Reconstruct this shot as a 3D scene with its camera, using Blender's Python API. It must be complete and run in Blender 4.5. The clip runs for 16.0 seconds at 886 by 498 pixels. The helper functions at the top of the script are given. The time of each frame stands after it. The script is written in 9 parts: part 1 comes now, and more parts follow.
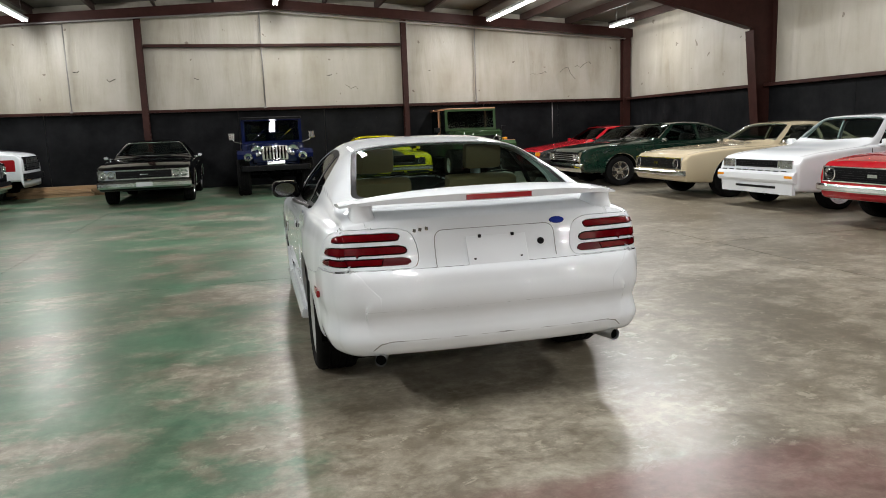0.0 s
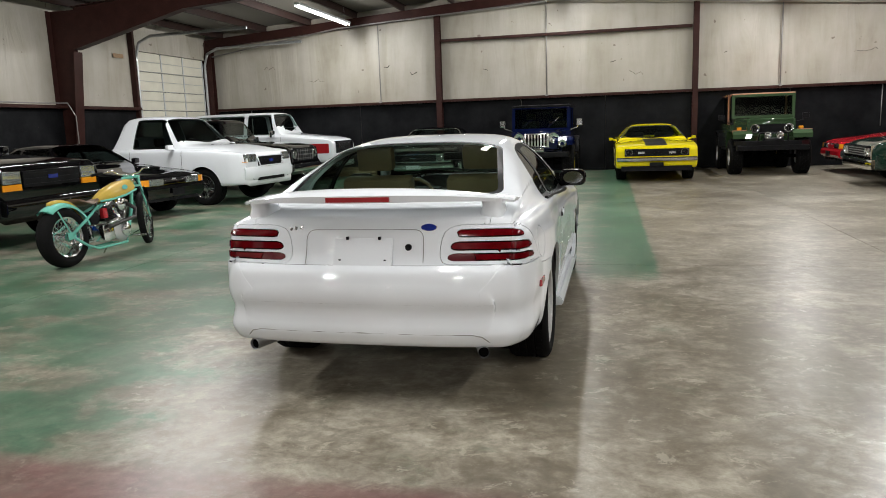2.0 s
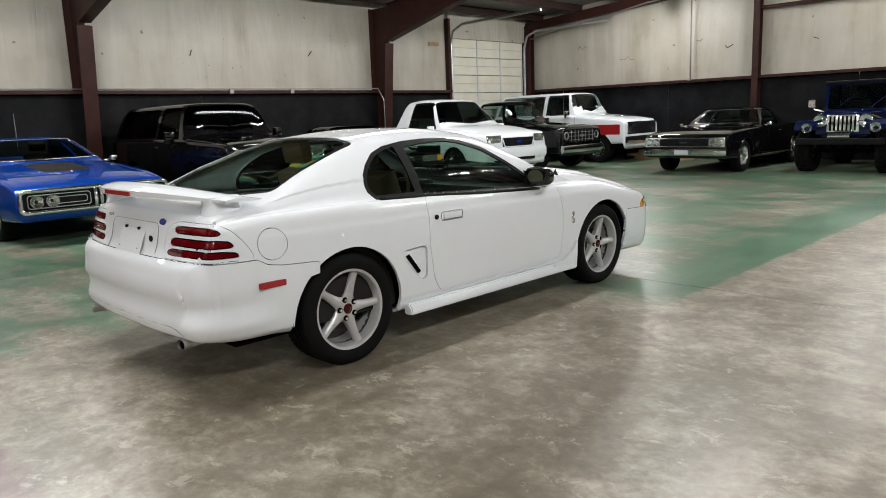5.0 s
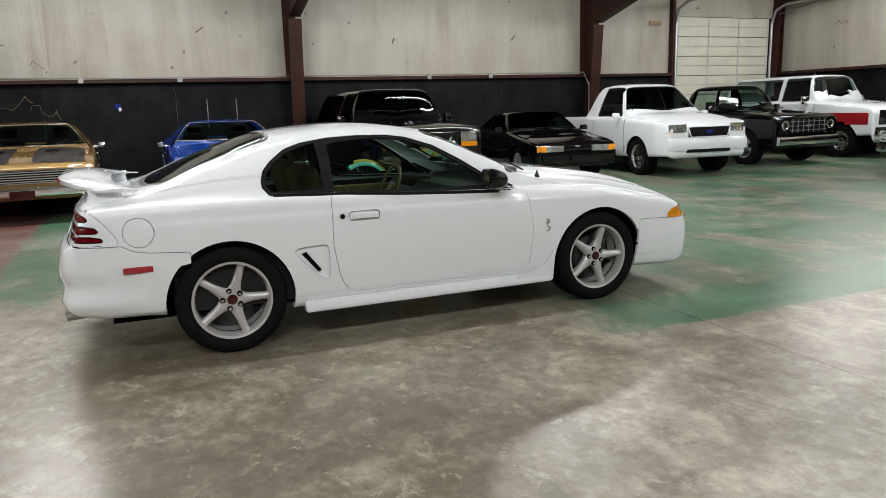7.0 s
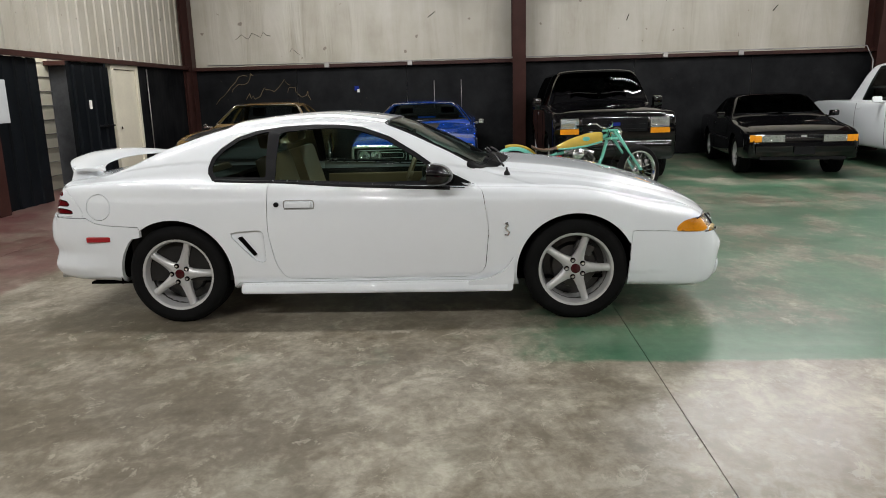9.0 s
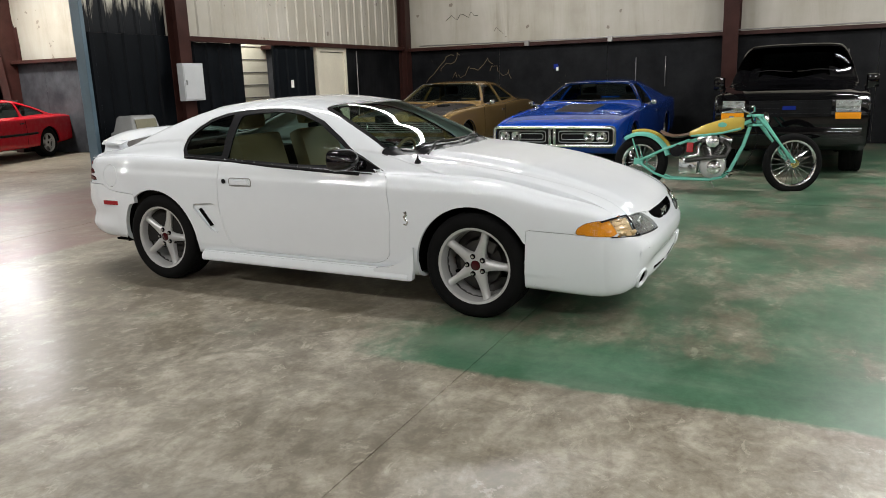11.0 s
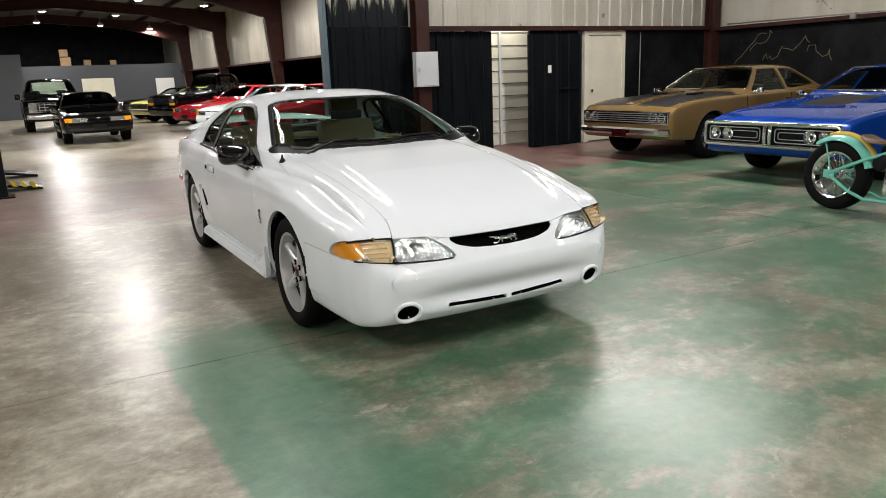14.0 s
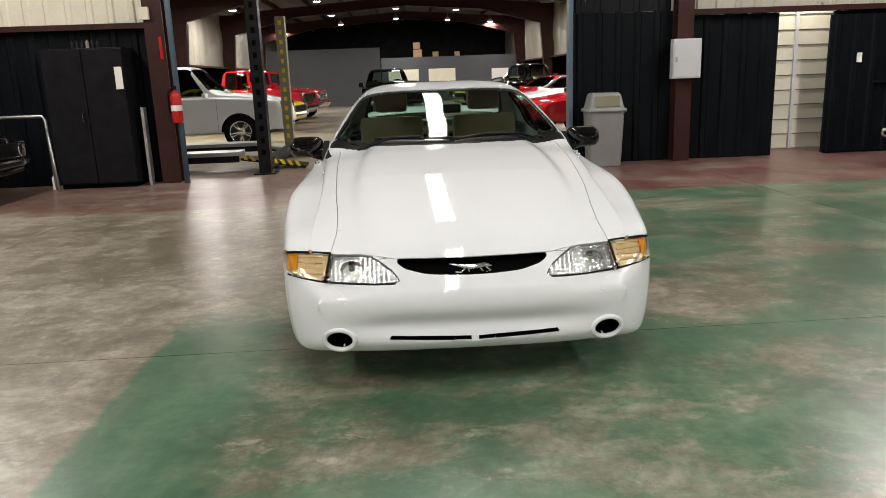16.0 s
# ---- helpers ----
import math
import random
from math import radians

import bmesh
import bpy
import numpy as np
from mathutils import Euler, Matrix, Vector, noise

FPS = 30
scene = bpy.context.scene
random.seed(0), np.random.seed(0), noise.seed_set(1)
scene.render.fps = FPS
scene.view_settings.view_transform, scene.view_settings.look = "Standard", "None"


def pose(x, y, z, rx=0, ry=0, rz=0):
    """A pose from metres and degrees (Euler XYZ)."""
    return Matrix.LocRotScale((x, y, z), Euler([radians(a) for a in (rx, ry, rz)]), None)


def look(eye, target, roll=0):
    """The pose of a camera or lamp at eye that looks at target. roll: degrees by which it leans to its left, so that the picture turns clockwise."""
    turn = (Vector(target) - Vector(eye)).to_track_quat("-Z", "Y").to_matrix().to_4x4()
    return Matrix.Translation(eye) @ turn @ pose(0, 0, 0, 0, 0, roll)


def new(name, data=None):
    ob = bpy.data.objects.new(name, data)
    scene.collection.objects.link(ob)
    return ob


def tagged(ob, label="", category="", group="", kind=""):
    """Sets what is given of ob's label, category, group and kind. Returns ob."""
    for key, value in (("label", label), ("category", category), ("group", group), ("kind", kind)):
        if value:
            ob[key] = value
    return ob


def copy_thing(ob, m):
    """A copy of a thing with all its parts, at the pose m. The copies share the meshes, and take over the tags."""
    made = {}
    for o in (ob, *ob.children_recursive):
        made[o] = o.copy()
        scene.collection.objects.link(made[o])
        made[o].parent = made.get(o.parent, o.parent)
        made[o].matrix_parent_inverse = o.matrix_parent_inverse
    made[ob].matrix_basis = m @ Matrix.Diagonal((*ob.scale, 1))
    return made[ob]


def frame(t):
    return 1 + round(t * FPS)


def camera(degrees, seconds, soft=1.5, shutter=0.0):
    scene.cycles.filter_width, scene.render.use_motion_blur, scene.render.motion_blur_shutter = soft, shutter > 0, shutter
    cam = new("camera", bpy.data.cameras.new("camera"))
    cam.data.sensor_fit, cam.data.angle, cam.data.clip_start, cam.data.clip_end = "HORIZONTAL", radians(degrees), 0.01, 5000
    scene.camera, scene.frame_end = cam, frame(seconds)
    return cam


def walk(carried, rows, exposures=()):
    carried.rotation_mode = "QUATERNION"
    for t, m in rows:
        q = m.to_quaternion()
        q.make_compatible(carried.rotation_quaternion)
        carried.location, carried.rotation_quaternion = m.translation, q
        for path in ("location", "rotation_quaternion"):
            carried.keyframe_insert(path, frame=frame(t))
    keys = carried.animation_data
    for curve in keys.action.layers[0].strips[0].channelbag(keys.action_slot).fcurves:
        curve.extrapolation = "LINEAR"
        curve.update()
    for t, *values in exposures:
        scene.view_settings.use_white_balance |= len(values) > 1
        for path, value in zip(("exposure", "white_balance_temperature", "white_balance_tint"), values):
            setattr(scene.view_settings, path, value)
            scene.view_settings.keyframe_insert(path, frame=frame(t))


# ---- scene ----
from collections import defaultdict

cam = camera(62.8, 16.0, 0.9)
PATH = [
    (0, (-0.004, 0.045, 1.366), (0.501, 1.953, 1.042), -2.1),
    (0.5, (0.57, -0.122, 1.378), (0.815, 1.836, 1.053), -2.0),
    (1, (1.162, -0.172, 1.381), (1.159, 1.801, 1.053), -2.0),
    (1.5, (1.748, -0.147, 1.386), (1.519, 1.813, 1.056), -2.0),
    (2, (2.367, -0.034, 1.388), (1.922, 1.888, 1.055), -2.0),
    (2.5, (2.907, 0.186, 1.39), (2.311, 2.065, 1.051), -2.1),
    (3, (3.438, 0.399, 1.388), (2.677, 2.217, 1.044), -2.1),
    (3.5, (3.937, 0.68, 1.388), (2.998, 2.411, 1.041), -2.1),
    (4, (4.42, 0.984, 1.385), (3.298, 2.603, 1.037), -2.0),
    (4.5, (4.865, 1.355, 1.384), (3.596, 2.86, 1.032), -2.1),
    (7, (6.382, 3.801, 1.412), (4.569, 4.555, 1.031), -1.7),
    (7.5, (6.513, 4.394, 1.412), (4.62, 4.908, 1.02), -1.6),
    (8, (6.59, 4.977, 1.418), (4.656, 5.29, 1.015), -1.6),
    (8.5, (6.595, 5.581, 1.421), (4.64, 5.666, 1.009), -1.6),
    (9, (6.538, 6.204, 1.421), (4.584, 6.108, 1.007), -1.6),
    (11.5, (5.598, 9.054, 1.414), (3.953, 8.014, 0.953), -1.9),
    (12, (5.243, 9.543, 1.413), (3.71, 8.345, 0.95), -2.0),
    (12.5, (4.853, 9.978, 1.412), (3.459, 8.621, 0.949), -2.1),
    (13, (4.385, 10.345, 1.416), (3.131, 8.857, 0.951), -2.2),
    (13.5, (3.876, 10.643, 1.418), (2.76, 9.051, 0.95), -2.2),
    (14, (3.334, 10.806, 1.412), (2.358, 9.124, 0.944), -2.2),
    (14.5, (2.815, 10.905, 1.401), (1.998, 9.139, 0.936), -2.2),
    (15, (2.327, 10.941, 1.389), (1.743, 9.085, 0.925), -2.1),
    (15.5, (1.861, 10.898, 1.374), (1.521, 8.981, 0.913), -2.1),
    (16, (1.477, 10.735, 1.355), (1.375, 8.792, 0.896), -2.1),
]
walk(cam, [(t, look(eye, target, roll)) for t, eye, target, roll in PATH],
     [(0, 0.06, 6500, 10), (1.5, 0.06, 6500, 10), (4.5, 0.12, 6500, 10), (7, 0.06, 6500, 10), (9.5, 0.03, 6500, 10), (12.5, 0.0, 6600, 10), (14, 0.0, 6650, 11), (15, -0.03, 6750, 11), (16, -0.06, 6950, 12)])

# ---- light ----
world = bpy.data.worlds.new("world")
world.use_nodes = True
world.node_tree.nodes["Background"].inputs[0].default_value = (0.6, 0.7, 0.8, 1)
world.node_tree.nodes["Background"].inputs[1].default_value = 0.02
scene.world = world

# tube fixtures: x, y of the middle, length along y; the hall's are lamps on short stems
TUBES = [(-4.95, 18.7, 3.6), (1.05, 18.6, 3.6), (6.9, 18.4, 3.6), (10.4, 19.0, 1.2),
         (-4.95, 11.0, 3.6), (1.05, 10.9, 3.6), (6.9, 11.0, 3.6),
         (-4.95, 3.4, 3.6), (1.05, 3.3, 3.6), (6.9, 3.2, 3.6)]
AGE = (0.85, 0.85, 0.98, 0.7, 1.05, 1.15, 1.25, 1.45, 0.70, 1.22)   # how bright each fixture's tubes still are
HALL_LAMPS = [(x, y) for y in (-7, -13, -19.5, -26, -32) for x in (7.8, 4.5, 1.4, -1.5, -3.9) if (x, y) not in ((1.4, -13),)]
TUBE_WATTS, HALL_WATTS = 258.0, 225.0


def rafter_z(x):
    """Underside of the purlins: a low gable with its ridge at x = 0.95."""
    return 5.05 - 0.072 * abs(x - 0.95)


def area_lamp(name, x, y, z, sx, sy, watts, colour):
    data = bpy.data.lights.new(name, "AREA")
    data.shape, data.size, data.size_y, data.energy, data.color = "RECTANGLE", sx, sy, watts, colour
    ob = new(name, data)
    ob.location = (x, y, z)
    return ob


for (lx, ly, ln), age in zip(TUBES, AGE):
    for lean, share in ((-56, 0.40), (0, 0.20), (56, 0.40)):  # tubes shine sideways as well as down
        la = area_lamp("tube_light", lx + 0.0015 * lean, ly, rafter_z(lx) - 0.33, 0.09, ln, TUBE_WATTS * age * share * ln / 3.6, (0.99, 0.985, 0.975))
        la.rotation_euler = (0, radians(-lean), 0)
for lx, ly in HALL_LAMPS:
    if lx in (7.8, 1.4, -3.9):
        area_lamp("hall_light", lx, ly, rafter_z(lx) - 0.45, 0.5, 0.5, HALL_WATTS * (1.6 if ly > -8 else 1.0), (1.0, 0.985, 0.96))

# ---- geometry helpers ----
def pch(*pairs):
    """A smooth monotone curve through (x, y) pairs."""
    X, Y = np.array(pairs, float).T
    h, d = np.diff(X), np.diff(Y) / np.diff(X)
    m = np.zeros(len(X))
    m[0], m[-1] = d[0], d[-1]
    for k in range(1, len(X) - 1):
        if d[k - 1] * d[k] > 0:
            w1, w2 = 2 * h[k] + h[k - 1], h[k] + 2 * h[k - 1]
            m[k] = (w1 + w2) / (w1 / d[k - 1] + w2 / d[k])

    def f(x):
        x = np.clip(np.asarray(x, float), X[0], X[-1])
        k = np.clip(np.searchsorted(X, x) - 1, 0, len(h) - 1)
        t = (x - X[k]) / h[k]
        return ((2 * t**3 - 3 * t**2 + 1) * Y[k] + (t**3 - 2 * t**2 + t) * h[k] * m[k]
                + (3 * t**2 - 2 * t**3) * Y[k + 1] + (t**3 - t**2) * h[k] * m[k + 1])
    return f


def spline_rows(n, m):
    """Weights of a clamped quadratic B-spline: m samples of n control points."""
    knots = np.concatenate([[0, 0], np.linspace(0, 1, n - 1), [1, 1]])
    t = np.linspace(0, 1 - 1e-9, m)
    N = [((knots[i] <= t) & (t < knots[i + 1])).astype(float) for i in range(len(knots) - 1)]
    for k in (1, 2):
        M = []
        for i in range(len(N) - 1):
            a, b = knots[i + k] - knots[i], knots[i + k + 1] - knots[i + 1]
            M.append((N[i] * (t - knots[i]) / a if a > 0 else 0) + (N[i + 1] * (knots[i + k + 1] - t) / b if b > 0 else 0))
        N = M
    return np.array(N).T


def mesh_of(name, V, F, smooth=True, sharp=()):
    me = bpy.data.meshes.new(name)
    me.from_pydata([tuple(v) for v in V], [], [tuple(int(i) for i in f) for f in F])
    if smooth:
        me.polygons.foreach_set("use_smooth", [True] * len(me.polygons))
    if sharp:
        keys = {tuple(sorted(e)) for e in sharp}
        att = me.attributes.new("sharp_edge", "BOOLEAN", "EDGE")
        att.data.foreach_set("value", [tuple(sorted(e.vertices)) in keys for e in me.edges])
    me.update()
    return me


def hang(name, me, material, parent=None, label=""):
    ob = new(name, me)
    if material is not None and not me.materials:
        me.materials.append(material)
    if parent is not None:
        ob.parent = parent
    if label:
        ob["label"] = label
    return ob


def part(name, bm, material, parent=None, label="", smooth=None):
    """A bmesh as one mesh object under a thing or a part. smooth: the angle in degrees up to which edges are shaded soft."""
    me = bpy.data.meshes.new(name)
    if smooth:
        for f in bm.faces:
            f.smooth = True
        for e in bm.edges:
            if len(e.link_faces) == 2 and e.calc_face_angle(0) > radians(smooth):
                e.smooth = False
    bm.to_mesh(me)
    bm.free()
    return hang(name, me, material, parent, label)


def thing(name, m=None, label="", category="", group="", kind=""):
    ob = new(name)
    ob.empty_display_size = 0.2
    if m is not None:
        ob.matrix_basis = m
    return tagged(ob, label, category, group, kind)


def box(bm, x0, x1, y0, y1, z0, z1, bevel=0.0, m=None):
    vs = [bm.verts.new((x, y, z)) for x in (x0, x1) for y in (y0, y1) for z in (z0, z1)]
    fs = [bm.faces.new([vs[i] for i in f]) for f in ((0, 1, 3, 2), (4, 6, 7, 5), (0, 4, 5, 1), (2, 3, 7, 6), (0, 2, 6, 4), (1, 5, 7, 3))]
    out = vs
    if bevel:
        es = list({e for f in fs for e in f.edges})
        r = bmesh.ops.bevel(bm, geom=es, offset=bevel, segments=2, affect="EDGES", profile=0.6)
        out = list({v for f in r["faces"] for v in f.verts} | {v for v in vs if v.is_valid})
        out = list({v for f in {g for v in out for g in v.link_faces} for v in f.verts})
    if m is not None:
        bmesh.ops.transform(bm, matrix=m, verts=out)
    return out


def boxes(*items, bevel=0.0):
    bm = bmesh.new()
    for it in items:
        box(bm, *it, bevel=bevel)
    return bm


def prism(bm, pts, d0, d1, axis="x"):
    """A flat outline of (a, b) points pushed from d0 to d1 along an axis."""
    put = {"x": lambda a, b, d: (d, a, b), "y": lambda a, b, d: (a, d, b), "z": lambda a, b, d: (a, b, d)}[axis]
    lo, hi = [bm.verts.new(put(a, b, d0)) for a, b in pts], [bm.verts.new(put(a, b, d1)) for a, b in pts]
    n = len(pts)
    bm.faces.new(lo), bm.faces.new(hi[::-1])
    for i in range(n):
        bm.faces.new((lo[i], hi[i], hi[(i + 1) % n], lo[(i + 1) % n]))
    bmesh.ops.recalc_face_normals(bm, faces=bm.faces)


def lathe(bm, prof, n=24, m=None, a0=0.0, a1=2 * math.pi):
    """Turn a profile of (radius, height) points about z."""
    full = abs(a1 - a0 - 2 * math.pi) < 1e-6
    rings = []
    for k in range(n if full else n + 1):
        a = a0 + (a1 - a0) * k / n
        rings.append([bm.verts.new((r * math.cos(a), r * math.sin(a), h)) for r, h in prof])
    vs = [v for r in rings for v in r]
    for k in range(n):
        p, q = rings[k], rings[(k + 1) % len(rings)]
        for i in range(len(prof) - 1):
            if prof[i][0] < 1e-6 and prof[i + 1][0] < 1e-6:
                continue
            bm.faces.new((p[i], q[i], q[i + 1], p[i + 1]))
    bmesh.ops.remove_doubles(bm, verts=[v for v in vs if v.is_valid and (v.co.x**2 + v.co.y**2) < 1e-10], dist=1e-5)
    vs = [v for v in vs if v.is_valid]
    if m is not None:
        bmesh.ops.transform(bm, matrix=m, verts=vs)
    return vs


def tube(bm, pts, r, n=8, closed=False, caps=True):
    """A round bar of radius r (or a list of radii) along points."""
    P = [Vector(p) for p in pts]
    rs = r if isinstance(r, (list, tuple)) else [r] * len(P)
    rings, side = [], None
    for i, p in enumerate(P):
        a = P[i - 1] if i or closed else p
        b = P[(i + 1) % len(P)] if i < len(P) - 1 or closed else p
        t = (b - a).normalized()
        if side is None:
            side = t.orthogonal().normalized()
        side = (side - t * side.dot(t)).normalized()
        up = t.cross(side)
        rings.append([bm.verts.new(p + (side * math.cos(k * 2 * math.pi / n) + up * math.sin(k * 2 * math.pi / n)) * rs[i]) for k in range(n)])
    for i in range(len(P) - (0 if closed else 1)):
        p, q = rings[i], rings[(i + 1) % len(P)]
        for k in range(n):
            bm.faces.new((p[k], p[(k + 1) % n], q[(k + 1) % n], q[k]))
    if caps and not closed:
        bm.faces.new(rings[0][::-1]), bm.faces.new(rings[-1])
    return rings


def tubed(pts, r, n=8, closed=False):
    bm = bmesh.new()
    tube(bm, pts, r, n, closed)
    return bm


def lathed(prof, n=24, m=None):
    bm = bmesh.new()
    lathe(bm, prof, n, m)
    return bm


def arc(cx, cy, r, a0, a1, n=8):
    return [(cx + r * math.cos(radians(a0 + (a1 - a0) * k / n)), cy + r * math.sin(radians(a0 + (a1 - a0) * k / n))) for k in range(n + 1)]


def rounded(pts, r, n=4):
    """A polygon with its corners rounded by about r."""
    out, P = [], [np.array(p, float) for p in pts]
    for i, p in enumerate(P):
        a, b = P[i - 1] - p, P[(i + 1) % len(P)] - p
        la, lb = np.linalg.norm(a), np.linalg.norm(b)
        d = min(r, la * 0.45, lb * 0.45)
        s, e = p + a / la * d, p + b / lb * d
        for k in range(n + 1):
            t = k / n
            out.append(tuple((1 - t)**2 * s + 2 * t * (1 - t) * p + t * t * e))
    return out


FORWARD = pose(0, 0, 0, -90, 0, 0)  # turns z to +y


class Shell:
    """A fine skin of quads from which openings and panels are cut along outlines."""

    def __init__(self, P):
        n, m, _ = P.shape
        self.V = P.reshape(-1, 3).copy()
        i, j = np.meshgrid(np.arange(n - 1), np.arange(m - 1), indexing="ij")
        a = (i * m + j).ravel()
        self.F = np.stack([a, a + 1, a + m + 1, a + m], 1)
        last = self.F % m == m - 1          # both ends of a slice meet under the belly
        self.F[last] -= m - 1
        self.ends = np.zeros(n * m, bool)
        self.ends[:m] = self.ends[-m:] = True
        self.region = np.zeros(len(self.F), int)
        self.names = ["body"]
        self.normals()

    def normals(self):
        v = self.V[self.F]
        fn = np.cross(v[:, 2] - v[:, 0], v[:, 3] - v[:, 1])
        self.area = np.linalg.norm(fn, axis=1)
        vn = np.zeros_like(self.V)
        for k in range(4):
            np.add.at(vn, self.F[:, k], fn)
        self.vn = vn / np.maximum(np.linalg.norm(vn, axis=1, keepdims=True), 1e-12)
        self.fn = fn / np.maximum(self.area[:, None], 1e-12)
        self.fc = v.mean(1)

    def cut(self, name, uv, outline, where=None, tol=0.05, onto=(0,)):
        """Give the faces inside an outline, seen by the projection uv, to a region of that name, and lay its rim on the outline."""
        O = np.array(outline, float)
        c = uv(self.fc)
        x, y = c[:, 0], c[:, 1]
        inside = np.zeros(len(c), bool)
        for (x0, y0), (x1, y1) in zip(O, np.roll(O, -1, 0)):
            hit = (y0 > y) != (y1 > y)
            inside ^= hit & (x < (x1 - x0) * (y - y0) / (y1 - y0 + 1e-15) + x0)
        ok = np.isin(self.region, onto)
        if where is not None:
            ok &= where(self.fc, self.fn)
        inside &= ok
        if name in self.names:
            k = self.names.index(name)
        else:
            k = len(self.names)
            self.names.append(name)
        self.region[inside] = k
        touch_in, touch_out = np.zeros(len(self.V), bool), np.zeros(len(self.V), bool)
        touch_in[self.F[inside].ravel()] = True
        touch_out[self.F[~inside].ravel()] = True
        rim = np.nonzero(touch_in & touch_out)[0]
        if not len(rim):
            return
        p, nrm = self.V[rim], self.vn[rim]
        ref = np.where(np.abs(nrm[:, 2:3]) < 0.8, [[0, 0, 1.0]], [[1.0, 0, 0]])
        t1 = np.cross(nrm, ref)
        t1 /= np.linalg.norm(t1, axis=1, keepdims=True)
        t2 = np.cross(nrm, t1)
        for _ in range(2):
            q = uv(p)
            best, bd = q.copy(), np.full(len(q), 1e9)
            for s, e in zip(O, np.roll(O, -1, 0)):
                w = e - s
                t = np.clip(((q - s) @ w) / max(w @ w, 1e-15), 0, 1)
                r = s + t[:, None] * w
                d = np.linalg.norm(r - q, axis=1)
                best[d < bd], bd = r[d < bd], np.minimum(d, bd)
            e = 1e-4
            j1, j2, g = (uv(p + t1 * e) - q) / e, (uv(p + t2 * e) - q) / e, best - q
            det = j1[:, 0] * j2[:, 1] - j1[:, 1] * j2[:, 0]
            good = np.abs(det) > 0.12
            det = np.where(good, det, 1)
            s1 = (g[:, 0] * j2[:, 1] - g[:, 1] * j2[:, 0]) / det
            s2 = (j1[:, 0] * g[:, 1] - j1[:, 1] * g[:, 0]) / det
            step = t1 * s1[:, None] + t2 * s2[:, None]
            good &= np.linalg.norm(step, axis=1) < tol
            p = np.where(good[:, None], p + step, p)
        self.V[rim] = p
        self.normals()

    def piece(self, name, sink=0.0, fold=0.012, gap=0.0):
        """The mesh of a region: sunk along its normal, its rim folded inwards by fold."""
        k = self.names.index(name)
        F = self.F[(self.region == k) & (self.area > 1e-9)]
        used = np.unique(F)
        back = np.full(len(self.V), -1)
        back[used] = np.arange(len(used))
        V, n, F = self.V[used] - self.vn[used] * (sink(self.V[used])[:, None] if callable(sink) else sink), self.vn[used], back[F]
        count = defaultdict(int)
        for f in F:
            for i in range(4):
                a, b = int(f[i]), int(f[(i + 1) % 4])
                if a != b:
                    count[(a, b)] += 1
        ends = self.ends[used]
        rim = [(a, b) for a, b in count if (b, a) not in count and not (ends[a] and ends[b])]
        if gap:
            mid, cnt = np.zeros_like(V), np.zeros(len(V))
            for f in F:
                mid[f] += V[f].mean(0)
                cnt[f] += 1
            e = sorted({i for ab in rim for i in ab})
            d = mid[e] / cnt[e][:, None] - V[e]
            V[e] += d / np.maximum(np.linalg.norm(d, axis=1, keepdims=True), 1e-9) * gap
        faces, sharp, V = [tuple(dict.fromkeys(f)) for f in F.tolist()], [], list(V)
        faces = [f for f in faces if len(f) > 2]
        if fold:
            low = {}
            for a, b in rim:
                for i in (a, b):
                    if i not in low:
                        low[i] = len(V)
                        V.append(V[i] - n[i] * fold)
            for a, b in rim:
                faces.append((b, a, low[a], low[b]))
                sharp.append((a, b))
        return mesh_of(name, V, faces, True, sharp)

    def height(self, x, y):
        """Top of the skin at (x, y)."""
        up = self.fn[:, 2] > 0.2
        k = np.argmin((self.fc[:, 0] - x)**2 + (self.fc[:, 1] - y)**2 + np.where(up, 0, 9))
        return self.fc[k][2]

    def face_y(self, x, z, sign=1):
        """Foremost (sign 1) or rearmost (-1) y of the skin at (x, z)."""
        y = self.fc[:, 1] * sign
        c = self.fc[(y > 0.62 * y.max()) & (self.fn[:, 1] * sign > 0.12)]
        d = (c[:, 0] - x)**2 + (c[:, 2] - z)**2
        k = np.argsort(d)[:4]
        w = 1 / (d[k] + 1e-4)
        return float((c[k][:, 1] * w).sum() / w.sum())

    def side_x(self, y, z):
        d = (self.fc[:, 1] - y)**2 + (self.fc[:, 2] - z)**2
        near = d < max(0.04**2, d.min() * 1.01)
        return self.fc[near][:, 0].max()


def side(p):
    return p[:, 1:3]


def above(p):
    return p[:, 0:2]


def front(p):
    return p[:, [0, 2]]


def right(c, n):
    return c[:, 0] > 0.2


def left(c, n):
    return c[:, 0] < -0.2
# ---- materials ----
def mat(name, colour=(0.8, 0.8, 0.8), rough=0.5, metal=0.0, coat=0.0, spec=None, emit=None, strength=0.0):
    m = bpy.data.materials.new(name)
    m.use_nodes = True
    b = m.node_tree.nodes["Principled BSDF"]
    b.inputs["Base Color"].default_value = (*colour, 1)
    b.inputs["Roughness"].default_value, b.inputs["Metallic"].default_value = rough, metal
    b.inputs["Coat Weight"].default_value, b.inputs["Coat Roughness"].default_value = coat, 0.03
    b.inputs["Specular IOR Level"].default_value = (0.16 if max(colour) < 0.06 else 0.5) if spec is None else spec
    if emit:
        b.inputs["Emission Color"].default_value, b.inputs["Emission Strength"].default_value = (*emit, 1), strength
    return m


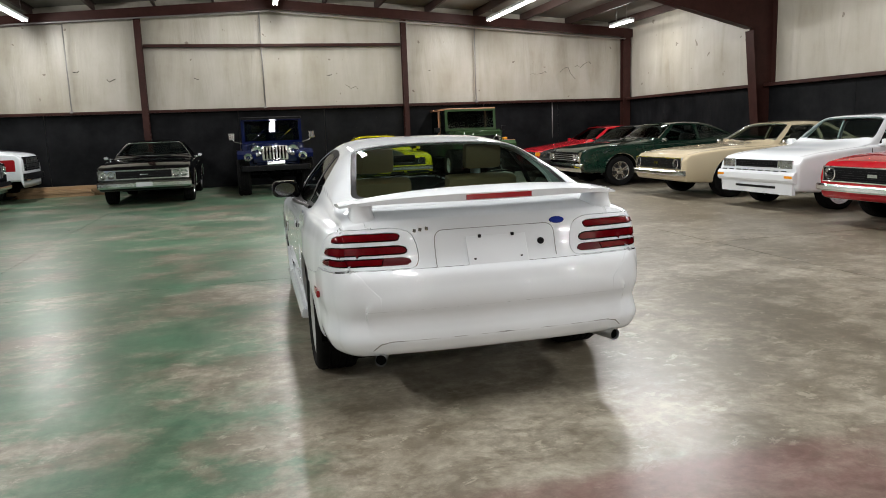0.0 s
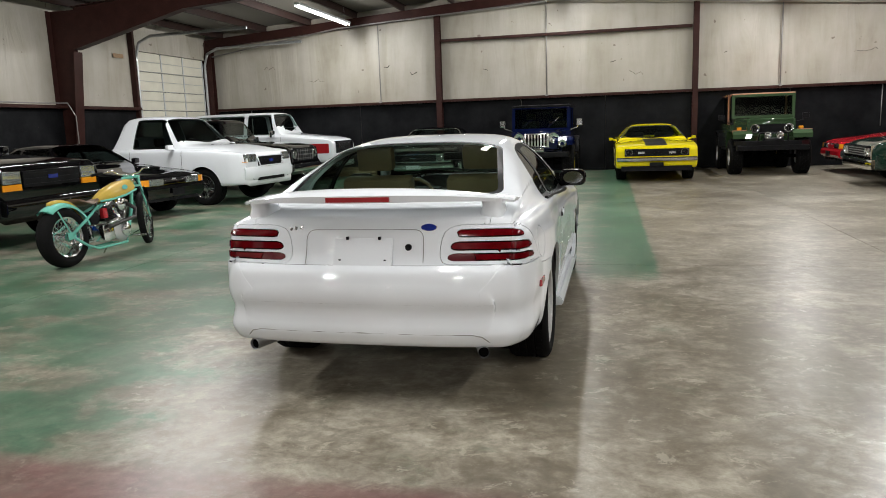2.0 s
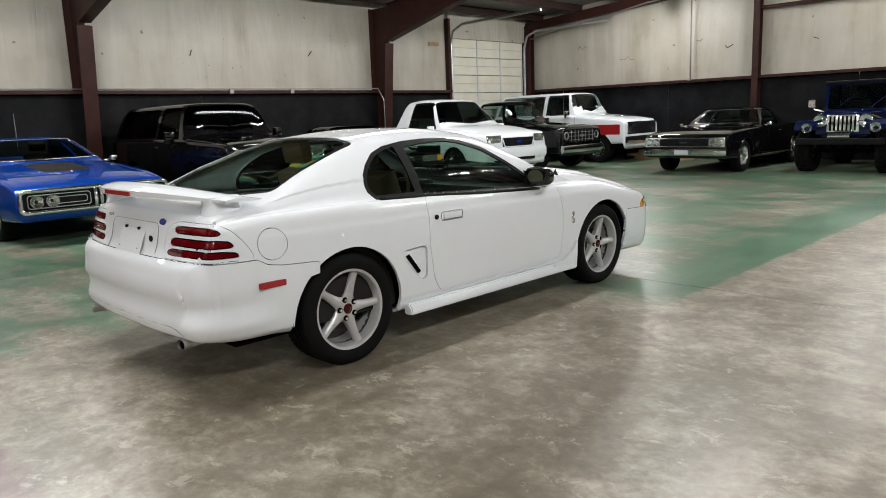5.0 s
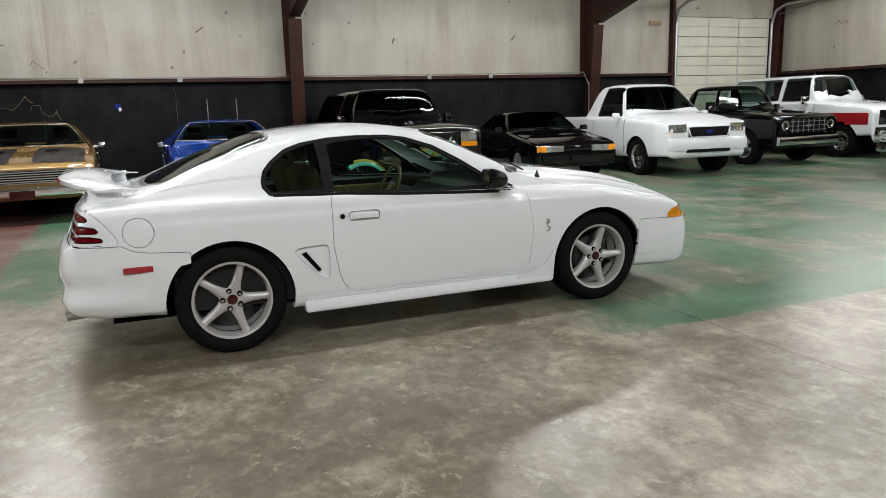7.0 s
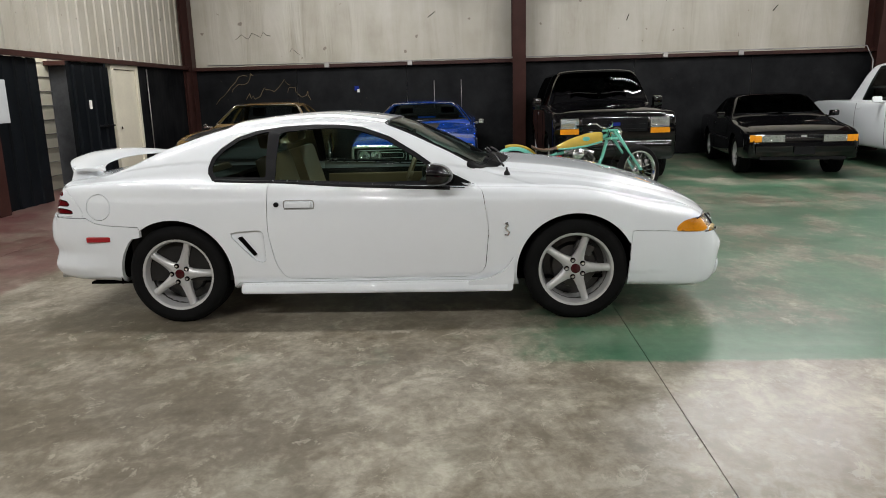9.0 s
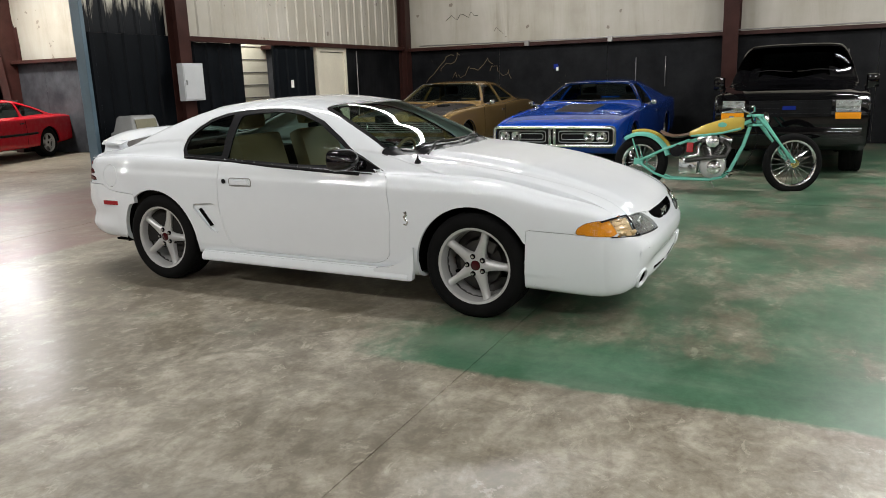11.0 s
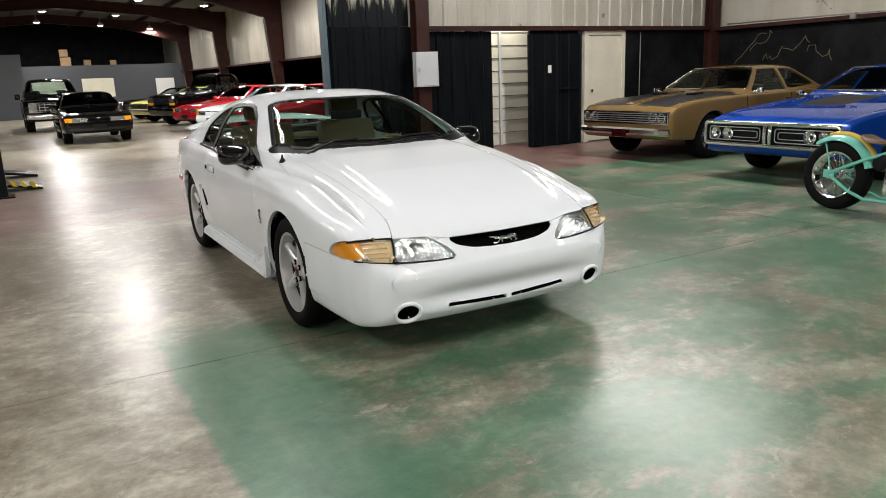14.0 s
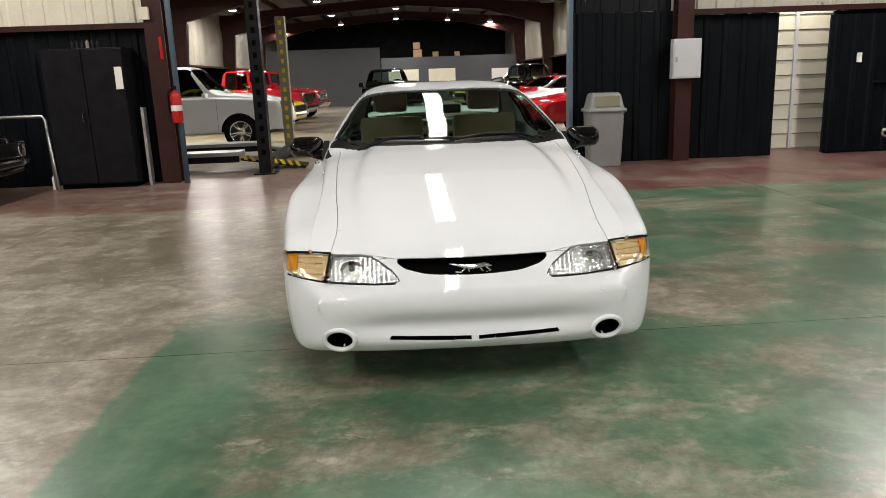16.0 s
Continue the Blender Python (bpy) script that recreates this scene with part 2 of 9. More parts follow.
class Nodes:
    """Short hand for node trees."""

    def __init__(self, m):
        self.t = m.node_tree
        self.b = self.t.nodes["Principled BSDF"]

    def add(self, kind, ins=None, **props):
        n = self.t.nodes.new("ShaderNode" + kind)
        for k, v in props.items():
            setattr(n, k, v)
        for k, v in (ins or {}).items():
            if isinstance(v, bpy.types.NodeSocket):
                self.t.links.new(v, n.inputs[k])
            else:
                n.inputs[k].default_value = v
        return n

    def where(self, sx=1.0, sy=1.0, sz=1.0):
        c = self.add("TexCoord")
        return self.add("Mapping", {0: c.outputs["Object"], 3: (sx, sy, sz)}).outputs[0]

    def noise(self, vec, scale, detail=4.0, rough=0.6, distort=0.0):
        return self.add("TexNoise", {"Vector": vec, "Scale": scale, "Detail": detail, "Roughness": rough, "Distortion": distort}).outputs[0]

    def ramp(self, fac, *stops):
        r = self.add("ValToRGB", {0: fac})
        e = r.color_ramp.elements
        while len(e) < len(stops):
            e.new(0.5)
        for k, (p, c) in enumerate(stops):
            e[k].position, e[k].color = p, (*c, 1) if isinstance(c, tuple) else (c, c, c, 1)
        return r.outputs[0]

    def math(self, op, a, b=0.0, clamp=False):
        n = self.add("Math", {0: a, 1: b}, operation=op)
        n.use_clamp = clamp
        return n.outputs[0]

    def mix(self, fac, a, b, blend="MIX"):
        n = self.add("Mix", data_type="RGBA", blend_type=blend)
        for i, v in ((0, fac), (6, a), (7, b)):
            if isinstance(v, bpy.types.NodeSocket):
                self.t.links.new(v, n.inputs[i])
            else:
                n.inputs[i].default_value = (*v, 1) if isinstance(v, tuple) else v
        return n.outputs[2]

    def to(self, name, socket):
        self.t.links.new(socket, self.b.inputs[name])

    def bump(self, height, strength=0.2, dist=0.01):
        self.to("Normal", self.add("Bump", {"Strength": strength, "Distance": dist, "Height": height}).outputs[0])


def worn(name, colour, rough, metal=0.0, spread=0.25, scale=3.0, fine=60.0, bump=0.1, coat=0.0, stretch=(1, 1, 1)):
    """A surface that varies in tone and gloss at two scales."""
    m = mat(name, colour, rough, metal, coat)
    k = Nodes(m)
    v = k.where(*stretch)
    big, small = k.noise(v, scale, 5), k.noise(v, fine, 3)
    f = k.math("ADD", k.math("MULTIPLY", big, 0.7), k.math("MULTIPLY", small, 0.3))
    lo, hi = tuple(c * (1 - spread) for c in colour), tuple(min(1, c * (1 + spread)) for c in colour)
    k.to("Base Color", k.ramp(f, (0.3, lo), (0.7, hi)))
    k.to("Roughness", k.math("ADD", rough - 0.12, k.math("MULTIPLY", big, 0.24), True))
    if bump:
        k.bump(small, bump, 0.004)
    return m


def paint(name, colour, metal=0.0, rough=0.45, coat=1.0):
    """Car lacquer: a clear coat with the faint unevenness of sprayed paint, and a little dust."""
    m = mat(name, colour, rough, metal, coat)
    k = Nodes(m)
    v = k.where()
    k.b.inputs["Coat IOR"].default_value = 1.5
    k.b.inputs["Specular IOR Level"].default_value = 0.0
    k.to("Coat Roughness", k.ramp(k.noise(v, 2.5, 3), (0.35, 0.012), (0.75, 0.035)))
    dust = k.ramp(k.noise(v, 7.0, 6, 0.7), (0.45, 0.0), (0.8, 0.05 if max(colour) > 0.3 else 0.006))
    k.to("Base Color", k.mix(dust, colour, (0.45, 0.43, 0.40)))
    n = k.add("Bump", {"Strength": 0.012, "Distance": 0.01, "Height": k.noise(v, 9.0, 2)})
    k.t.links.new(n.outputs[0], k.b.inputs["Coat Normal"])
    return m


def glass(name, tint, gloss=1.0):
    """Thin car glass: lets light straight through with its tint, and mirrors by its angle."""
    m = bpy.data.materials.new(name)
    m.use_nodes = True
    t = m.node_tree
    out, b = t.nodes["Material Output"], t.nodes["Principled BSDF"]
    t.nodes.remove(b)
    tr, gl, lw, pw, ma, mx = (t.nodes.new("ShaderNode" + s) for s in ("BsdfTransparent", "BsdfGlossy", "LayerWeight", "Math", "Math", "MixShader"))
    tr.inputs[0].default_value, gl.inputs["Roughness"].default_value, lw.inputs[0].default_value = (*tint, 1), 0.0, 0.5
    gl.inputs[0].default_value = (gloss, gloss, gloss, 1)
    # the same from both sides: 5 % head on, all of it at a grazing angle
    pw.operation, pw.inputs[1].default_value = "POWER", 5.0
    ma.operation, ma.inputs[1].default_value, ma.inputs[2].default_value = "MULTIPLY_ADD", 0.95, 0.05
    t.links.new(lw.outputs["Facing"], pw.inputs[0]), t.links.new(pw.outputs[0], ma.inputs[0]), t.links.new(ma.outputs[0], mx.inputs[0])
    t.links.new(tr.outputs[0], mx.inputs[1]), t.links.new(gl.outputs[0], mx.inputs[2])
    t.links.new(mx.outputs[0], out.inputs[0])
    return m


def floor_material():
    m = mat("polished_concrete", (0.3, 0.27, 0.22), 0.25)
    k = Nodes(m)
    v = k.where()
    x, y, z = (k.add("SeparateXYZ", {0: v}).outputs[i] for i in range(3))
    big, mid, soft = k.noise(v, 0.36, 2, 0.5), k.noise(k.where(1.0, 0.8, 1.0), 1.2, 5, 0.6), k.noise(k.where(0.6, 1.0, 1.0), 0.5, 1, 0.4)
    blot = k.noise(k.where(1.0, 1.25, 1.0), 3.4, 8, 0.68, 0.5)
    grit = k.noise(k.where(1.0, 1.1, 1.0), 13.0, 7, 0.72, 0.3)
    speck = k.noise(v, 70.0, 3, 0.6)
    cloud = k.math("MULTIPLY", big, 0.22)
    for socket, share in ((mid, 0.24), (blot, 0.30), (grit, 0.24)):
        cloud = k.math("ADD", cloud, k.math("MULTIPLY", socket, share))
    bare = k.ramp(cloud, (0.40, (0.105, 0.087, 0.060)), (0.47, (0.165, 0.141, 0.102)), (0.53, (0.275, 0.246, 0.192)), (0.60, (0.43, 0.400, 0.328)))
    # hard-edged patches where the polish has lifted, and pale flakes
    lifted_ = k.ramp(k.noise(k.where(1.15, 0.9, 1), 2.3, 9, 0.74, 0.7), (0.53, 0.0), (0.565, 0.28), (0.66, 0.40))
    bare = k.mix(lifted_, bare, (0.115, 0.098, 0.070))
    flake = k.ramp(k.noise(k.where(0.9, 1.2, 1), 5.5, 9, 0.76, 0.5), (0.585, 0.0), (0.61, 0.50))
    bare = k.mix(flake, bare, (0.44, 0.405, 0.33))
    # worn green floor paint west of x = 2.84, dull red south of y = 2.55
    chew = k.math("MULTIPLY", k.math("SUBTRACT", blot, 0.5), 0.12)
    def band(c, edge, sharp):
        return k.math("MULTIPLY", k.math("SUBTRACT", edge, k.math("ADD", c, chew)), sharp, True)
    west, south = band(x, 2.84, 22.0), band(y, 2.55, 9.0)
    inhall = band(y, -0.9, 3.0)
    rub = k.noise(k.where(0.7, 1.0, 1), 1.3, 5, 0.58)
    chip = k.noise(k.where(0.8, 1.1, 1), 6.5, 9, 0.74, 0.4)
    # traffic has taken most of the paint between x = 0.5 and the edge, south of y = 6; a thicker strip is left along the edge
    north = k.math("MULTIPLY", k.math("SUBTRACT", y, 6.2), 1.1, True)
    far = k.math("MULTIPLY", k.math("SUBTRACT", 0.7, x), 0.9, True)
    strip = k.math("MULTIPLY", k.math("MULTIPLY", k.math("SUBTRACT", x, 2.15), 2.5, True), north)
    lay = k.math("ADD", k.math("MULTIPLY", k.math("MAXIMUM", north, far), 0.172), k.math("MULTIPLY", strip, 0.17))
    worth = k.math("ADD", k.math("ADD", k.math("MULTIPLY", rub, 0.66), k.math("MULTIPLY", chip, 0.34)), k.math("SUBTRACT", lay, 0.10))
    keep = k.ramp(worth, (0.455, 0.0), (0.505, 0.20), (0.545, 0.42), (0.565, 0.70), (0.66, 0.93))
    green = k.ramp(cloud, (0.40, (0.017, 0.078, 0.040)), (0.60, (0.066, 0.180, 0.100)))
    red = k.ramp(cloud, (0.38, (0.085, 0.024, 0.026)), (0.62, (0.20, 0.080, 0.076)))
    thick = k.math("MULTIPLY", k.math("SUBTRACT", 1.0, south), k.math("MULTIPLY", west, keep))
    c = k.mix(thick, bare, green)
    worn_red = k.ramp(k.math("ADD", k.math("MULTIPLY", rub, 0.6), k.math("MULTIPLY", chip, 0.4)), (0.40, 0.30), (0.47, 0.62), (0.56, 0.92))
    redkeep = k.math("MULTIPLY", k.math("MULTIPLY", south, k.math("SUBTRACT", 1.0, inhall)), k.math("MULTIPLY", worn_red, k.math("ADD", 0.76, k.math("MULTIPLY", far, 0.24))))
    c = k.mix(redkeep, c, red)
    dark = k.ramp(k.noise(k.where(1, 1, 1), 0.7, 6, 0.6), (0.54, 0.0), (0.72, 0.26))
    c = k.mix(dark, c, (0.055, 0.048, 0.042))
    scuff = k.ramp(k.noise(k.where(1.8, 0.25, 1), 1.9, 5, 0.6), (0.52, 0.0), (0.85, 0.25))
    c = k.mix(scuff, c, (0.36, 0.33, 0.28))
    k.to("Base Color", c)
    gloss = k.math("ADD", k.math("MULTIPLY", mid, 0.30), k.math("ADD", k.math("MULTIPLY", soft, 0.30), k.math("ADD", k.math("MULTIPLY", blot, 0.22), k.math("MULTIPLY", grit, 0.18))))
    k.b.inputs["Specular IOR Level"].default_value = 0.5
    k.to("Roughness", k.ramp(gloss, (0.40, 0.285), (0.52, 0.335), (0.62, 0.41)))
    k.bump(k.math("ADD", k.math("MULTIPLY", grit, 0.7), k.math("MULTIPLY", speck, 0.3)), 0.06, 0.006)
    return m


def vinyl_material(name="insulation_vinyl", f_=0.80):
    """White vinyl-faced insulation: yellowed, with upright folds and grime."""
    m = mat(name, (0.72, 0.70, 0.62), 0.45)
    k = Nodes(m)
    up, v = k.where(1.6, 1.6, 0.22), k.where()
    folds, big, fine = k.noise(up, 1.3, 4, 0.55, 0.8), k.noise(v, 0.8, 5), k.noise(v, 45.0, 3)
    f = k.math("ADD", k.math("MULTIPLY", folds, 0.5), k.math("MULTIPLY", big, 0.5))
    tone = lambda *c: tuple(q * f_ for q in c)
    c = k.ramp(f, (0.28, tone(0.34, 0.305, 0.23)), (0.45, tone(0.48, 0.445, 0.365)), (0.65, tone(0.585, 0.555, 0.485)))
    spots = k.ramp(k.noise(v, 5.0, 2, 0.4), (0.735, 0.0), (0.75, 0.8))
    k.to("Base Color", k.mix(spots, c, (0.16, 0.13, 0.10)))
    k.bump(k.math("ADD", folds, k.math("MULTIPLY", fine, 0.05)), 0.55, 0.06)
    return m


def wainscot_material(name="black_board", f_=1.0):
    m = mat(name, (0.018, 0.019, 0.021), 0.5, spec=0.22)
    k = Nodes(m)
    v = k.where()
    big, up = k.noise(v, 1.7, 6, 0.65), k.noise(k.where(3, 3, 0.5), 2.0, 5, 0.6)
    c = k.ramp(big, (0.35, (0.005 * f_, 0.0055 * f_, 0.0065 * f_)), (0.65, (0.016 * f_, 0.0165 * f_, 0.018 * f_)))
    scrape = k.ramp(k.noise(v, 3.2, 9, 0.75, 1.5), (0.66, 0.0), (0.73, 0.5))
    k.to("Base Color", k.mix(scrape, c, (0.13, 0.11, 0.07)))
    k.to("Roughness", k.ramp(up, (0.3, 0.38), (0.7, 0.62)))
    k.bump(big, 0.15, 0.02)
    return m


def sooty_white_material():
    """White ribbed sheet over the hall doorway, black with soot up to about head height and streaked above."""
    m = mat("sooted_sheet", (0.6, 0.6, 0.5), 0.45)
    k = Nodes(m)
    v = k.where()
    z = k.add("SeparateXYZ", {0: v}).outputs[2]
    streak = k.noise(k.where(5, 5, 0.6), 2.0, 5, 0.7)
    edge = k.math("ADD", z, k.math("MULTIPLY", k.math("SUBTRACT", streak, 0.5), 1.3))
    f = k.math("MULTIPLY", k.math("SUBTRACT", edge, 2.58), 3.5, True)
    k.to("Base Color", k.mix(f, (0.0048, 0.0062, 0.008), k.ramp(streak, (0.3, (0.44, 0.42, 0.33)), (0.7, (0.66, 0.63, 0.53)))))
    k.b.inputs["Specular IOR Level"].default_value = 0.12
    k.bump(streak, 0.1, 0.01)
    return m


def fluted():
    """The silvered, fluted inside of a lamp."""
    m = mat("lamp_bowl", (0.62, 0.63, 0.63), 0.16, 0.85)
    k = Nodes(m)
    v = k.where()
    ribs = k.add("TexWave", {"Vector": v, "Scale": 16.0, "Distortion": 0.6}).outputs[1]
    k.bump(k.math("ADD", k.math("MULTIPLY", ribs, 0.35), k.noise(k.where(1, 1, 1.6), 48.0, 3)), 0.35, 0.012)
    return m


M = dict(
    # hallvinyl: the same lining, its colour darkened to offset the hall's bright lamps
    floor=floor_material(), vinyl=vinyl_material(), board=wainscot_material("black_board", 0.8), hallvinyl=vinyl_material("dimmed_insulation", 0.62), hallboard=wainscot_material("dusty_grey_board", 3.6), soot=sooty_white_material(),
    steel=worn("oxide_primer_steel", (0.038, 0.0150, 0.0122), 0.42, 0, 0.35, 4, 50, 0.1),
    purlin=worn("dark_purlin", (0.030, 0.017, 0.014), 0.5, 0, 0.3),
    roof=worn("roof_lining", (0.13, 0.122, 0.102), 0.5, 0, 0.2, 1.2, 30, 0.1),
    corrug=worn("black_ribbed_sheet", (0.0045, 0.0058, 0.0075), 0.45, 0, 0.45, 2.0, 40, 0.05, 0, (3, 3, 0.6)),
    rolldoor=worn("cream_door_panel", (0.62, 0.60, 0.50), 0.4, 0, 0.10, 2, 40, 0.03),
    galv=worn("galvanised_steel", (0.45, 0.46, 0.46), 0.4, 0.8, 0.2, 6, 80, 0.05),
    conduit=worn("grey_conduit", (0.30, 0.29, 0.28), 0.4, 0.6, 0.2),
    bluepipe=worn('blue_grey_pipe', (0.075, 0.125, 0.16), 0.4, 0, 0.2),
    cream=worn("cream_paint", (0.66, 0.62, 0.50), 0.45, 0, 0.10, 2, 30, 0.03),
    greywall=worn("grey_paint", (0.055, 0.060, 0.068), 0.6, 0, 0.15, 1.0),
    panel=worn("grey_enamel", (0.52, 0.54, 0.55), 0.35, 0, 0.06, 5, 60, 0.02),
    blackpaint=worn("black_enamel", (0.010, 0.010, 0.011), 0.35, 0, 0.4, 6, 80, 0.03),
    plastic=worn("black_plastic", (0.012, 0.012, 0.013), 0.42, 0, 0.3, 12, 160, 0.05),
    greyplastic=worn("grey_plastic", (0.24, 0.245, 0.24), 0.5, 0, 0.12, 5, 60, 0.04),
    lid=worn("olive_plastic", (0.17, 0.16, 0.10), 0.5, 0, 0.15, 5, 60, 0.04),
    rubber=worn("tyre_rubber", (0.0065, 0.0065, 0.0065), 0.72, 0, 0.35, 8, 90, 0.12),
    well=mat("underbody_black", (0.0025, 0.0025, 0.0025), 0.9, spec=0.02),
    alloy=worn("silver_alloy", (0.50, 0.50, 0.495), 0.32, 0.35, 0.08, 6, 120, 0.02, 0.5),
    chrome=worn("chrome", (0.80, 0.81, 0.82), 0.13, 1.0, 0.06, 5, 50, 0.0),
    disc=worn("brake_disc_iron", (0.075, 0.072, 0.07), 0.42, 0.7, 0.25, 12, 200, 0.05),
    bowl=fluted(),
    lens=glass("lens_glass", (0.92, 0.93, 0.93)),
    amber=mat("amber_lens", (0.85, 0.32, 0.015), 0.12, 0, 0.8),
    redlens=worn("red_lens", (0.105, 0.0008, 0.003), 0.12, 0, 0.35, 9, 40, 0.0, 0.45),
    pinklens=worn("pink_lens", (0.085, 0.014, 0.017), 0.15, 0, 0.3, 9, 40, 0.0, 0.9),
    paleamber=mat("pale_amber_ribs", (0.86, 0.66, 0.38), 0.16, 0.35, 0.6),
    redreflex=mat("red_reflector", (0.33, 0.015, 0.02), 0.2, 0, 0.6),
    white=paint("white_lacquer", (0.735, 0.765, 0.79)),
    black=paint("black_lacquer", (0.0025, 0.0025, 0.003)),
    tan=worn("tan_leather", (0.27, 0.18, 0.10), 0.5, 0, 0.14, 6, 120, 0.1),
    darktrim=worn("charcoal_trim", (0.020, 0.019, 0.018), 0.6, 0, 0.3, 8, 120, 0.08),
    wood=worn("raw_lumber", (0.30, 0.19, 0.10), 0.6, 0, 0.3, 3, 40, 0.1, 0, (1, 1, 6)),
    tint=glass("tinted_glass", (0.60, 0.69, 0.66), 0.55),
    dark=glass("dark_glass", (0.16, 0.19, 0.18), 0.14),
    privacy=glass("privacy_glass", (0.16, 0.20, 0.19), 0.6),
    green_tint=glass("green_glass", (0.60, 0.74, 0.67), 0.5),
    glow=mat("lit_tube", (1, 1, 1), 0.5, emit=(1.0, 0.97, 0.92), strength=9.0),
    capred=paint("deep_red_cap", (0.045, 0.003, 0.005)),
    blueoval=paint("blue_badge", (0.015, 0.03, 0.22)),
    exting=paint("signal_red", (0.45, 0.012, 0.012)),
    label=mat("paper_label", (0.75, 0.74, 0.70), 0.6),
    yellow=paint("yellow_lacquer", (0.74, 0.62, 0.005)),
    hazard=worn("safety_yellow", (0.60, 0.45, 0.01), 0.5, 0, 0.2),
    seatdark=worn("dark_seat_cloth", (0.03, 0.028, 0.026), 0.8, 0, 0.3, 8, 120, 0.1),
)

M["board"].node_tree.nodes["Principled BSDF"].inputs["Specular IOR Level"].default_value = 0.08
M["glow"].cycles.emission_sampling = "NONE"
M["redlens"].node_tree.nodes["Principled BSDF"].inputs["Specular IOR Level"].default_value = 0.15
for nm in ("corrug", "rubber", "blackpaint", "plastic", "darktrim", "seatdark"):
    M[nm].node_tree.nodes["Principled BSDF"].inputs["Specular IOR Level"].default_value = 0.07
# ---- the building ----
W, E_, N, S = -10.05, 11.95, 21.42, -0.25   # cladding lines; the hall goes on south of S
RAIL = 2.15
HALL_END = -40.0
COLS_Y = (-0.25, 7.16, 14.75)


def ribbed(bm, x0, x1, y, z0, z1, pitch=0.30, depth=0.03, axis="x", thick=0.04, away=-1):
    """Ribbed sheet between x0 and x1 in the plane y (or, with axis y, between y0 and y1 in the plane x)."""
    pts, x = [], x0
    while x < x1 - 1e-6:
        for dx, d in ((0, 0), (0.62, 0), (0.70, 1), (0.92, 1)):
            if x + dx * pitch < x1:
                pts.append((x + dx * pitch, -away * d * depth))
        x += pitch
    pts.append((x1, 0))
    put = (lambda a, d, z: (a, y + d, z)) if axis == "x" else (lambda a, d, z: (y + d, a, z))
    f0 = [bm.verts.new(put(a, d, z0)) for a, d in pts]
    f1 = [bm.verts.new(put(a, d, z1)) for a, d in pts]
    b0 = [bm.verts.new(put(a, away * thick, z0)) for a in (x0, x1)]
    b1 = [bm.verts.new(put(a, away * thick, z1)) for a in (x0, x1)]
    for k in range(len(pts) - 1):
        bm.faces.new((f0[k], f0[k + 1], f1[k + 1], f1[k]))
    bm.faces.new((b0[0], b1[0], b1[1], b0[1]))
    bm.faces.new((f0[0], f1[0], b1[0], b0[0]))
    bm.faces.new((f0[-1], b0[1], b1[1], f1[-1]))
    bm.faces.new(f1 + [b1[1], b1[0]])
    bmesh.ops.recalc_face_normals(bm, faces=bm.faces)


def vinyl_sheet(bm, a0, a1, z0, ztop, put, seams, rng):
    """Insulation lining between girts: it sags and puckers between upright seams, and has thickness."""
    na = max(2, int((a1 - a0) / 0.12))
    rows = []
    for i in range(na + 1):
        a = a0 + (a1 - a0) * i / na
        s = min(abs(a - q) for q in seams) if seams else 1.0
        col = []
        for k in range(9):
            t = k / 8
            z = z0 + (ztop(a) - z0) * t
            puff = 0.035 * math.sin(math.pi * t) * min(1, s / 0.35) + 0.012 * noise.noise(Vector((a * 2.1, z * 0.7, 3.3)))
            col.append(bm.verts.new(put(a, puff, z)))
        rows.append(col)
    for i in range(na):
        for k in range(8):
            bm.faces.new((rows[i][k], rows[i + 1][k], rows[i + 1][k + 1], rows[i][k + 1]))


floor = tagged(thing("floor"), "polished concrete floor with worn green and red paint", "floor", kind="structure")
part("floor_base", boxes((W - 0.2, E_ + 0.2, HALL_END - 0.2, N + 0.2, -0.3, -0.012)), M["well"], floor, "dark joint bed under the slabs")
xs, ys = [W - 0.1, -2.66, 5.05, E_ + 0.1], [HALL_END] + [7.11 - 5.56 * k for k in range(8, -1, -1)] + [12.67, 18.23, N + 0.1]
for i in range(3):
    for j in range(len(ys) - 1):
        g = 0.0025
        part("slab", boxes((xs[i] + g, xs[i + 1] - g, ys[j] + g, ys[j + 1] - g, -0.25, 0.0)), M["floor"], floor)

ceiling_bm = bmesh.new()
for x0, x1 in ((W - 0.1, 0.95), (0.95, E_ + 0.1)):
    z0, z1 = rafter_z(x0) + 0.2, rafter_z(x1) + 0.2
    vs = [ceiling_bm.verts.new(p) for p in ((x0, HALL_END, z0), (x1, HALL_END, z1), (x1, N + 0.1, z1), (x0, N + 0.1, z0),
                                            (x0, HALL_END, z0 + 0.15), (x1, HALL_END, z1 + 0.15), (x1, N + 0.1, z1 + 0.15), (x0, N + 0.1, z0 + 0.15))]
    for f in ((0, 3, 2, 1), (4, 5, 6, 7), (0, 1, 5, 4), (2, 3, 7, 6), (0, 4, 7, 3), (1, 2, 6, 5)):
        ceiling_bm.faces.new([vs[i] for i in f])
tagged(part("ceiling", ceiling_bm, M["roof"]), "pale lined metal roof with a low ridge", "ceiling", kind="structure")

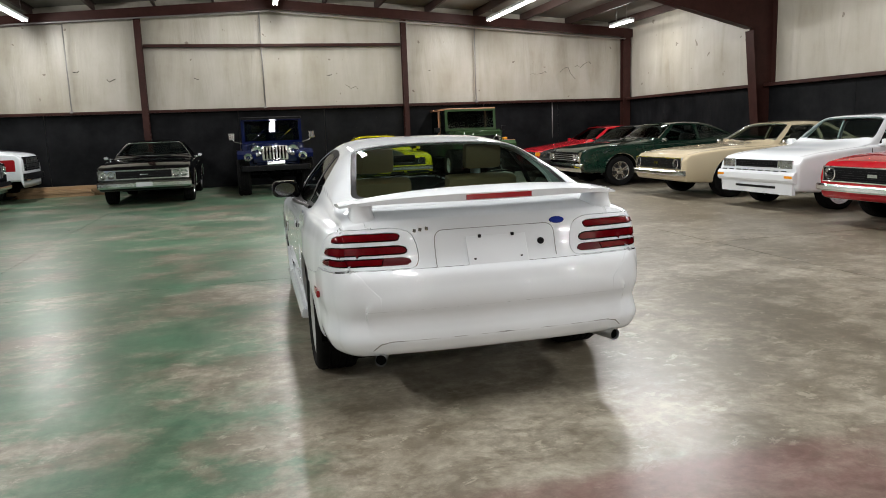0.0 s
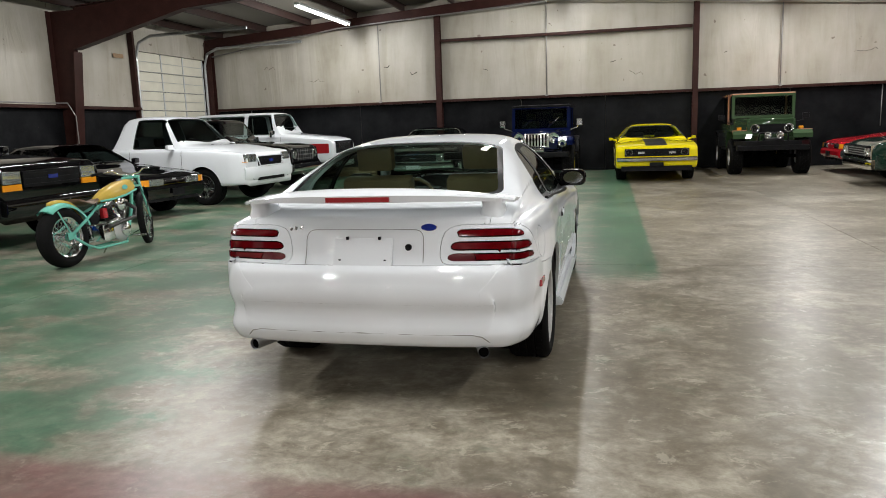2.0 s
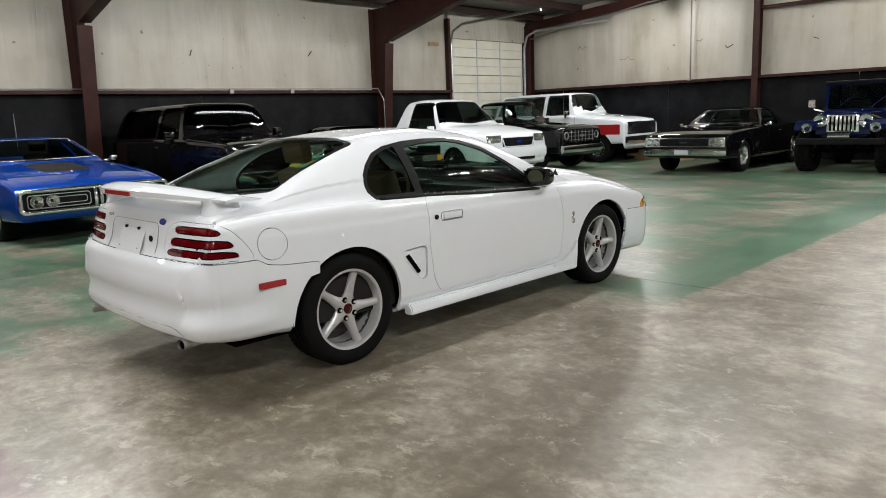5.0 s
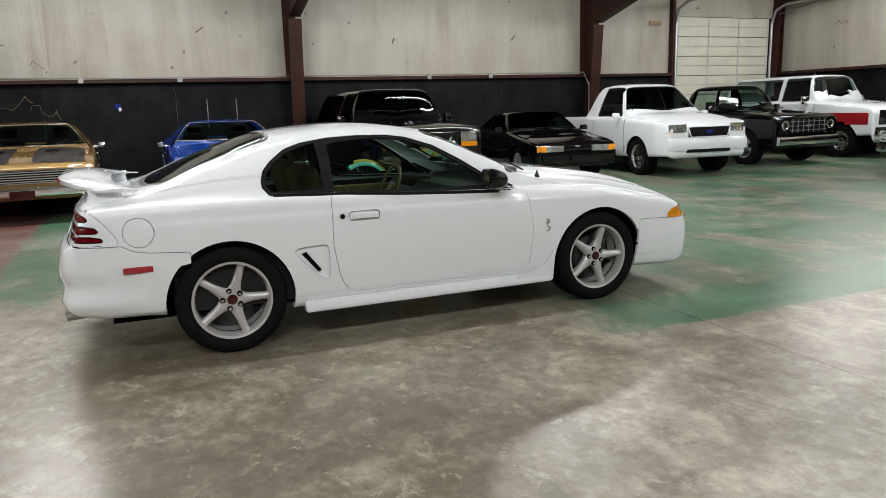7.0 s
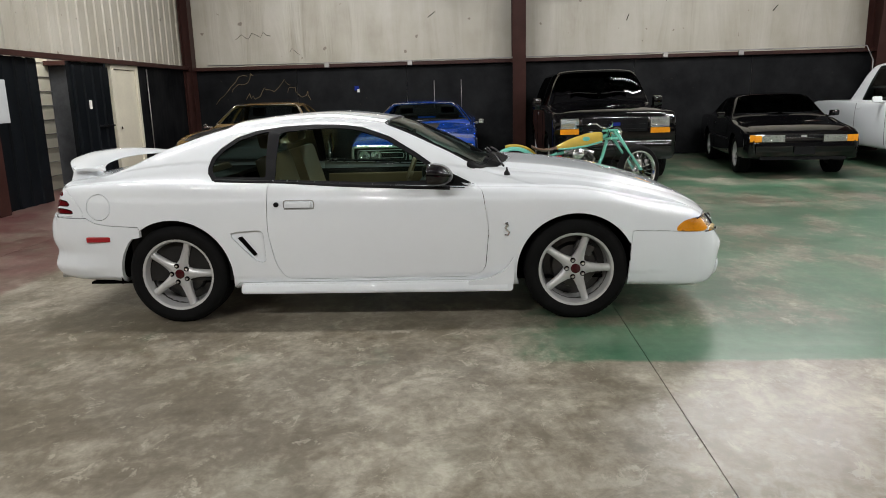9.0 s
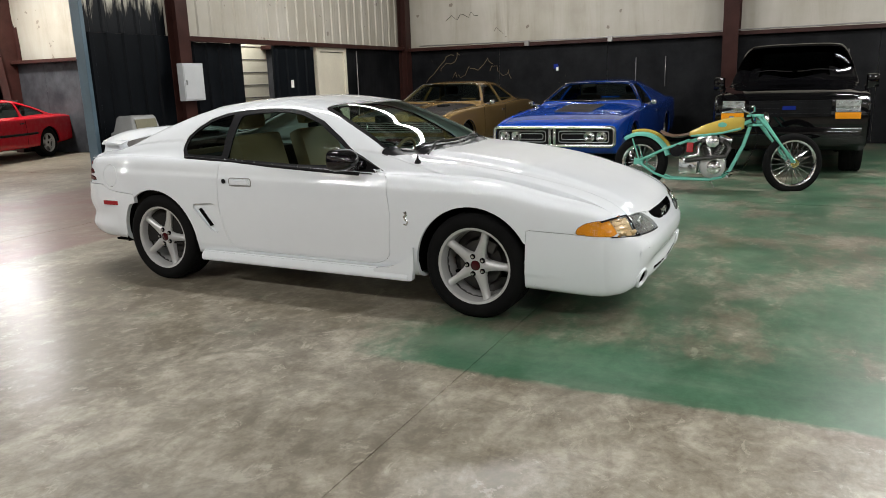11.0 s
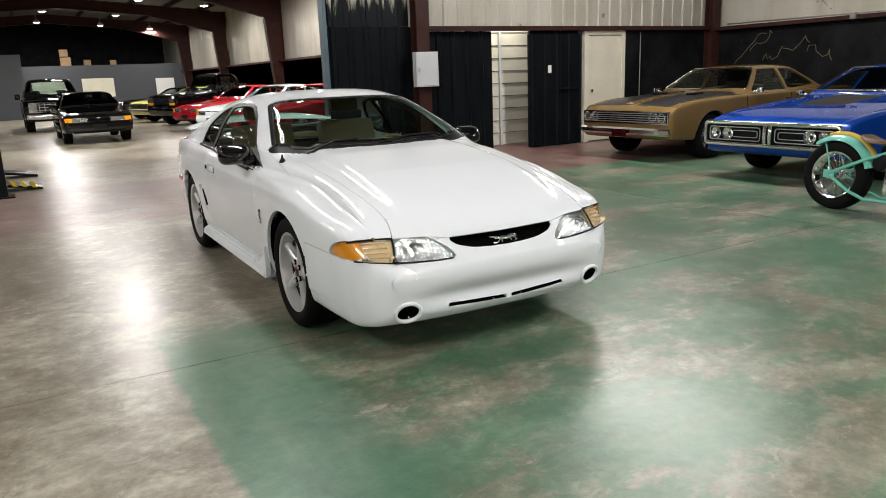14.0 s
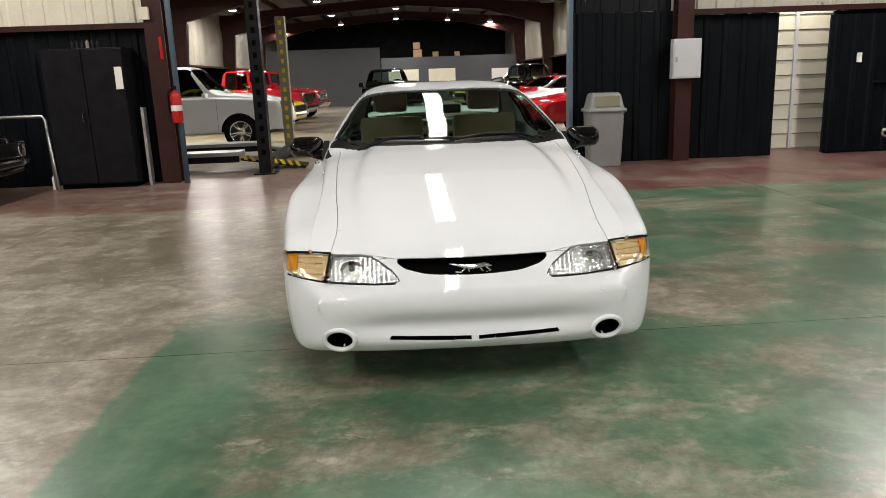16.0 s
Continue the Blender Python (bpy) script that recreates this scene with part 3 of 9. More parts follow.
# purlins along y, every 1.5 m down both slopes
for k in range(-7, 8):
    x = 0.95 + 1.48 * k
    z = rafter_z(x)
    bm = bmesh.new()
    prism(bm, [(x - 0.035, z), (x + 0.035, z), (x + 0.035, z + 0.02), (x - 0.015, z + 0.02), (x - 0.015, z + 0.18), (x + 0.03, z + 0.18), (x + 0.03, z + 0.2), (x - 0.035, z + 0.2)], HALL_END + 0.1, N, "y")
    tagged(part("purlin", bm, M["purlin"]), "dark steel roof purlin", "purlin", "roof purlins", "structure")

# portal frames: tapered columns on both walls and a rafter with haunches
HW, HE = -5.9, 9.4                           # side walls of the far hall


def portal(y, W=W, E_=E_):
    f = tagged(thing("steel_frame", pose(0, y, 0)), "dark red-brown steel portal frame", "steel frame", "portal frames", "structure")
    for s, x in ((1, W + 0.02), (-1, E_ - 0.02)):
        bm = bmesh.new()
        top = rafter_z(x)
        out = [(x, 0), (x + s * 0.30, 0), (x + s * 0.62, top - 0.92), (x + s * 0.62, top), (x, top)]
        prism(bm, out, -0.006, 0.006, "y")
        for a, b in ((0, 4), (1, 2)):
            (xa, za), (xb, zb) = out[a], out[b]
            prism(bm, [(xa - 0.008, za), (xa + 0.008, za), (xb + 0.008, zb), (xb - 0.008, zb)], -0.14, 0.14, "y")
        part("column", bm, M["steel"], f)
        bm = bmesh.new()
        xe, xm = x + s * 0.62, 0.95
        lo = [(xe, rafter_z(xe) - 0.92), (x + s * 3.4, rafter_z(x + s * 3.4) - 0.42), (xm, rafter_z(xm) - 0.42)]
        hi = [(xm, rafter_z(xm)), (xe, rafter_z(xe))]
        prism(bm, lo + hi, -0.006, 0.006, "y")
        for p, q in ((lo[0], lo[1]), (lo[1], lo[2]), (hi[0], hi[1])):
            prism(bm, [p, q, (q[0], q[1] + 0.014), (p[0], p[1] + 0.014)], -0.12, 0.12, "y")
        part("rafter", bm, M["steel"], f)
    return f


for y in (14.75, 7.16):
    portal(y)
for y in (-8.6, -16.4, -24.2, -32.0):
    portal(y, HW, HE)

rng = random.Random(4)


def lining(name, a0, a1, put, ztop, breaks, label, sheet="vinyl", board="board"):
    w = tagged(thing(name), label, "wall", kind="structure")
    seams = [a0 + 0.1 + 1.24 * k for k in range(int((a1 - a0) / 1.24) + 1)]
    edges = [a0] + [b for b in breaks if a0 < b < a1] + [a1]
    for p, q in zip(edges, edges[1:]):
        bm = bmesh.new()
        vinyl_sheet(bm, p, q, RAIL, ztop, put, [s for s in seams if p <= s <= q] + [p, q], rng)
        part("lining", bm, M[sheet], w, "yellowed white insulation lining", 180)
        n = max(1, round((q - p) / 2.44))
        for k in range(n):
            c, d = p + (q - p) * k / n + 0.003, p + (q - p) * (k + 1) / n - 0.003
            bm = bmesh.new()
            A, B = put(c, 0.045, 0.0), put(d, 0.06, RAIL - 0.04)
            box(bm, min(A[0], B[0]), max(A[0], B[0]), min(A[1], B[1]), max(A[1], B[1]), 0.012, RAIL - 0.05, 0.004)
            part("board", bm, M[board], w, "scuffed black wall board")
    bm = bmesh.new()
    A, B = put(a0, -0.15, 0.0), put(a1, -0.01, 0.0)
    box(bm, min(A[0], B[0]), max(A[0], B[0]), min(A[1], B[1]), max(A[1], B[1]), -0.2, ztop((a0 + a1) / 2) + 0.6 if name != "x" else 5)
    part("cladding", bm, M["vinyl"], w)
    return w


north = lining("wall_north", W, E_, lambda a, d, z: (a, N - d, z), lambda a: rafter_z(a) + 0.1, [-2.5, 4.65], "white lined end wall above black boards")
west = lining("wall_west", S, 17.55, lambda a, d, z: (W + d, a, z), lambda a: 4.3, [7.16, 14.75], "white lined side wall above black boards")
west2 = lining("wall_west_end", 21.0, N, lambda a, d, z: (W + d, a, z), lambda a: 4.3, [], "white lined wall beside the roll-up door")
east = lining("wall_east", S, N, lambda a, d, z: (E_ - d, a, z), lambda a: 4.3, [7.16, 14.75], "white lined side wall above black boards")
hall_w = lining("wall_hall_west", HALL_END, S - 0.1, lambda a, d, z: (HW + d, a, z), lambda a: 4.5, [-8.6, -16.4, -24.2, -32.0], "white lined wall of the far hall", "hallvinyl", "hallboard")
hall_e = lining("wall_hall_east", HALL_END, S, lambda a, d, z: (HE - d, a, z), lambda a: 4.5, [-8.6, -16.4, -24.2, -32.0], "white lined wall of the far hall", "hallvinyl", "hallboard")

# girts: the brown rail over the boards, and a second one on the end wall
def girt(name, x0, x1, y0, y1, z0, z1, m="steel"):
    g = tagged(part(name, boxes((x0, x1, y0, y1, z0, z1), bevel=0.006), M[m]), "dark brown steel wall girt", "girt", "wall girts", "structure")
    return g


girt("girt", W, E_, N - 0.23, N - 0.08, RAIL - 0.06, RAIL + 0.015)
girt("girt", -2.4, 4.55, N - 0.22, N - 0.08, 3.80, 3.88)
girt("girt", W + 0.08, W + 0.24, S + 0.1, 17.5, RAIL - 0.06, RAIL + 0.015)
girt("girt", E_ - 0.24, E_ - 0.08, S + 0.1, N - 0.25, RAIL - 0.06, RAIL + 0.015)
girt("girt", HW + 0.08, HW + 0.24, HALL_END, S - 0.2, RAIL - 0.06, RAIL + 0.015)
girt("girt", HE - 0.24, HE - 0.08, HALL_END, S - 0.2, RAIL - 0.06, RAIL + 0.015)
girt("girt", W + 0.1, -2.88, S + 0.0, S + 0.12, RAIL - 0.03, RAIL + 0.05)
girt("girt", 4.95, E_, S + 0.0, S + 0.12, RAIL + 0.03, RAIL + 0.11)

# end wall: wind columns, end rafter
for x, y, w in ((-2.5, N - 0.16, 0.16), (4.65, N - 0.16, 0.14), (W + 0.2, N - 0.2, 0.24), (E_ - 0.2, N - 0.2, 0.24), (W + 0.2, S + 0.14, 0.24)):
    bm = bmesh.new()
    z = rafter_z(x) - 0.1
    for it in ((x - w / 2, x + w / 2, y - 0.13, y - 0.115, 0, z), (x - w / 2, x + w / 2, y + 0.065, y + 0.08, 0, z), (x - 0.006, x + 0.006, y - 0.115, y + 0.065, 0, z)):
        box(bm, *it)
    tagged(part("wall_column", bm, M["steel"]), "dark brown steel wall column", "column", "wall columns", "structure")
for s, x in ((1, W), (-1, E_)):
    bm = bmesh.new()
    prism(bm, [(x, rafter_z(x) - 0.26), (0.95, rafter_z(0.95) - 0.26), (0.95, rafter_z(0.95)), (x, rafter_z(x))], N - 0.32, N - 0.16, "y")
    tagged(part("end_rafter", bm, M["steel"]), "dark brown sloping end-wall rafter", "rafter", "end rafters", "structure")

# conduits on the end wall and along the rails
def pipe(name, pts, r, m="conduit", label="thin grey conduit on the wall"):
    return tagged(part(name, tubed(pts, r, 6), M[m], smooth=60), label, "conduit", "conduits", "structure")


for x, z in ((0.64, 2.2), (6.8, 2.2), (-4.3, 2.2)):
    pipe("conduit", [(x, N - 0.2, rafter_z(x) - 0.1), (x, N - 0.2, z)], 0.017)
    tagged(part("junction_box", boxes((x - 0.04, x + 0.04, N - 0.26, N - 0.2, z - 0.06, z), bevel=0.005), M["conduit"]), "small grey junction box", "junction box", "junction boxes")
pipe("conduit", [(W + 0.27, 0.3, RAIL + 0.05), (W + 0.27, 4.0, RAIL + 0.03), (W + 0.27, 14.0, RAIL + 0.05), (W + 0.5, 14.4, RAIL + 0.05), (W + 0.6, 14.5, 1.9), (W + 0.6, 14.5, 0.3)], 0.013)
pipe("conduit", [(W + 0.4, N - 0.4, 3.75), (-5.5, N - 0.4, 4.35), (0.9, N - 0.4, 4.72), (5, N - 0.4, 4.42), (E_ - 0.3, N - 0.4, 3.95)], 0.02)
for y in (2.96, 4.79, 11.9, 10.3):
    tagged(part("junction_box", boxes((W + 0.24, W + 0.30, y - 0.05, y + 0.05, RAIL - 0.06, RAIL + 0.05), bevel=0.006), M["conduit"]), "small grey junction box", "junction box", "junction boxes")

# roll-up door in the west wall, in its track
rd = tagged(thing("roll_up_door", pose(W, 17.6, 0)), "cream sectional roll-up door, closed", "door", kind="structure")
for k in range(7):
    bm = boxes((0.02, 0.07, 0.06, 3.36, 0.02 + 0.52 * k, 0.53 + 0.52 * k), bevel=0.008)
    p = part("panel", bm, M["rolldoor"], rd)
    for j in range(2):
        part("rib", boxes((0.07, 0.085, 0.06, 3.36, 0.02 + 0.52 * k + 0.26 * j, 0.034 + 0.52 * k + 0.26 * j)), M["galv"], p)
    for j in range(4):
        part("stile", boxes((0.07, 0.09, 0.08 + 1.08 * j, 0.12 + 1.08 * j, 0.05 + 0.52 * k, 0.52 + 0.52 * k)), M["panel"], p)
for y in (0.0, 3.42):
    part("track", tubed([(0.13, y, 0), (0.13, y, 3.5), (0.25, y, 3.85), (0.6, y, 4.0), (3.4, y, 4.05)], 0.04, 8), M["galv"], rd)
part("header", boxes((0.0, 0.12, -0.1, 3.5, 3.66, 4.6)), M["vinyl"], rd)
part("jamb", boxes((0.0, 0.16, -0.14, -0.05, 0, 4.2)), M["steel"], rd)
part("jamb", boxes((0.0, 0.16, 3.46, 3.56, 0, 4.2)), M["steel"], rd)

# south wall of the bay: black ribbed sheet below, pale above, with openings
south = tagged(thing("wall_south"), "black ribbed metal wall, pale sheet above", "wall", kind="structure")
for x0, x1, z0, z1, mk in ((-9.93, -7.42, 0, 2.12, "board"), (-6.25, -5.1, 0, 2.12, "corrug"), (-4.25, -2.87, 0, 2.12, "corrug"), (-2.63, -1.1, 0, 2.195, "corrug"),
                           (4.95, E_ - 0.1, 0, 2.2, "corrug")):
    bm = bmesh.new()
    if mk == "board":
        box(bm, x0, x1, S - 0.05, S - 0.01, z0, z1)
    else:
        ribbed(bm, x0, x1, S - 0.02, z0, z1, 0.29, 0.028)
    part("sheet", bm, M[mk], south)
for x0, x1, mk in ((-9.93, -2.6, "vinyl"), (-2.6, -1.1, "soot"), (4.95, E_ - 0.1, "cream")):
    bm = bmesh.new()
    ribbed(bm, x0, x1, S - 0.03, 2.2, 4.95, 0.29, 0.022)
    part("upper_sheet", bm, M[mk], south)
part("edge_trim", boxes((-1.12, -1.06, S - 0.12, S + 0.06, 0, 4.9), bevel=0.006), M["bluepipe"], south, "blue-grey edge trim")
part("column", boxes((-2.87, -2.63, S - 0.02, S + 0.0, 0, 4.9), (-2.87, -2.63, S + 0.17, S + 0.19, 0, 4.9), (-2.76, -2.74, S, S + 0.17, 0, 4.9)), M["steel"], south)
part("column", boxes((4.70, 4.96, S - 0.02, S + 0.02, 0, 4.95), (4.70, 4.96, S + 0.2, S + 0.23, 0, 4.95), (4.82, 4.84, S, S + 0.2, 0, 4.95)), M["steel"], south)

# white door, its frame, the black sliding leaf and the doorway with a white sectional door behind
d = tagged(thing("white_door", pose(-7.42, S, 0)), "cream painted door in a cream frame", "door", kind="structure")
part("leaf", boxes((0.09, 0.94, -0.03, 0.01, 0.02, 2.03), bevel=0.004), M["cream"], d)
for it in ((0, 0.085, -0.05, 0.045, 0, 2.12), (0.945, 1.05, -0.05, 0.045, 0, 2.12), (0.085, 0.945, -0.05, 0.045, 2.04, 2.12)):
    part("frame", boxes(it, bevel=0.005), M["cream"], d)
part("knob", lathed([(0, 0), (0.03, 0.005), (0.028, 0.03), (0, 0.04)], 12, pose(0.85, 0.01, 1.0, 90 + 180)), M["chrome"], d, smooth=40)
d = tagged(thing("sliding_door", pose(-6.24, S + 0.05, 0)), "black ribbed sliding door, pushed aside", "door", kind="structure")
bm = bmesh.new()
ribbed(bm, 0.0, 1.22, 0, 0.02, 2.06, 0.29, 0.026)
part("leaf", bm, M["corrug"], d)
part("lock_bar", boxes((0.06, 0.55, 0.03, 0.06, 1.05, 1.08)), M["blackpaint"], d)
part("notice", boxes((0.72, 0.80, 0.028, 0.034, 1.36, 1.50)), M["label"], d, "small white card")
d = tagged(thing("inner_door", pose(-5.80, S - 0.75, 0)), "cream sectional door standing in the side passage", "door", kind="structure")
for k in range(10):
    p = part("panel", boxes((0.0, 1.95, -0.03, 0.0, 0.02 + 0.235 * k, 0.25 + 0.235 * k), bevel=0.006), M["rolldoor"], d)
    part("rib", boxes((0.0, 1.95, 0.0, 0.012, 0.02 + 0.235 * k, 0.030 + 0.235 * k)), M["conduit"], p)
for x in (0.86, 1.52):
    part("track", boxes((x, x + 0.05, 0.013, 0.05, 0.02, 2.4)), M["panel"], d)

# unseen fixture and light, added to brighten the cream inner door
ps = tagged(thing("passage_fill_lamp", pose(-4.75, S - 0.42, 2.85)), "unseen white tube lamp added over the side passage", "lamp", kind="structure")
part("housing", boxes((-0.6, 0.6, -0.05, 0.05, 0.02, 0.08), bevel=0.01), M["panel"], ps)
part("tube", tubed([(-0.55, 0, 0.0), (0.55, 0, 0.0)], 0.016, 8), M["glow"], ps, smooth=60)
area_lamp("passage_fill_light", -4.75, S - 0.42, 2.80, 1.1, 0.06, 34.0, (1.0, 0.98, 0.93))

# far end of the hall: grey partitions with boxes stored on top
bw = tagged(thing("partition_grey"), "grey painted partition at the end of the hall", "wall", kind="structure")
part("wall", boxes((2.4, 8.6, -31.2, -31.0, 0, 3.1)), M["greywall"], bw)
part("wall", boxes((-6.0, 2.4, -34.2, -34.0, 0, 2.5)), M["greywall"], bw)
part("roof", boxes((-6.0, 2.4, -39.9, -34.0, 2.5, 2.6)), M["greywall"], bw)
part("window", boxes((0.2, 2.0, -34.0, -33.96, 0.9, 1.9)), M["cream"], bw, "pale shop counter panel")
part("window", boxes((-2.0, -0.4, -34.0, -33.96, 0.9, 1.9)), M["cream"], bw, "pale shop counter panel")
part("door", boxes((-5.2, -4.2, -34.0, -33.95, 0, 1.8)), M["label"], bw, "white door")
bw = tagged(thing("wall_hall_end"), "dark end wall of the far hall", "wall", kind="structure")
part("wall", boxes((W, E_, HALL_END - 0.2, HALL_END, 0, 5.2)), M["board"], bw)
for x, y, s in ((0.2, -34.6, 0.5), (0.25, -34.6, 0.4), (-0.9, -35.0, 0.35), (-2.2, -34.8, 0.3)):
    z = 2.6 if x != 0.25 else 3.1
    tagged(part("cardboard_box", boxes((x - s / 2, x + s / 2, y - s / 2, y + s / 2, z, z + s * 0.9), bevel=0.01), M["wood"]), "brown cardboard box stored on the partition", "box", "stored boxes")

# fixtures: twin tubes in the bay, bulkhead lamps in the hall
def tube_fixture(x, y, n):
    z = rafter_z(x) - 0.24
    f = tagged(thing("tube_lamp", pose(x, y, z)), "lit white fluorescent strip under the purlins", "lamp", "strip lamps")
    part("housing", boxes((-0.07, 0.07, -n / 2, n / 2, 0, 0.06), bevel=0.008), M["panel"], f)
    segs = [(-n / 2 + 0.03, n / 6 - 0.04), (n / 6 + 0.04, n / 2 - 0.03)] if n > 2 else [(-n / 2 + 0.03, n / 2 - 0.03)]
    for a, b in segs:
        for dx in (-0.04, 0.04):
            part("tube", tubed([(dx, a, -0.03), (dx, b, -0.03)], 0.019, 8), M["glow"], f, "glowing tube", 60)
    for yy in (-n / 2 + 0.3, n / 2 - 0.3):
        part("hanger", tubed([(0, yy, 0.06), (0, yy, 0.45)], 0.006, 5), M["galv"], f)


for x, y, n in TUBES:
    tube_fixture(x, y, n)
proto = None
for x, y in HALL_LAMPS:
    if proto is None:
        proto = tagged(thing("hall_lamp", pose(x, y, rafter_z(x) - 0.38)), "lit round hall lamp under the roof", "lamp", "hall lamps")
        part("shade", lathed([(0.04, 0.2), (0.10, 0.16), (0.19, 0.03), (0.185, 0.03), (0.09, 0.15), (0.0, 0.16)], 16), M["panel"], proto, smooth=40)
        part("bulb", lathed([(0, -0.02), (0.10, 0.0), (0.15, 0.04), (0.10, 0.10), (0, 0.12)], 14), M["glow"], proto, "glowing diffuser", 60)
        part("stem", tubed([(0, 0, 0.2), (0, 0, 0.60)], 0.01, 6), M["galv"], proto)
    else:
        copy_thing(proto, pose(x, y, rafter_z(x) - 0.38))
# ---- vehicles: shared parts ----
def skin(S, ny, m):
    """The skin of a body, slice by slice along y, from curves of width, sill, shoulder and crown."""
    t = np.linspace(0, 1, ny)
    k = S.get("crowd", 0.75)
    y = S["y0"] + (S["y1"] - S["y0"]) * (t - k * np.sin(2 * np.pi * t) / (2 * np.pi))
    w, bot, belt, top, gx = (S[n](y) for n in ("w", "bot", "belt", "top", "gx"))
    R, rw, drop = S["R"], S["roofw"], S.get("drop", 0.05)
    drop = drop(y) if callable(drop) else drop
    rz = np.maximum(belt, top - drop)
    fr = np.clip((rz - belt) / np.maximum(R - belt, 0.05), 0, 1.15)
    rx = gx - (gx - rw) * fr
    h = belt - bot
    tuck, sh = S.get("tuck", 0.03), S.get("shoulder", 0.03)
    cx = [0 * w, 0.8 * w, w - tuck, w - tuck * 0.4, w, w - 0.008, w - sh, gx, (gx + rx) / 2 + S.get("bow", 0.02) * fr, rx, 0.8 * rx, 0.4 * rx, 0 * w]
    cz = [bot, bot, bot, bot + 0.14 * h, bot + 0.52 * h, bot + 0.86 * h, belt, belt + 0.004, (belt + rz) / 2, rz, rz + (top - rz) * 0.75, top, top]
    X = np.stack([-c for c in cx] + cx[-2::-1], 1)
    Z = np.stack(cz + cz[-2::-1], 1)
    B = spline_rows(X.shape[1], m)
    P = np.stack([X @ B.T, np.repeat(y[:, None], m, 1), Z @ B.T], 2)
    caps = []
    for i, s in ((0, -1), (-1, 1)):
        mid = P[i][:, 2].mean()
        rows = []
        for q in (0.75, 0.5, 0.25, 0.12, 0.05, 0.0):
            r = P[i].copy()
            r[:, 2] = mid + (r[:, 2] - mid) * q
            r[:, 1] += s * S.get("nose", 0.01) * (1 - q * q)
            rows.append(r)
        caps.append(np.stack(rows if s > 0 else rows[::-1]))
    return np.concatenate([caps[0], P, caps[1]])


def tyre_profile(r, rim, w):
    h = w / 2
    return [(rim - 0.01, -h * 0.80), (rim + 0.012, -h * 0.92), ((r + rim) / 2, -h * 1.0), (r - 0.03, -h * 0.97), (r - 0.008, -h * 0.86), (r, -h * 0.70),
            (r, -h * 0.42), (r - 0.009, -h * 0.40), (r - 0.009, -h * 0.34), (r, -h * 0.32), (r, -h * 0.05), (r - 0.009, -h * 0.03), (r - 0.009, h * 0.03), (r, h * 0.05),
            (r, h * 0.32), (r - 0.009, h * 0.34), (r - 0.009, h * 0.40), (r, h * 0.42), (r, h * 0.70), (r - 0.008, h * 0.86), (r - 0.03, h * 0.97),
            ((r + rim) / 2, h * 1.0), (rim + 0.012, h * 0.92), (rim - 0.01, h * 0.80)]


WHEELS = {}


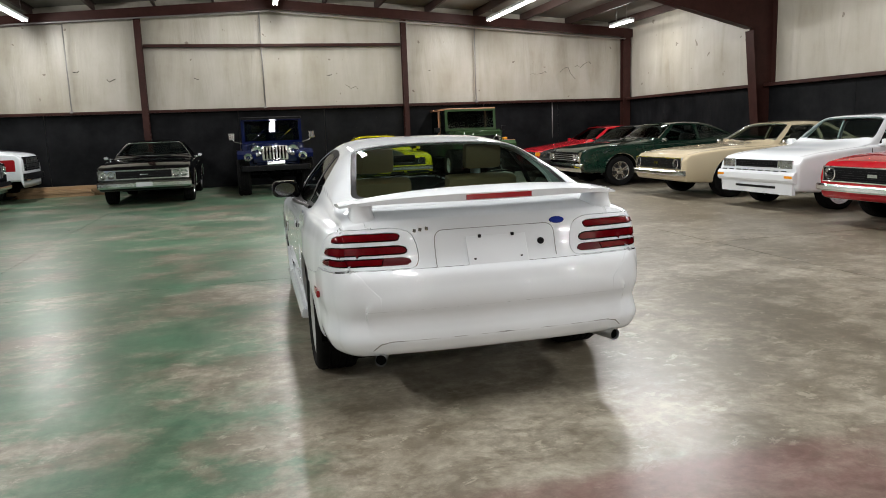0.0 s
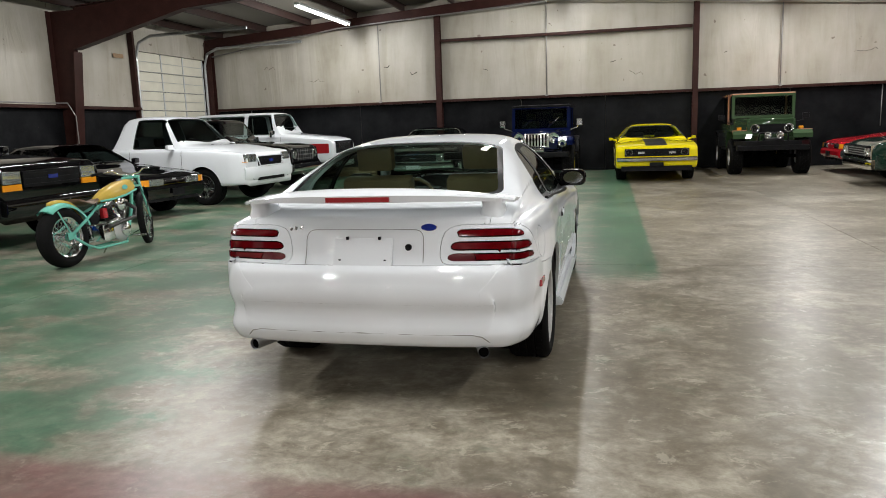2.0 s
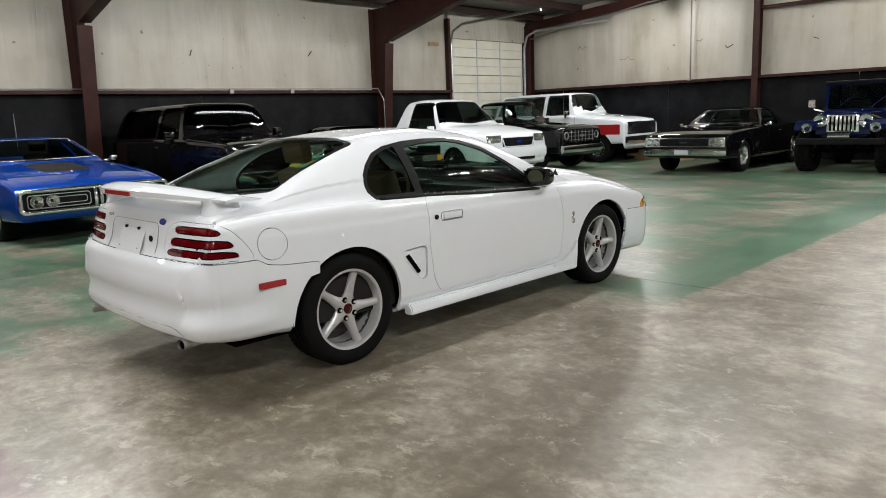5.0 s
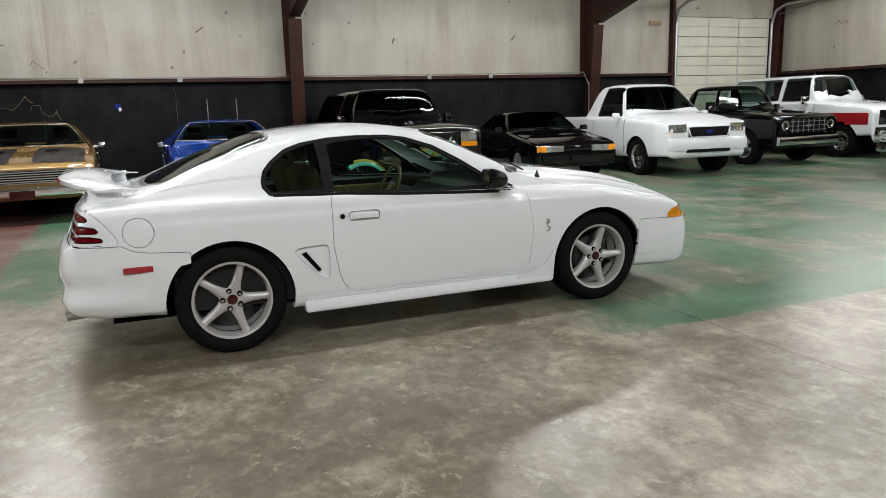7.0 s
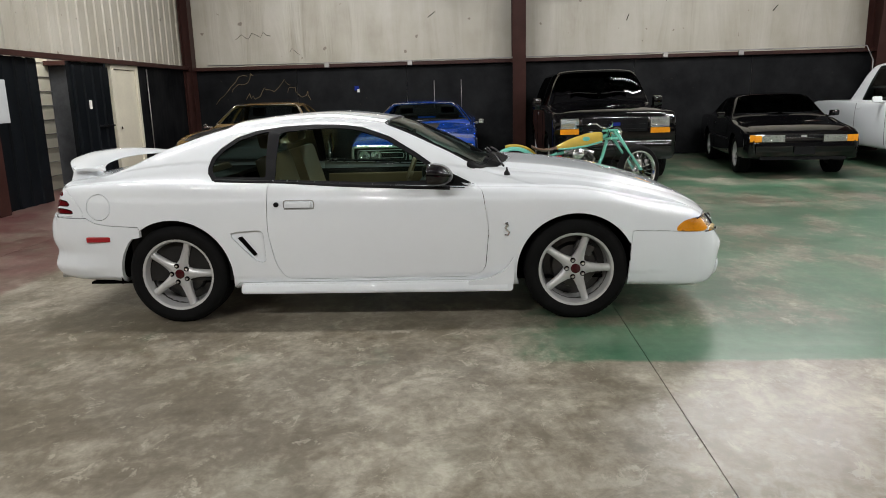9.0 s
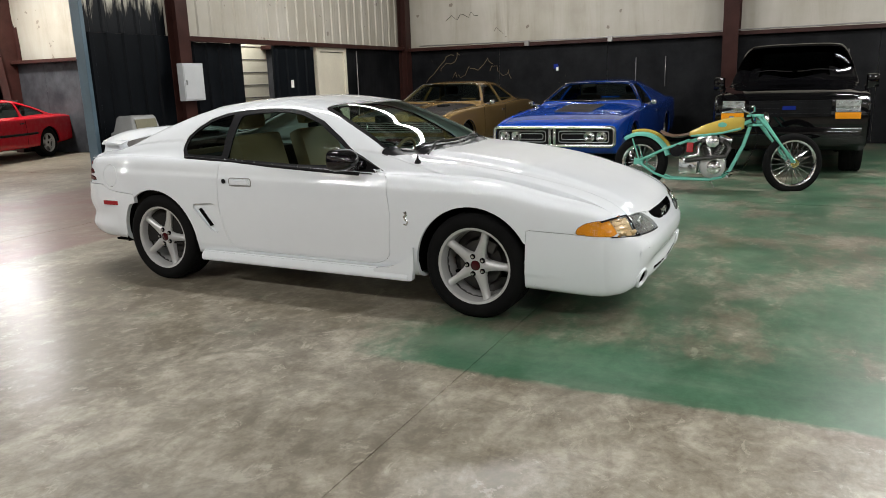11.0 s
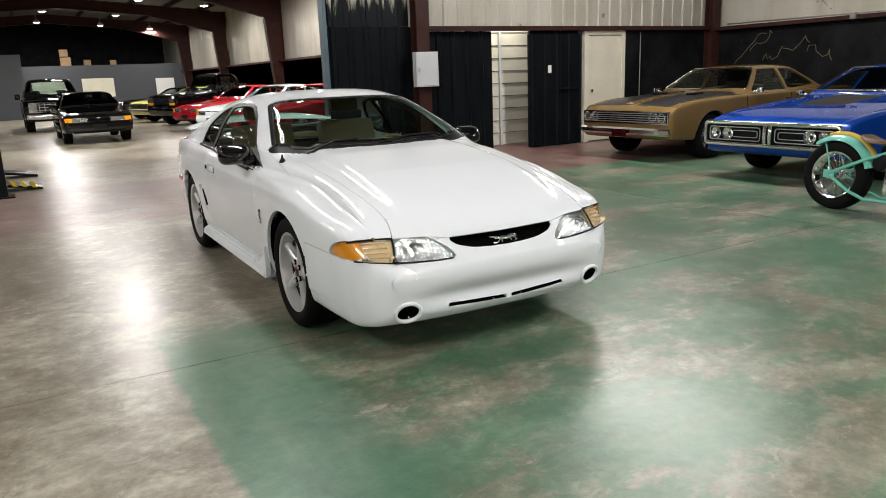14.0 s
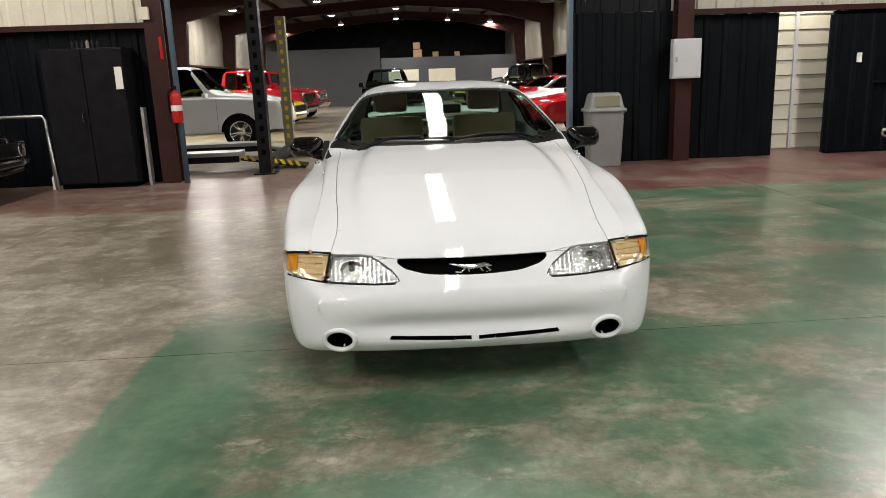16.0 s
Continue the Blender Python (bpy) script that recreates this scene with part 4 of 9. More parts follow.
def wheel_meshes(r, rim, w, style, tread=0):
    """Meshes of a wheel about z with its outer face up: rim, tyre and cap, made once for each kind."""
    key = (r, rim, w, style, tread)
    if key in WHEELS:
        return WHEELS[key]
    h = w / 2
    bm = bmesh.new()
    lathe(bm, tyre_profile(r, rim, w), 48)
    if tread:
        for k in range(tread):
            a = 360 * k / tread
            for z0, z1, sl in ((0.44, 0.70, 8), (-0.70, -0.44, -8), (0.08, 0.30, -10), (-0.30, -0.08, 10)):
                box(bm, r - 0.004, r + tread_h(tread), -0.012 * 60 / tread, 0.012 * 60 / tread, z0 * h, z1 * h, 0, pose(0, 0, 0, 0, 0, a + sl * 0.3))
    tyre = part_mesh("tyre", bm, 50)
    bm = bmesh.new()
    lip = [(rim * 0.90, h * 0.30), (rim * 0.93, h * 0.74), (rim * 0.955, h * 0.84), (rim + 0.004, h * 0.88), (rim + 0.008, h * 0.80), (rim - 0.012, h * 0.74)]
    lathe(bm, [(rim * 0.86, -h * 0.8), (rim * 0.88, h * 0.1)] + lip, 40)
    if style == "star":
        # five tapered spokes, each with a raised ridge, that run together round a small hub
        for k in range(5):
            a = pose(0, 0, 0, 0, 0, 90 + 72 * k)
            vs = []
            for x, wd, z, th in ((0.020, 0.046, h * 0.60, 0.05), (0.062, 0.040, h * 0.60, 0.05), (0.085, 0.031, h * 0.605, 0.045), (0.125, 0.0255, h * 0.62, 0.04), (0.175, 0.0225, h * 0.645, 0.036), (rim * 0.90, 0.0235, h * 0.67, 0.032), (rim * 0.955, 0.034, h * 0.70, 0.03)):
                vs.append([bm.verts.new(a @ Vector(p)) for p in ((x, -wd, z - th), (x, -wd, z - 0.010), (x, -wd * 0.70, z), (x, -wd * 0.16, z + 0.006), (x, wd * 0.16, z + 0.006), (x, wd * 0.70, z), (x, wd, z - 0.010), (x, wd, z - th))])
            for p, q in zip(vs, vs[1:]):
                for i in range(7):
                    bm.faces.new((p[i], q[i], q[i + 1], p[i + 1]))
        lathe(bm, [(0.066, h * 0.30), (0.066, h * 0.585), (0.056, h * 0.625), (0.036, h * 0.64), (0.034, h * 0.60), (0, h * 0.60)], 30)
    elif style == "spoke":
        for k in range(5):
            for s in (-1, 1):
                box(bm, 0.04, rim * 0.93, -0.016, 0.016, h * 0.35, h * 0.55, 0.006, pose(0, 0, 0, 0, 0, 72 * k + s * 9))
        lathe(bm, [(0.08, h * 0.2), (0.08, h * 0.58), (0.05, h * 0.66), (0, h * 0.68)], 20)
    elif style == "rally":
        prof = [(rim * 0.9, h * 0.30), (rim * 0.72, h * 0.25), (rim * 0.62, h * 0.42), (rim * 0.35, h * 0.45), (rim * 0.30, h * 0.62), (rim * 0.18, h * 0.7), (0, h * 0.72)]
        lathe(bm, prof, 36)
        for k in range(10):
            box(bm, rim * 0.66, rim * 0.86, -0.02, 0.02, h * 0.24, h * 0.36, 0.004, pose(0, 0, 0, 0, 0, 36 * k))
    elif style == "mesh":
        for k in range(16):
            for s in (-1, 1):
                box(bm, rim * 0.25, rim * 0.93, -0.007, 0.007, h * 0.5, h * 0.62, 0, pose(0, 0, 0, 0, 0, 22.5 * k + s * 7))
        lathe(bm, [(rim * 0.30, h * 0.3), (rim * 0.30, h * 0.62), (0, h * 0.66)], 20)
        lathe(bm, [(rim * 0.8, h * 0.48), (rim * 0.8, h * 0.6), (rim * 0.92, h * 0.6)], 30)
    rim_me = part_mesh("wheel", bm, 35)
    bm = bmesh.new()
    lathe(bm, [(rim * 0.895, h * 0.34), (rim * 0.87, -h * 0.5), (rim * 0.66, -h * 0.42), (rim * 0.62, -h * 0.12), (rim * 0.60, 0.0), (rim * 0.30, 0.0), (rim * 0.28, 0.02), (0.0, 0.02)], 30)
    disc = part_mesh("brake_disc", bm, 40)
    bm = bmesh.new()
    lathe(bm, [(0.031, h * 0.58), (0.031, h * 0.665), (0.026, h * 0.69), (0, h * 0.70)], 20)
    cap = part_mesh("hub_cap", bm, 40)
    bm = bmesh.new()
    lathe(bm, [(0.011, h * 0.6), (0.011, h * 0.72), (0.006, h * 0.75), (0, h * 0.75)], 6)
    nut = part_mesh("lug_nut", bm, 20)
    WHEELS[key] = rim_me, tyre, disc, cap, nut
    return WHEELS[key]


def tread_h(n):
    return 0.0016 if n > 40 else 0.022


def part_mesh(name, bm, smooth):
    me = bpy.data.meshes.new(name)
    for f in bm.faces:
        f.smooth = True
    for e in bm.edges:
        if len(e.link_faces) == 2 and e.calc_face_angle(0) > radians(smooth):
            e.smooth = False
    bm.to_mesh(me)
    bm.free()
    return me


RECESS = []


def nut_recess():
    if not RECESS:
        RECESS.append(part_mesh("nut_recess", lathed([(0.0165, -0.004), (0.0165, 0.0015), (0, 0.0015)], 14), 40))
    return RECESS[0]


def put_wheel(car, x, y, r, rim, w, style, mats, steer=0.0, tread=0, nuts=False, z=None):
    """A wheel with its tyre under a car; x is the middle of the tread."""
    s = 1 if x > 0 else -1
    rim_me, tyre, disc, cap, nut = wheel_meshes(r, rim, w, style, tread)
    if not rim_me.materials:
        for me, m in zip((rim_me, tyre, disc, cap, nut), (mats[0], M["rubber"], mats[1], mats[2], M["chrome"])):
            me.materials.append(m)
    p = hang("wheel", rim_me, None, car)
    p.matrix_basis = pose(x, y, r if z is None else z, 0, 0, steer) @ pose(0, 0, 0, 0, 90 * s, 0)
    hang("tyre", tyre, None, p, "black rubber tyre")
    hang("brake_disc", disc, None, p)
    hang("hub_cap", cap, None, p)
    if nuts:
        for k in range(5):
            n = hang("lug_nut", nut, None, p)
            a = radians(72 * k + 54)
            n.location = (0.056 * math.cos(a), 0.056 * math.sin(a), 0)
            hole = hang("nut_recess", nut_recess(), M["well"], p)
            hole.location = (0.056 * math.cos(a), 0.056 * math.sin(a), w * 0.5 * 0.655)
        part("caliper", boxes((-0.06, 0.06, 0.10, 0.172, -0.01, 0.045), bevel=0.012), M["disc"], p, "grey brake caliper", 40).rotation_euler = (0, 0, radians(65))
    return p


def wells(car, S, xin=0.45):
    """Dark liners over the wheels and a floor pan, so that no light comes through the body."""
    for y in (S["wb"] / 2, -S["wb"] / 2):
        for s in (-1, 1):
            bm = bmesh.new()
            r, n = S["arch"] + 0.012, 12
            xo = S["w"](y) - 0.05
            a = [(y + r * math.cos(math.pi * k / n), S["hub"] + r * math.sin(math.pi * k / n)) for k in range(n + 1)]
            a = [(a[0][0], S["bot"](y) + 0.03)] + a + [(a[-1][0], S["bot"](y) + 0.03)]
            o, i = [bm.verts.new((s * xo, p, q)) for p, q in a], [bm.verts.new((s * xin, p, q)) for p, q in a]
            for k in range(len(a) - 1):
                bm.faces.new((o[k], o[k + 1], i[k + 1], i[k]))
            bm.faces.new(i)
            part("wheel_well", bm, M["well"], car)


def seat(car, x, y, z, m, wide=0.46, high=0.56, rest=True):
    bm = bmesh.new()
    box(bm, -wide / 2, wide / 2, -0.22, 0.27, 0, 0.15, 0.04, pose(x, y, z, 4))
    part("seat", bm, m, car, smooth=50)
    bm = bmesh.new()
    box(bm, -wide / 2, wide / 2, -0.07, 0.07, 0, high, 0.045, pose(x, y - 0.22, z + 0.1, 16))
    part("backrest", bm, m, car, smooth=50)
    if rest:
        bm = bmesh.new()
        box(bm, -0.13, 0.13, -0.05, 0.05, 0, 0.17, 0.04, pose(x, y - 0.22 - 0.17, z + 0.12 + high, 10))
        part("head_rest", bm, m, car, smooth=50)


def steering(car, x, y, z, m, r=0.185):
    bm = bmesh.new()
    T = pose(x, y, z, 68)
    tube(bm, [T @ Vector((r * math.cos(a), r * math.sin(a), 0)) for a in np.linspace(0, 2 * math.pi, 24, endpoint=False)], 0.013, 6, True)
    for a in (-20, 200, 270):
        tube(bm, [T @ Vector((0.04 * math.cos(radians(a)), 0.04 * math.sin(radians(a)), -0.02)), T @ Vector((r * math.cos(radians(a)), r * math.sin(radians(a)), 0))], 0.012, 6)
    lathe(bm, [(0.05, -0.03), (0.05, 0.0), (0, 0.01)], 12, T)
    part("steering_wheel", bm, m, car, smooth=50)


def cabin(car, S, seats, trim):
    """Floor tub, dashboard, seats and wheel inside a body."""
    yc, rb = S["cowl"], S["rb"]
    ww = float(S["gx"](0.0)) - 0.05
    z = float(S["belt"](0.0))
    bm = bmesh.new()
    box(bm, -ww, ww, rb + 0.15, yc - 0.05, S["bot"](0) + 0.06, S["bot"](0) + 0.10)
    for s in (-1, 1):
        box(bm, s * (ww + 0.02) - 0.01, s * (ww + 0.02) + 0.01, rb + 0.1, yc, S["bot"](0) + 0.06, z - 0.06)
    box(bm, -ww, ww, rb - 0.35, rb + 0.35, z - 0.16, z - 0.10)
    part("tub", bm, trim, car)
    bm = bmesh.new()
    prism(bm, [(yc - 0.02, z - 0.30), (yc - 0.42, z - 0.30), (yc - 0.46, z - 0.10), (yc - 0.38, z - 0.005), (yc - 0.02, z + 0.0)], -ww, ww, "x")
    part("dashboard", bm, trim, car)
    for x in (-ww * 0.48, ww * 0.48):
        seat(car, x, yc - 1.22, S["bot"](0) + 0.16, seats)
    if rb < yc - 1.9:
        seat(car, 0, yc - 1.98, S["bot"](0) + 0.22, seats, ww * 1.7, 0.42, False)
    steering(car, -ww * 0.48, yc - 0.58, z - 0.07, trim)


def bar_on(shell, xs, z, sign=1, off=0.03, h=0.10, d=0.05):
    """A bumper bar that follows the plan of the nose (sign 1) or tail at height z."""
    bm = bmesh.new()
    pts = [(x, shell.face_y(x, z, sign) + sign * off) for x in xs]
    prof = [(-d, -h / 2), (0.0, -h / 2), (d * 0.35, -h / 4), (d * 0.35, h / 4), (0.0, h / 2), (-d, h / 2)]
    rows = []
    for i, (x, y) in enumerate(pts):
        a, b = pts[max(i - 1, 0)], pts[min(i + 1, len(pts) - 1)]
        t = Vector((b[0] - a[0], b[1] - a[1], 0)).normalized()
        nrm = Vector((-t.y, t.x, 0))
        if nrm.y * sign < 0:
            nrm = -nrm
        rows.append([bm.verts.new(Vector((x, y, z)) + nrm * p + Vector((0, 0, q))) for p, q in prof])
    for p, q in zip(rows, rows[1:]):
        for k in range(len(prof)):
            bm.faces.new((p[k], q[k], q[(k + 1) % len(prof)], p[(k + 1) % len(prof)]))
    bm.faces.new(rows[0]), bm.faces.new(rows[-1])
    bmesh.ops.recalc_face_normals(bm, faces=bm.faces)
    return bm


def round_lamp(car, x, y, z, r, rimmat=None, lens=None):
    T = pose(x, y, z) @ FORWARD
    p = part("headlight", lathed([(r * 1.12, -0.05), (r * 1.14, 0.012), (r * 1.02, 0.02), (r * 0.98, 0.005), (r * 0.5, -0.02), (0, -0.035)], 22, T), rimmat or M["chrome"], car, "chrome headlight bezel", 40)
    part("lens", lathed([(r * 0.98, 0.004), (r * 0.6, 0.018), (0, 0.024)], 22, T), lens or M["lens"], p, smooth=60)


def curve_of(v):
    return v if callable(v) else pch(*v)


def glazed(S, ny, m):
    """Skin with wheel arches, windscreen, rear window and side windows cut."""
    for k in ("w", "bot", "belt", "top", "gx"):
        S[k] = curve_of(S[k])
    sh = Shell(skin(S, ny, m))
    for sy in (1, -1):
        for cond in (right, left):
            sh.cut("arch", side, arc(sy * S["wb"] / 2, S["hub"], S["arch"], 0, 355, 40), lambda c, n, f=cond: f(c, n) & (np.abs(c[:, 0]) > 0.42) & (np.abs(n[:, 1]) < 0.95))
    zb = S["wz"]
    sh.cut("windscreen", above, S["screen"], lambda c, n: (c[:, 2] > zb) & (n[:, 2] > 0.05) & (np.abs(n[:, 0]) < 0.75))
    if "rear" in S:
        sh.cut("rear_window", above, S["rear"], lambda c, n: (c[:, 2] > zb) & (np.abs(n[:, 0]) < 0.75))
    for i, o in enumerate(S["dlo"]):
        for cond in (right, left):
            sh.cut("side_window_%d%d" % (cond is right, i), side, o, lambda c, n, f=cond: f(c, n) & (np.abs(n[:, 0]) > 0.25) & (c[:, 2] > zb - 0.06))
    return sh


def mirror(car, x, y, z, m, w=0.17, h=0.11):
    s = 1 if x > 0 else -1
    bm = bmesh.new()
    box(bm, -w / 2, w / 2, -0.045, 0.05, -h / 2, h / 2, 0.03, pose(x + s * 0.11, y, z, 0, 0, s * -12))
    tube(bm, [(x - s * 0.03, y + 0.01, z - h * 0.5), (x + s * 0.06, y + 0.01, z - h * 0.3)], 0.022, 6)
    part("wing_mirror", bm, m, car, smooth=50)


def vehicle(name, S, m, body, label, category, wheels, nose=None, seats=None, glazing=None, two=None, ny=100, mm=97, group=""):
    """A closed car from its curves. two: a second lacquer by an outline on the body's side."""
    car = tagged(thing(name, m), label, category, group)
    sh = glazed(S, ny, mm)
    for nm, o, proj, cond, mt in S.get("patches", ()):
        sh.cut(nm, proj, o, cond)
    part_b = hang("body", sh.piece("body", 0, 0.03), body, car)
    gl = glazing or M["tint"]
    for nm in sh.names:
        if "wind" in nm and (sh.region == sh.names.index(nm)).any():
            hang("side_window" if nm[:4] == "side" else nm, sh.piece(nm, 0.006, 0.0), gl, car, "tinted glass")
    for nm, o, proj, cond, mt in S.get("patches", ()):
        if nm in sh.names and not any(c.name.split(".")[0] == nm for c in car.children) and (sh.region == sh.names.index(nm)).any():
            hang(nm, sh.piece(nm, 0.0, 0.012), mt, car)
    wells(car, S)
    cabin(car, S, seats or M["seatdark"], M["darktrim"])
    r, rim, tw, style, mats = wheels
    for sy in (1, -1):
        for sx in (-1, 1):
            y = sy * S["wb"] / 2
            put_wheel(car, sx * (float(S["w"](y)) - tw / 2 - S.get("inset", 0.04)), y, r, rim, tw, style, mats, 0, S.get("tread", 0), False, S["hub"])
    if nose:
        nose(car, sh, S, body)
    for s in (-1, 1):
        yd = S["door"]
        x = sh.side_x(yd[0] + 0.12, S["wz"] - 0.12)
        part("door_handle", boxes((s * x - 0.012, s * x + 0.012, yd[0] + 0.06, yd[0] + 0.19, S["wz"] - 0.13, S["wz"] - 0.105), bevel=0.005), S.get("handle", M["chrome"]), car)
        for yy in yd:
            bm = bmesh.new()
            zs = np.linspace(float(S["bot"](yy)) + 0.08, S["wz"] - 0.03, 9)
            tube(bm, [(s * (sh.side_x(yy, z) + 0.0005), yy, z) for z in zs], 0.004, 4)
            part("door_seam", bm, M["well"], car)
        mirror(car, s * (sh.side_x(yd[1] - 0.18, S["wz"] - 0.02) - 0.02), yd[1] - 0.2, S["wz"] + 0.05, S.get("mirror", body), *S.get("mirror_size", (0.15, 0.10)))
    return car, sh
# ---- the white coupe in the middle ----
HERO = dict(
    wb=2.573, y0=-2.225, y1=2.28, hub=0.31, arch=0.372, R=1.262, roofw=0.57, wz=0.87, cowl=0.75, rb=-1.72, tuck=0.05, shoulder=0.035, bow=0.03, nose=0.008,
    w=pch((-2.225, 0.67), (-2.20, 0.745), (-2.15, 0.79), (-2.08, 0.822), (-2.0, 0.843), (-1.75, 0.866), (-1.5, 0.887), (-1.29, 0.897), (-0.6, 0.883), (0.3, 0.88), (1.0, 0.89), (1.29, 0.90), (1.7, 0.88), (1.95, 0.855), (2.10, 0.838), (2.18, 0.812), (2.235, 0.765), (2.28, 0.665)),
    bot=pch((-2.225, 0.375), (-2.21, 0.335), (-2.17, 0.308), (-2.05, 0.292), (-1.8, 0.275), (-0.9, 0.215), (0.9, 0.215), (1.6, 0.205), (2.1, 0.185), (2.2, 0.20), (2.255, 0.25), (2.28, 0.36)),
    belt=pch((-2.225, 0.59), (-2.20, 0.675), (-2.15, 0.725), (-2.12, 0.835), (-2.08, 0.885), (-1.97, 0.912), (-1.4, 0.925), (-0.66, 0.905), (0.65, 0.855), (1.3, 0.825), (1.75, 0.735), (2.05, 0.685), (2.13, 0.655), (2.20, 0.59), (2.28, 0.47)),
    top=pch((-2.225, 0.61), (-2.205, 0.68), (-2.17, 0.712), (-2.145, 0.76), (-2.115, 0.88), (-2.06, 0.945), (-1.76, 0.985), (-1.35, 1.155), (-0.92, 1.292), (-0.38, 1.332), (0.06, 1.288), (0.45, 1.13), (0.80, 0.955), (1.1, 0.925), (1.5, 0.865), (1.9, 0.77), (2.1, 0.695), (2.17, 0.65), (2.225, 0.585), (2.28, 0.49)),
    gx=pch((-2.225, 0.60), (-2.205, 0.67), (-2.175, 0.71), (-2.12, 0.75), (-2.0, 0.75), (-1.7, 0.775), (-1.0, 0.805), (0.55, 0.80), (1.0, 0.745), (1.6, 0.70), (2.05, 0.70), (2.2, 0.68), (2.28, 0.54)),
    drop=pch((-2.225, 0.02), (-1.8, 0.02), (-0.9, 0.06), (0.0, 0.055), (0.75, 0.02), (2.28, 0.02)),
)
hero = tagged(thing("white_coupe", pose(1.178, 5.543, 0, 0, 0, -0.5)), "glossy white two-door coupe with rear wing and five-spoke alloys", "car")
P = skin(HERO, 340, 297)
# the ends bow in plan
ax = np.clip(np.abs(P[..., 0]) / 0.8, 0, 1.1)
P[..., 1] += 0.060 * ax**2.6 * np.clip((-1.70 - P[..., 1]) / 0.42, 0, 1) - 0.095 * ax**3 * np.clip((P[..., 1] - 1.66) / 0.5, 0, 1)**1.4
# raised centre of the bonnet, dying out towards the nose
px, py, pz = P[..., 0], P[..., 1], P[..., 2]
rise = 0.030 * np.clip((2.24 - py) / 0.7, 0, 1) * (py > 0.70) * (1 / (1 + np.exp((np.abs(px) - (0.485 + 0.03 * np.sin((py - 0.9) * 2.3) - 0.10 * np.clip(py - 1.8, 0, 1))) / 0.012)))
P[..., 2] = pz + rise * (pz > 0.62)
# a pressed line along the flanks
flank = (np.abs(px) > 0.74) * np.clip((1.95 - np.abs(py)) / 0.3, 0, 1) * (P[..., 2] > 0.3)
line = 0.800 - 0.012 * py
P[..., 0] += np.sign(px) * 0.009 * flank * (1 / (1 + np.exp((P[..., 2] - line) / 0.008)) - 0.5)
# a scooped line round the tail under the bumper's brow, and a brow over the chin
tail_end, corner = np.clip((-py - 1.90) / 0.2, 0, 1), np.clip((np.abs(px) - 0.5) / 0.25, 0, 1)
hollow = np.exp(-((P[..., 2] - 0.475) / 0.055)**2)
lip = np.exp(-((P[..., 2] - 0.375) / 0.035)**2)
P[..., 1] += (0.020 * hollow - 0.006 * lip) * tail_end
P[..., 0] -= np.sign(px) * corner * np.clip((-py - 1.70) / 0.2, 0, 1) * (0.012 * hollow - 0.008 * lip)
P[..., 1] -= 0.026 * np.exp(-((P[..., 2] - 0.335) / 0.045)**2) * np.clip((py - 2.0) / 0.2, 0, 1) * np.sin(np.clip((0.66 - np.abs(px)) / 0.40, 0, 1) * np.pi / 2)**2
hs = Shell(P)


def flip(o):
    return [(-a, b) for a, b in o]


for sy in (1, -1):
    for cond in (right, left):
        hs.cut("arch", side, arc(sy * 1.2865, 0.315, 0.372, 0, 357, 60), lambda c, n, f=cond: f(c, n) & (np.abs(c[:, 0]) > 0.45) & (np.abs(n[:, 1]) < 0.97))
screen = rounded([(-0.715, 0.64), (-0.45, 0.755), (0, 0.80), (0.45, 0.755), (0.715, 0.64), (0.545, 0.06), (0.3, 0.085), (0, 0.095), (-0.3, 0.085), (-0.545, 0.06)], 0.05)
backlight = rounded([(-0.64, -1.62), (-0.35, -1.72), (0, -1.745), (0.35, -1.72), (0.64, -1.62), (0.54, -0.955), (0.3, -0.93), (0, -0.92), (-0.3, -0.93), (-0.54, -0.955)], 0.05)


def inset(o, d):
    """An outline drawn in towards its middle by about d."""
    c = np.mean(np.array(o), 0)
    return [tuple(np.array(p) + (c - p) * min(0.5, d / max(np.abs(c - p).max(), 0.05))) for p in o]


for nm, o, ok in (("screen_border", screen, lambda c, n: (c[:, 2] > 0.86) & (n[:, 2] > 0.2) & (c[:, 1] > -0.2)), ("rear_border", backlight, lambda c, n: (c[:, 2] > 0.9) & (n[:, 2] > 0.2) & (c[:, 1] < -0.8))):
    hs.cut(nm, above, o, ok)
    hs.cut("windscreen" if nm[0] == "s" else "rear_window", above, inset(o, 0.032), ok, onto=[hs.names.index(nm)])
dlo = [(-1.02, 0.925), (-1.055, 0.97), (-1.058, 1.01), (-1.038, 1.07), (-0.985, 1.125), (-0.89, 1.19), (-0.775, 1.225), (-0.6, 1.248), (-0.4, 1.256), (-0.2, 1.251), (-0.07, 1.233), (0.11, 1.172), (0.29, 1.066), (0.48, 0.935), (0.63, 0.845), (0.0, 0.873), (-0.6, 0.905)]
quarter = [(-1.0, 0.947), (-1.028, 0.98), (-1.031, 1.009), (-1.013, 1.061), (-0.965, 1.111), (-0.875, 1.171), (-0.769, 1.205), (-0.69, 1.222), (-0.68, 0.94)]
pane = [(-0.62, 0.925), (-0.615, 1.205), (-0.577, 1.217), (-0.45, 1.228), (-0.311, 1.233), (-0.2, 1.23), (-0.096, 1.215), (0.084, 1.157), (0.266, 1.05), (0.43, 0.94), (0.48, 0.90), (0.0, 0.898)]
door = rounded([(-0.655, 0.916), (-0.665, 0.60), (-0.625, 0.38), (-0.56, 0.285), (0.62, 0.285), (0.715, 0.33), (0.74, 0.60), (0.70, 0.86), (0.0, 0.886)], 0.05)
scoop = rounded([(-0.925, 0.60), (-0.695, 0.615), (-0.69, 0.40), (-0.745, 0.405), (-0.83, 0.49)], 0.04)
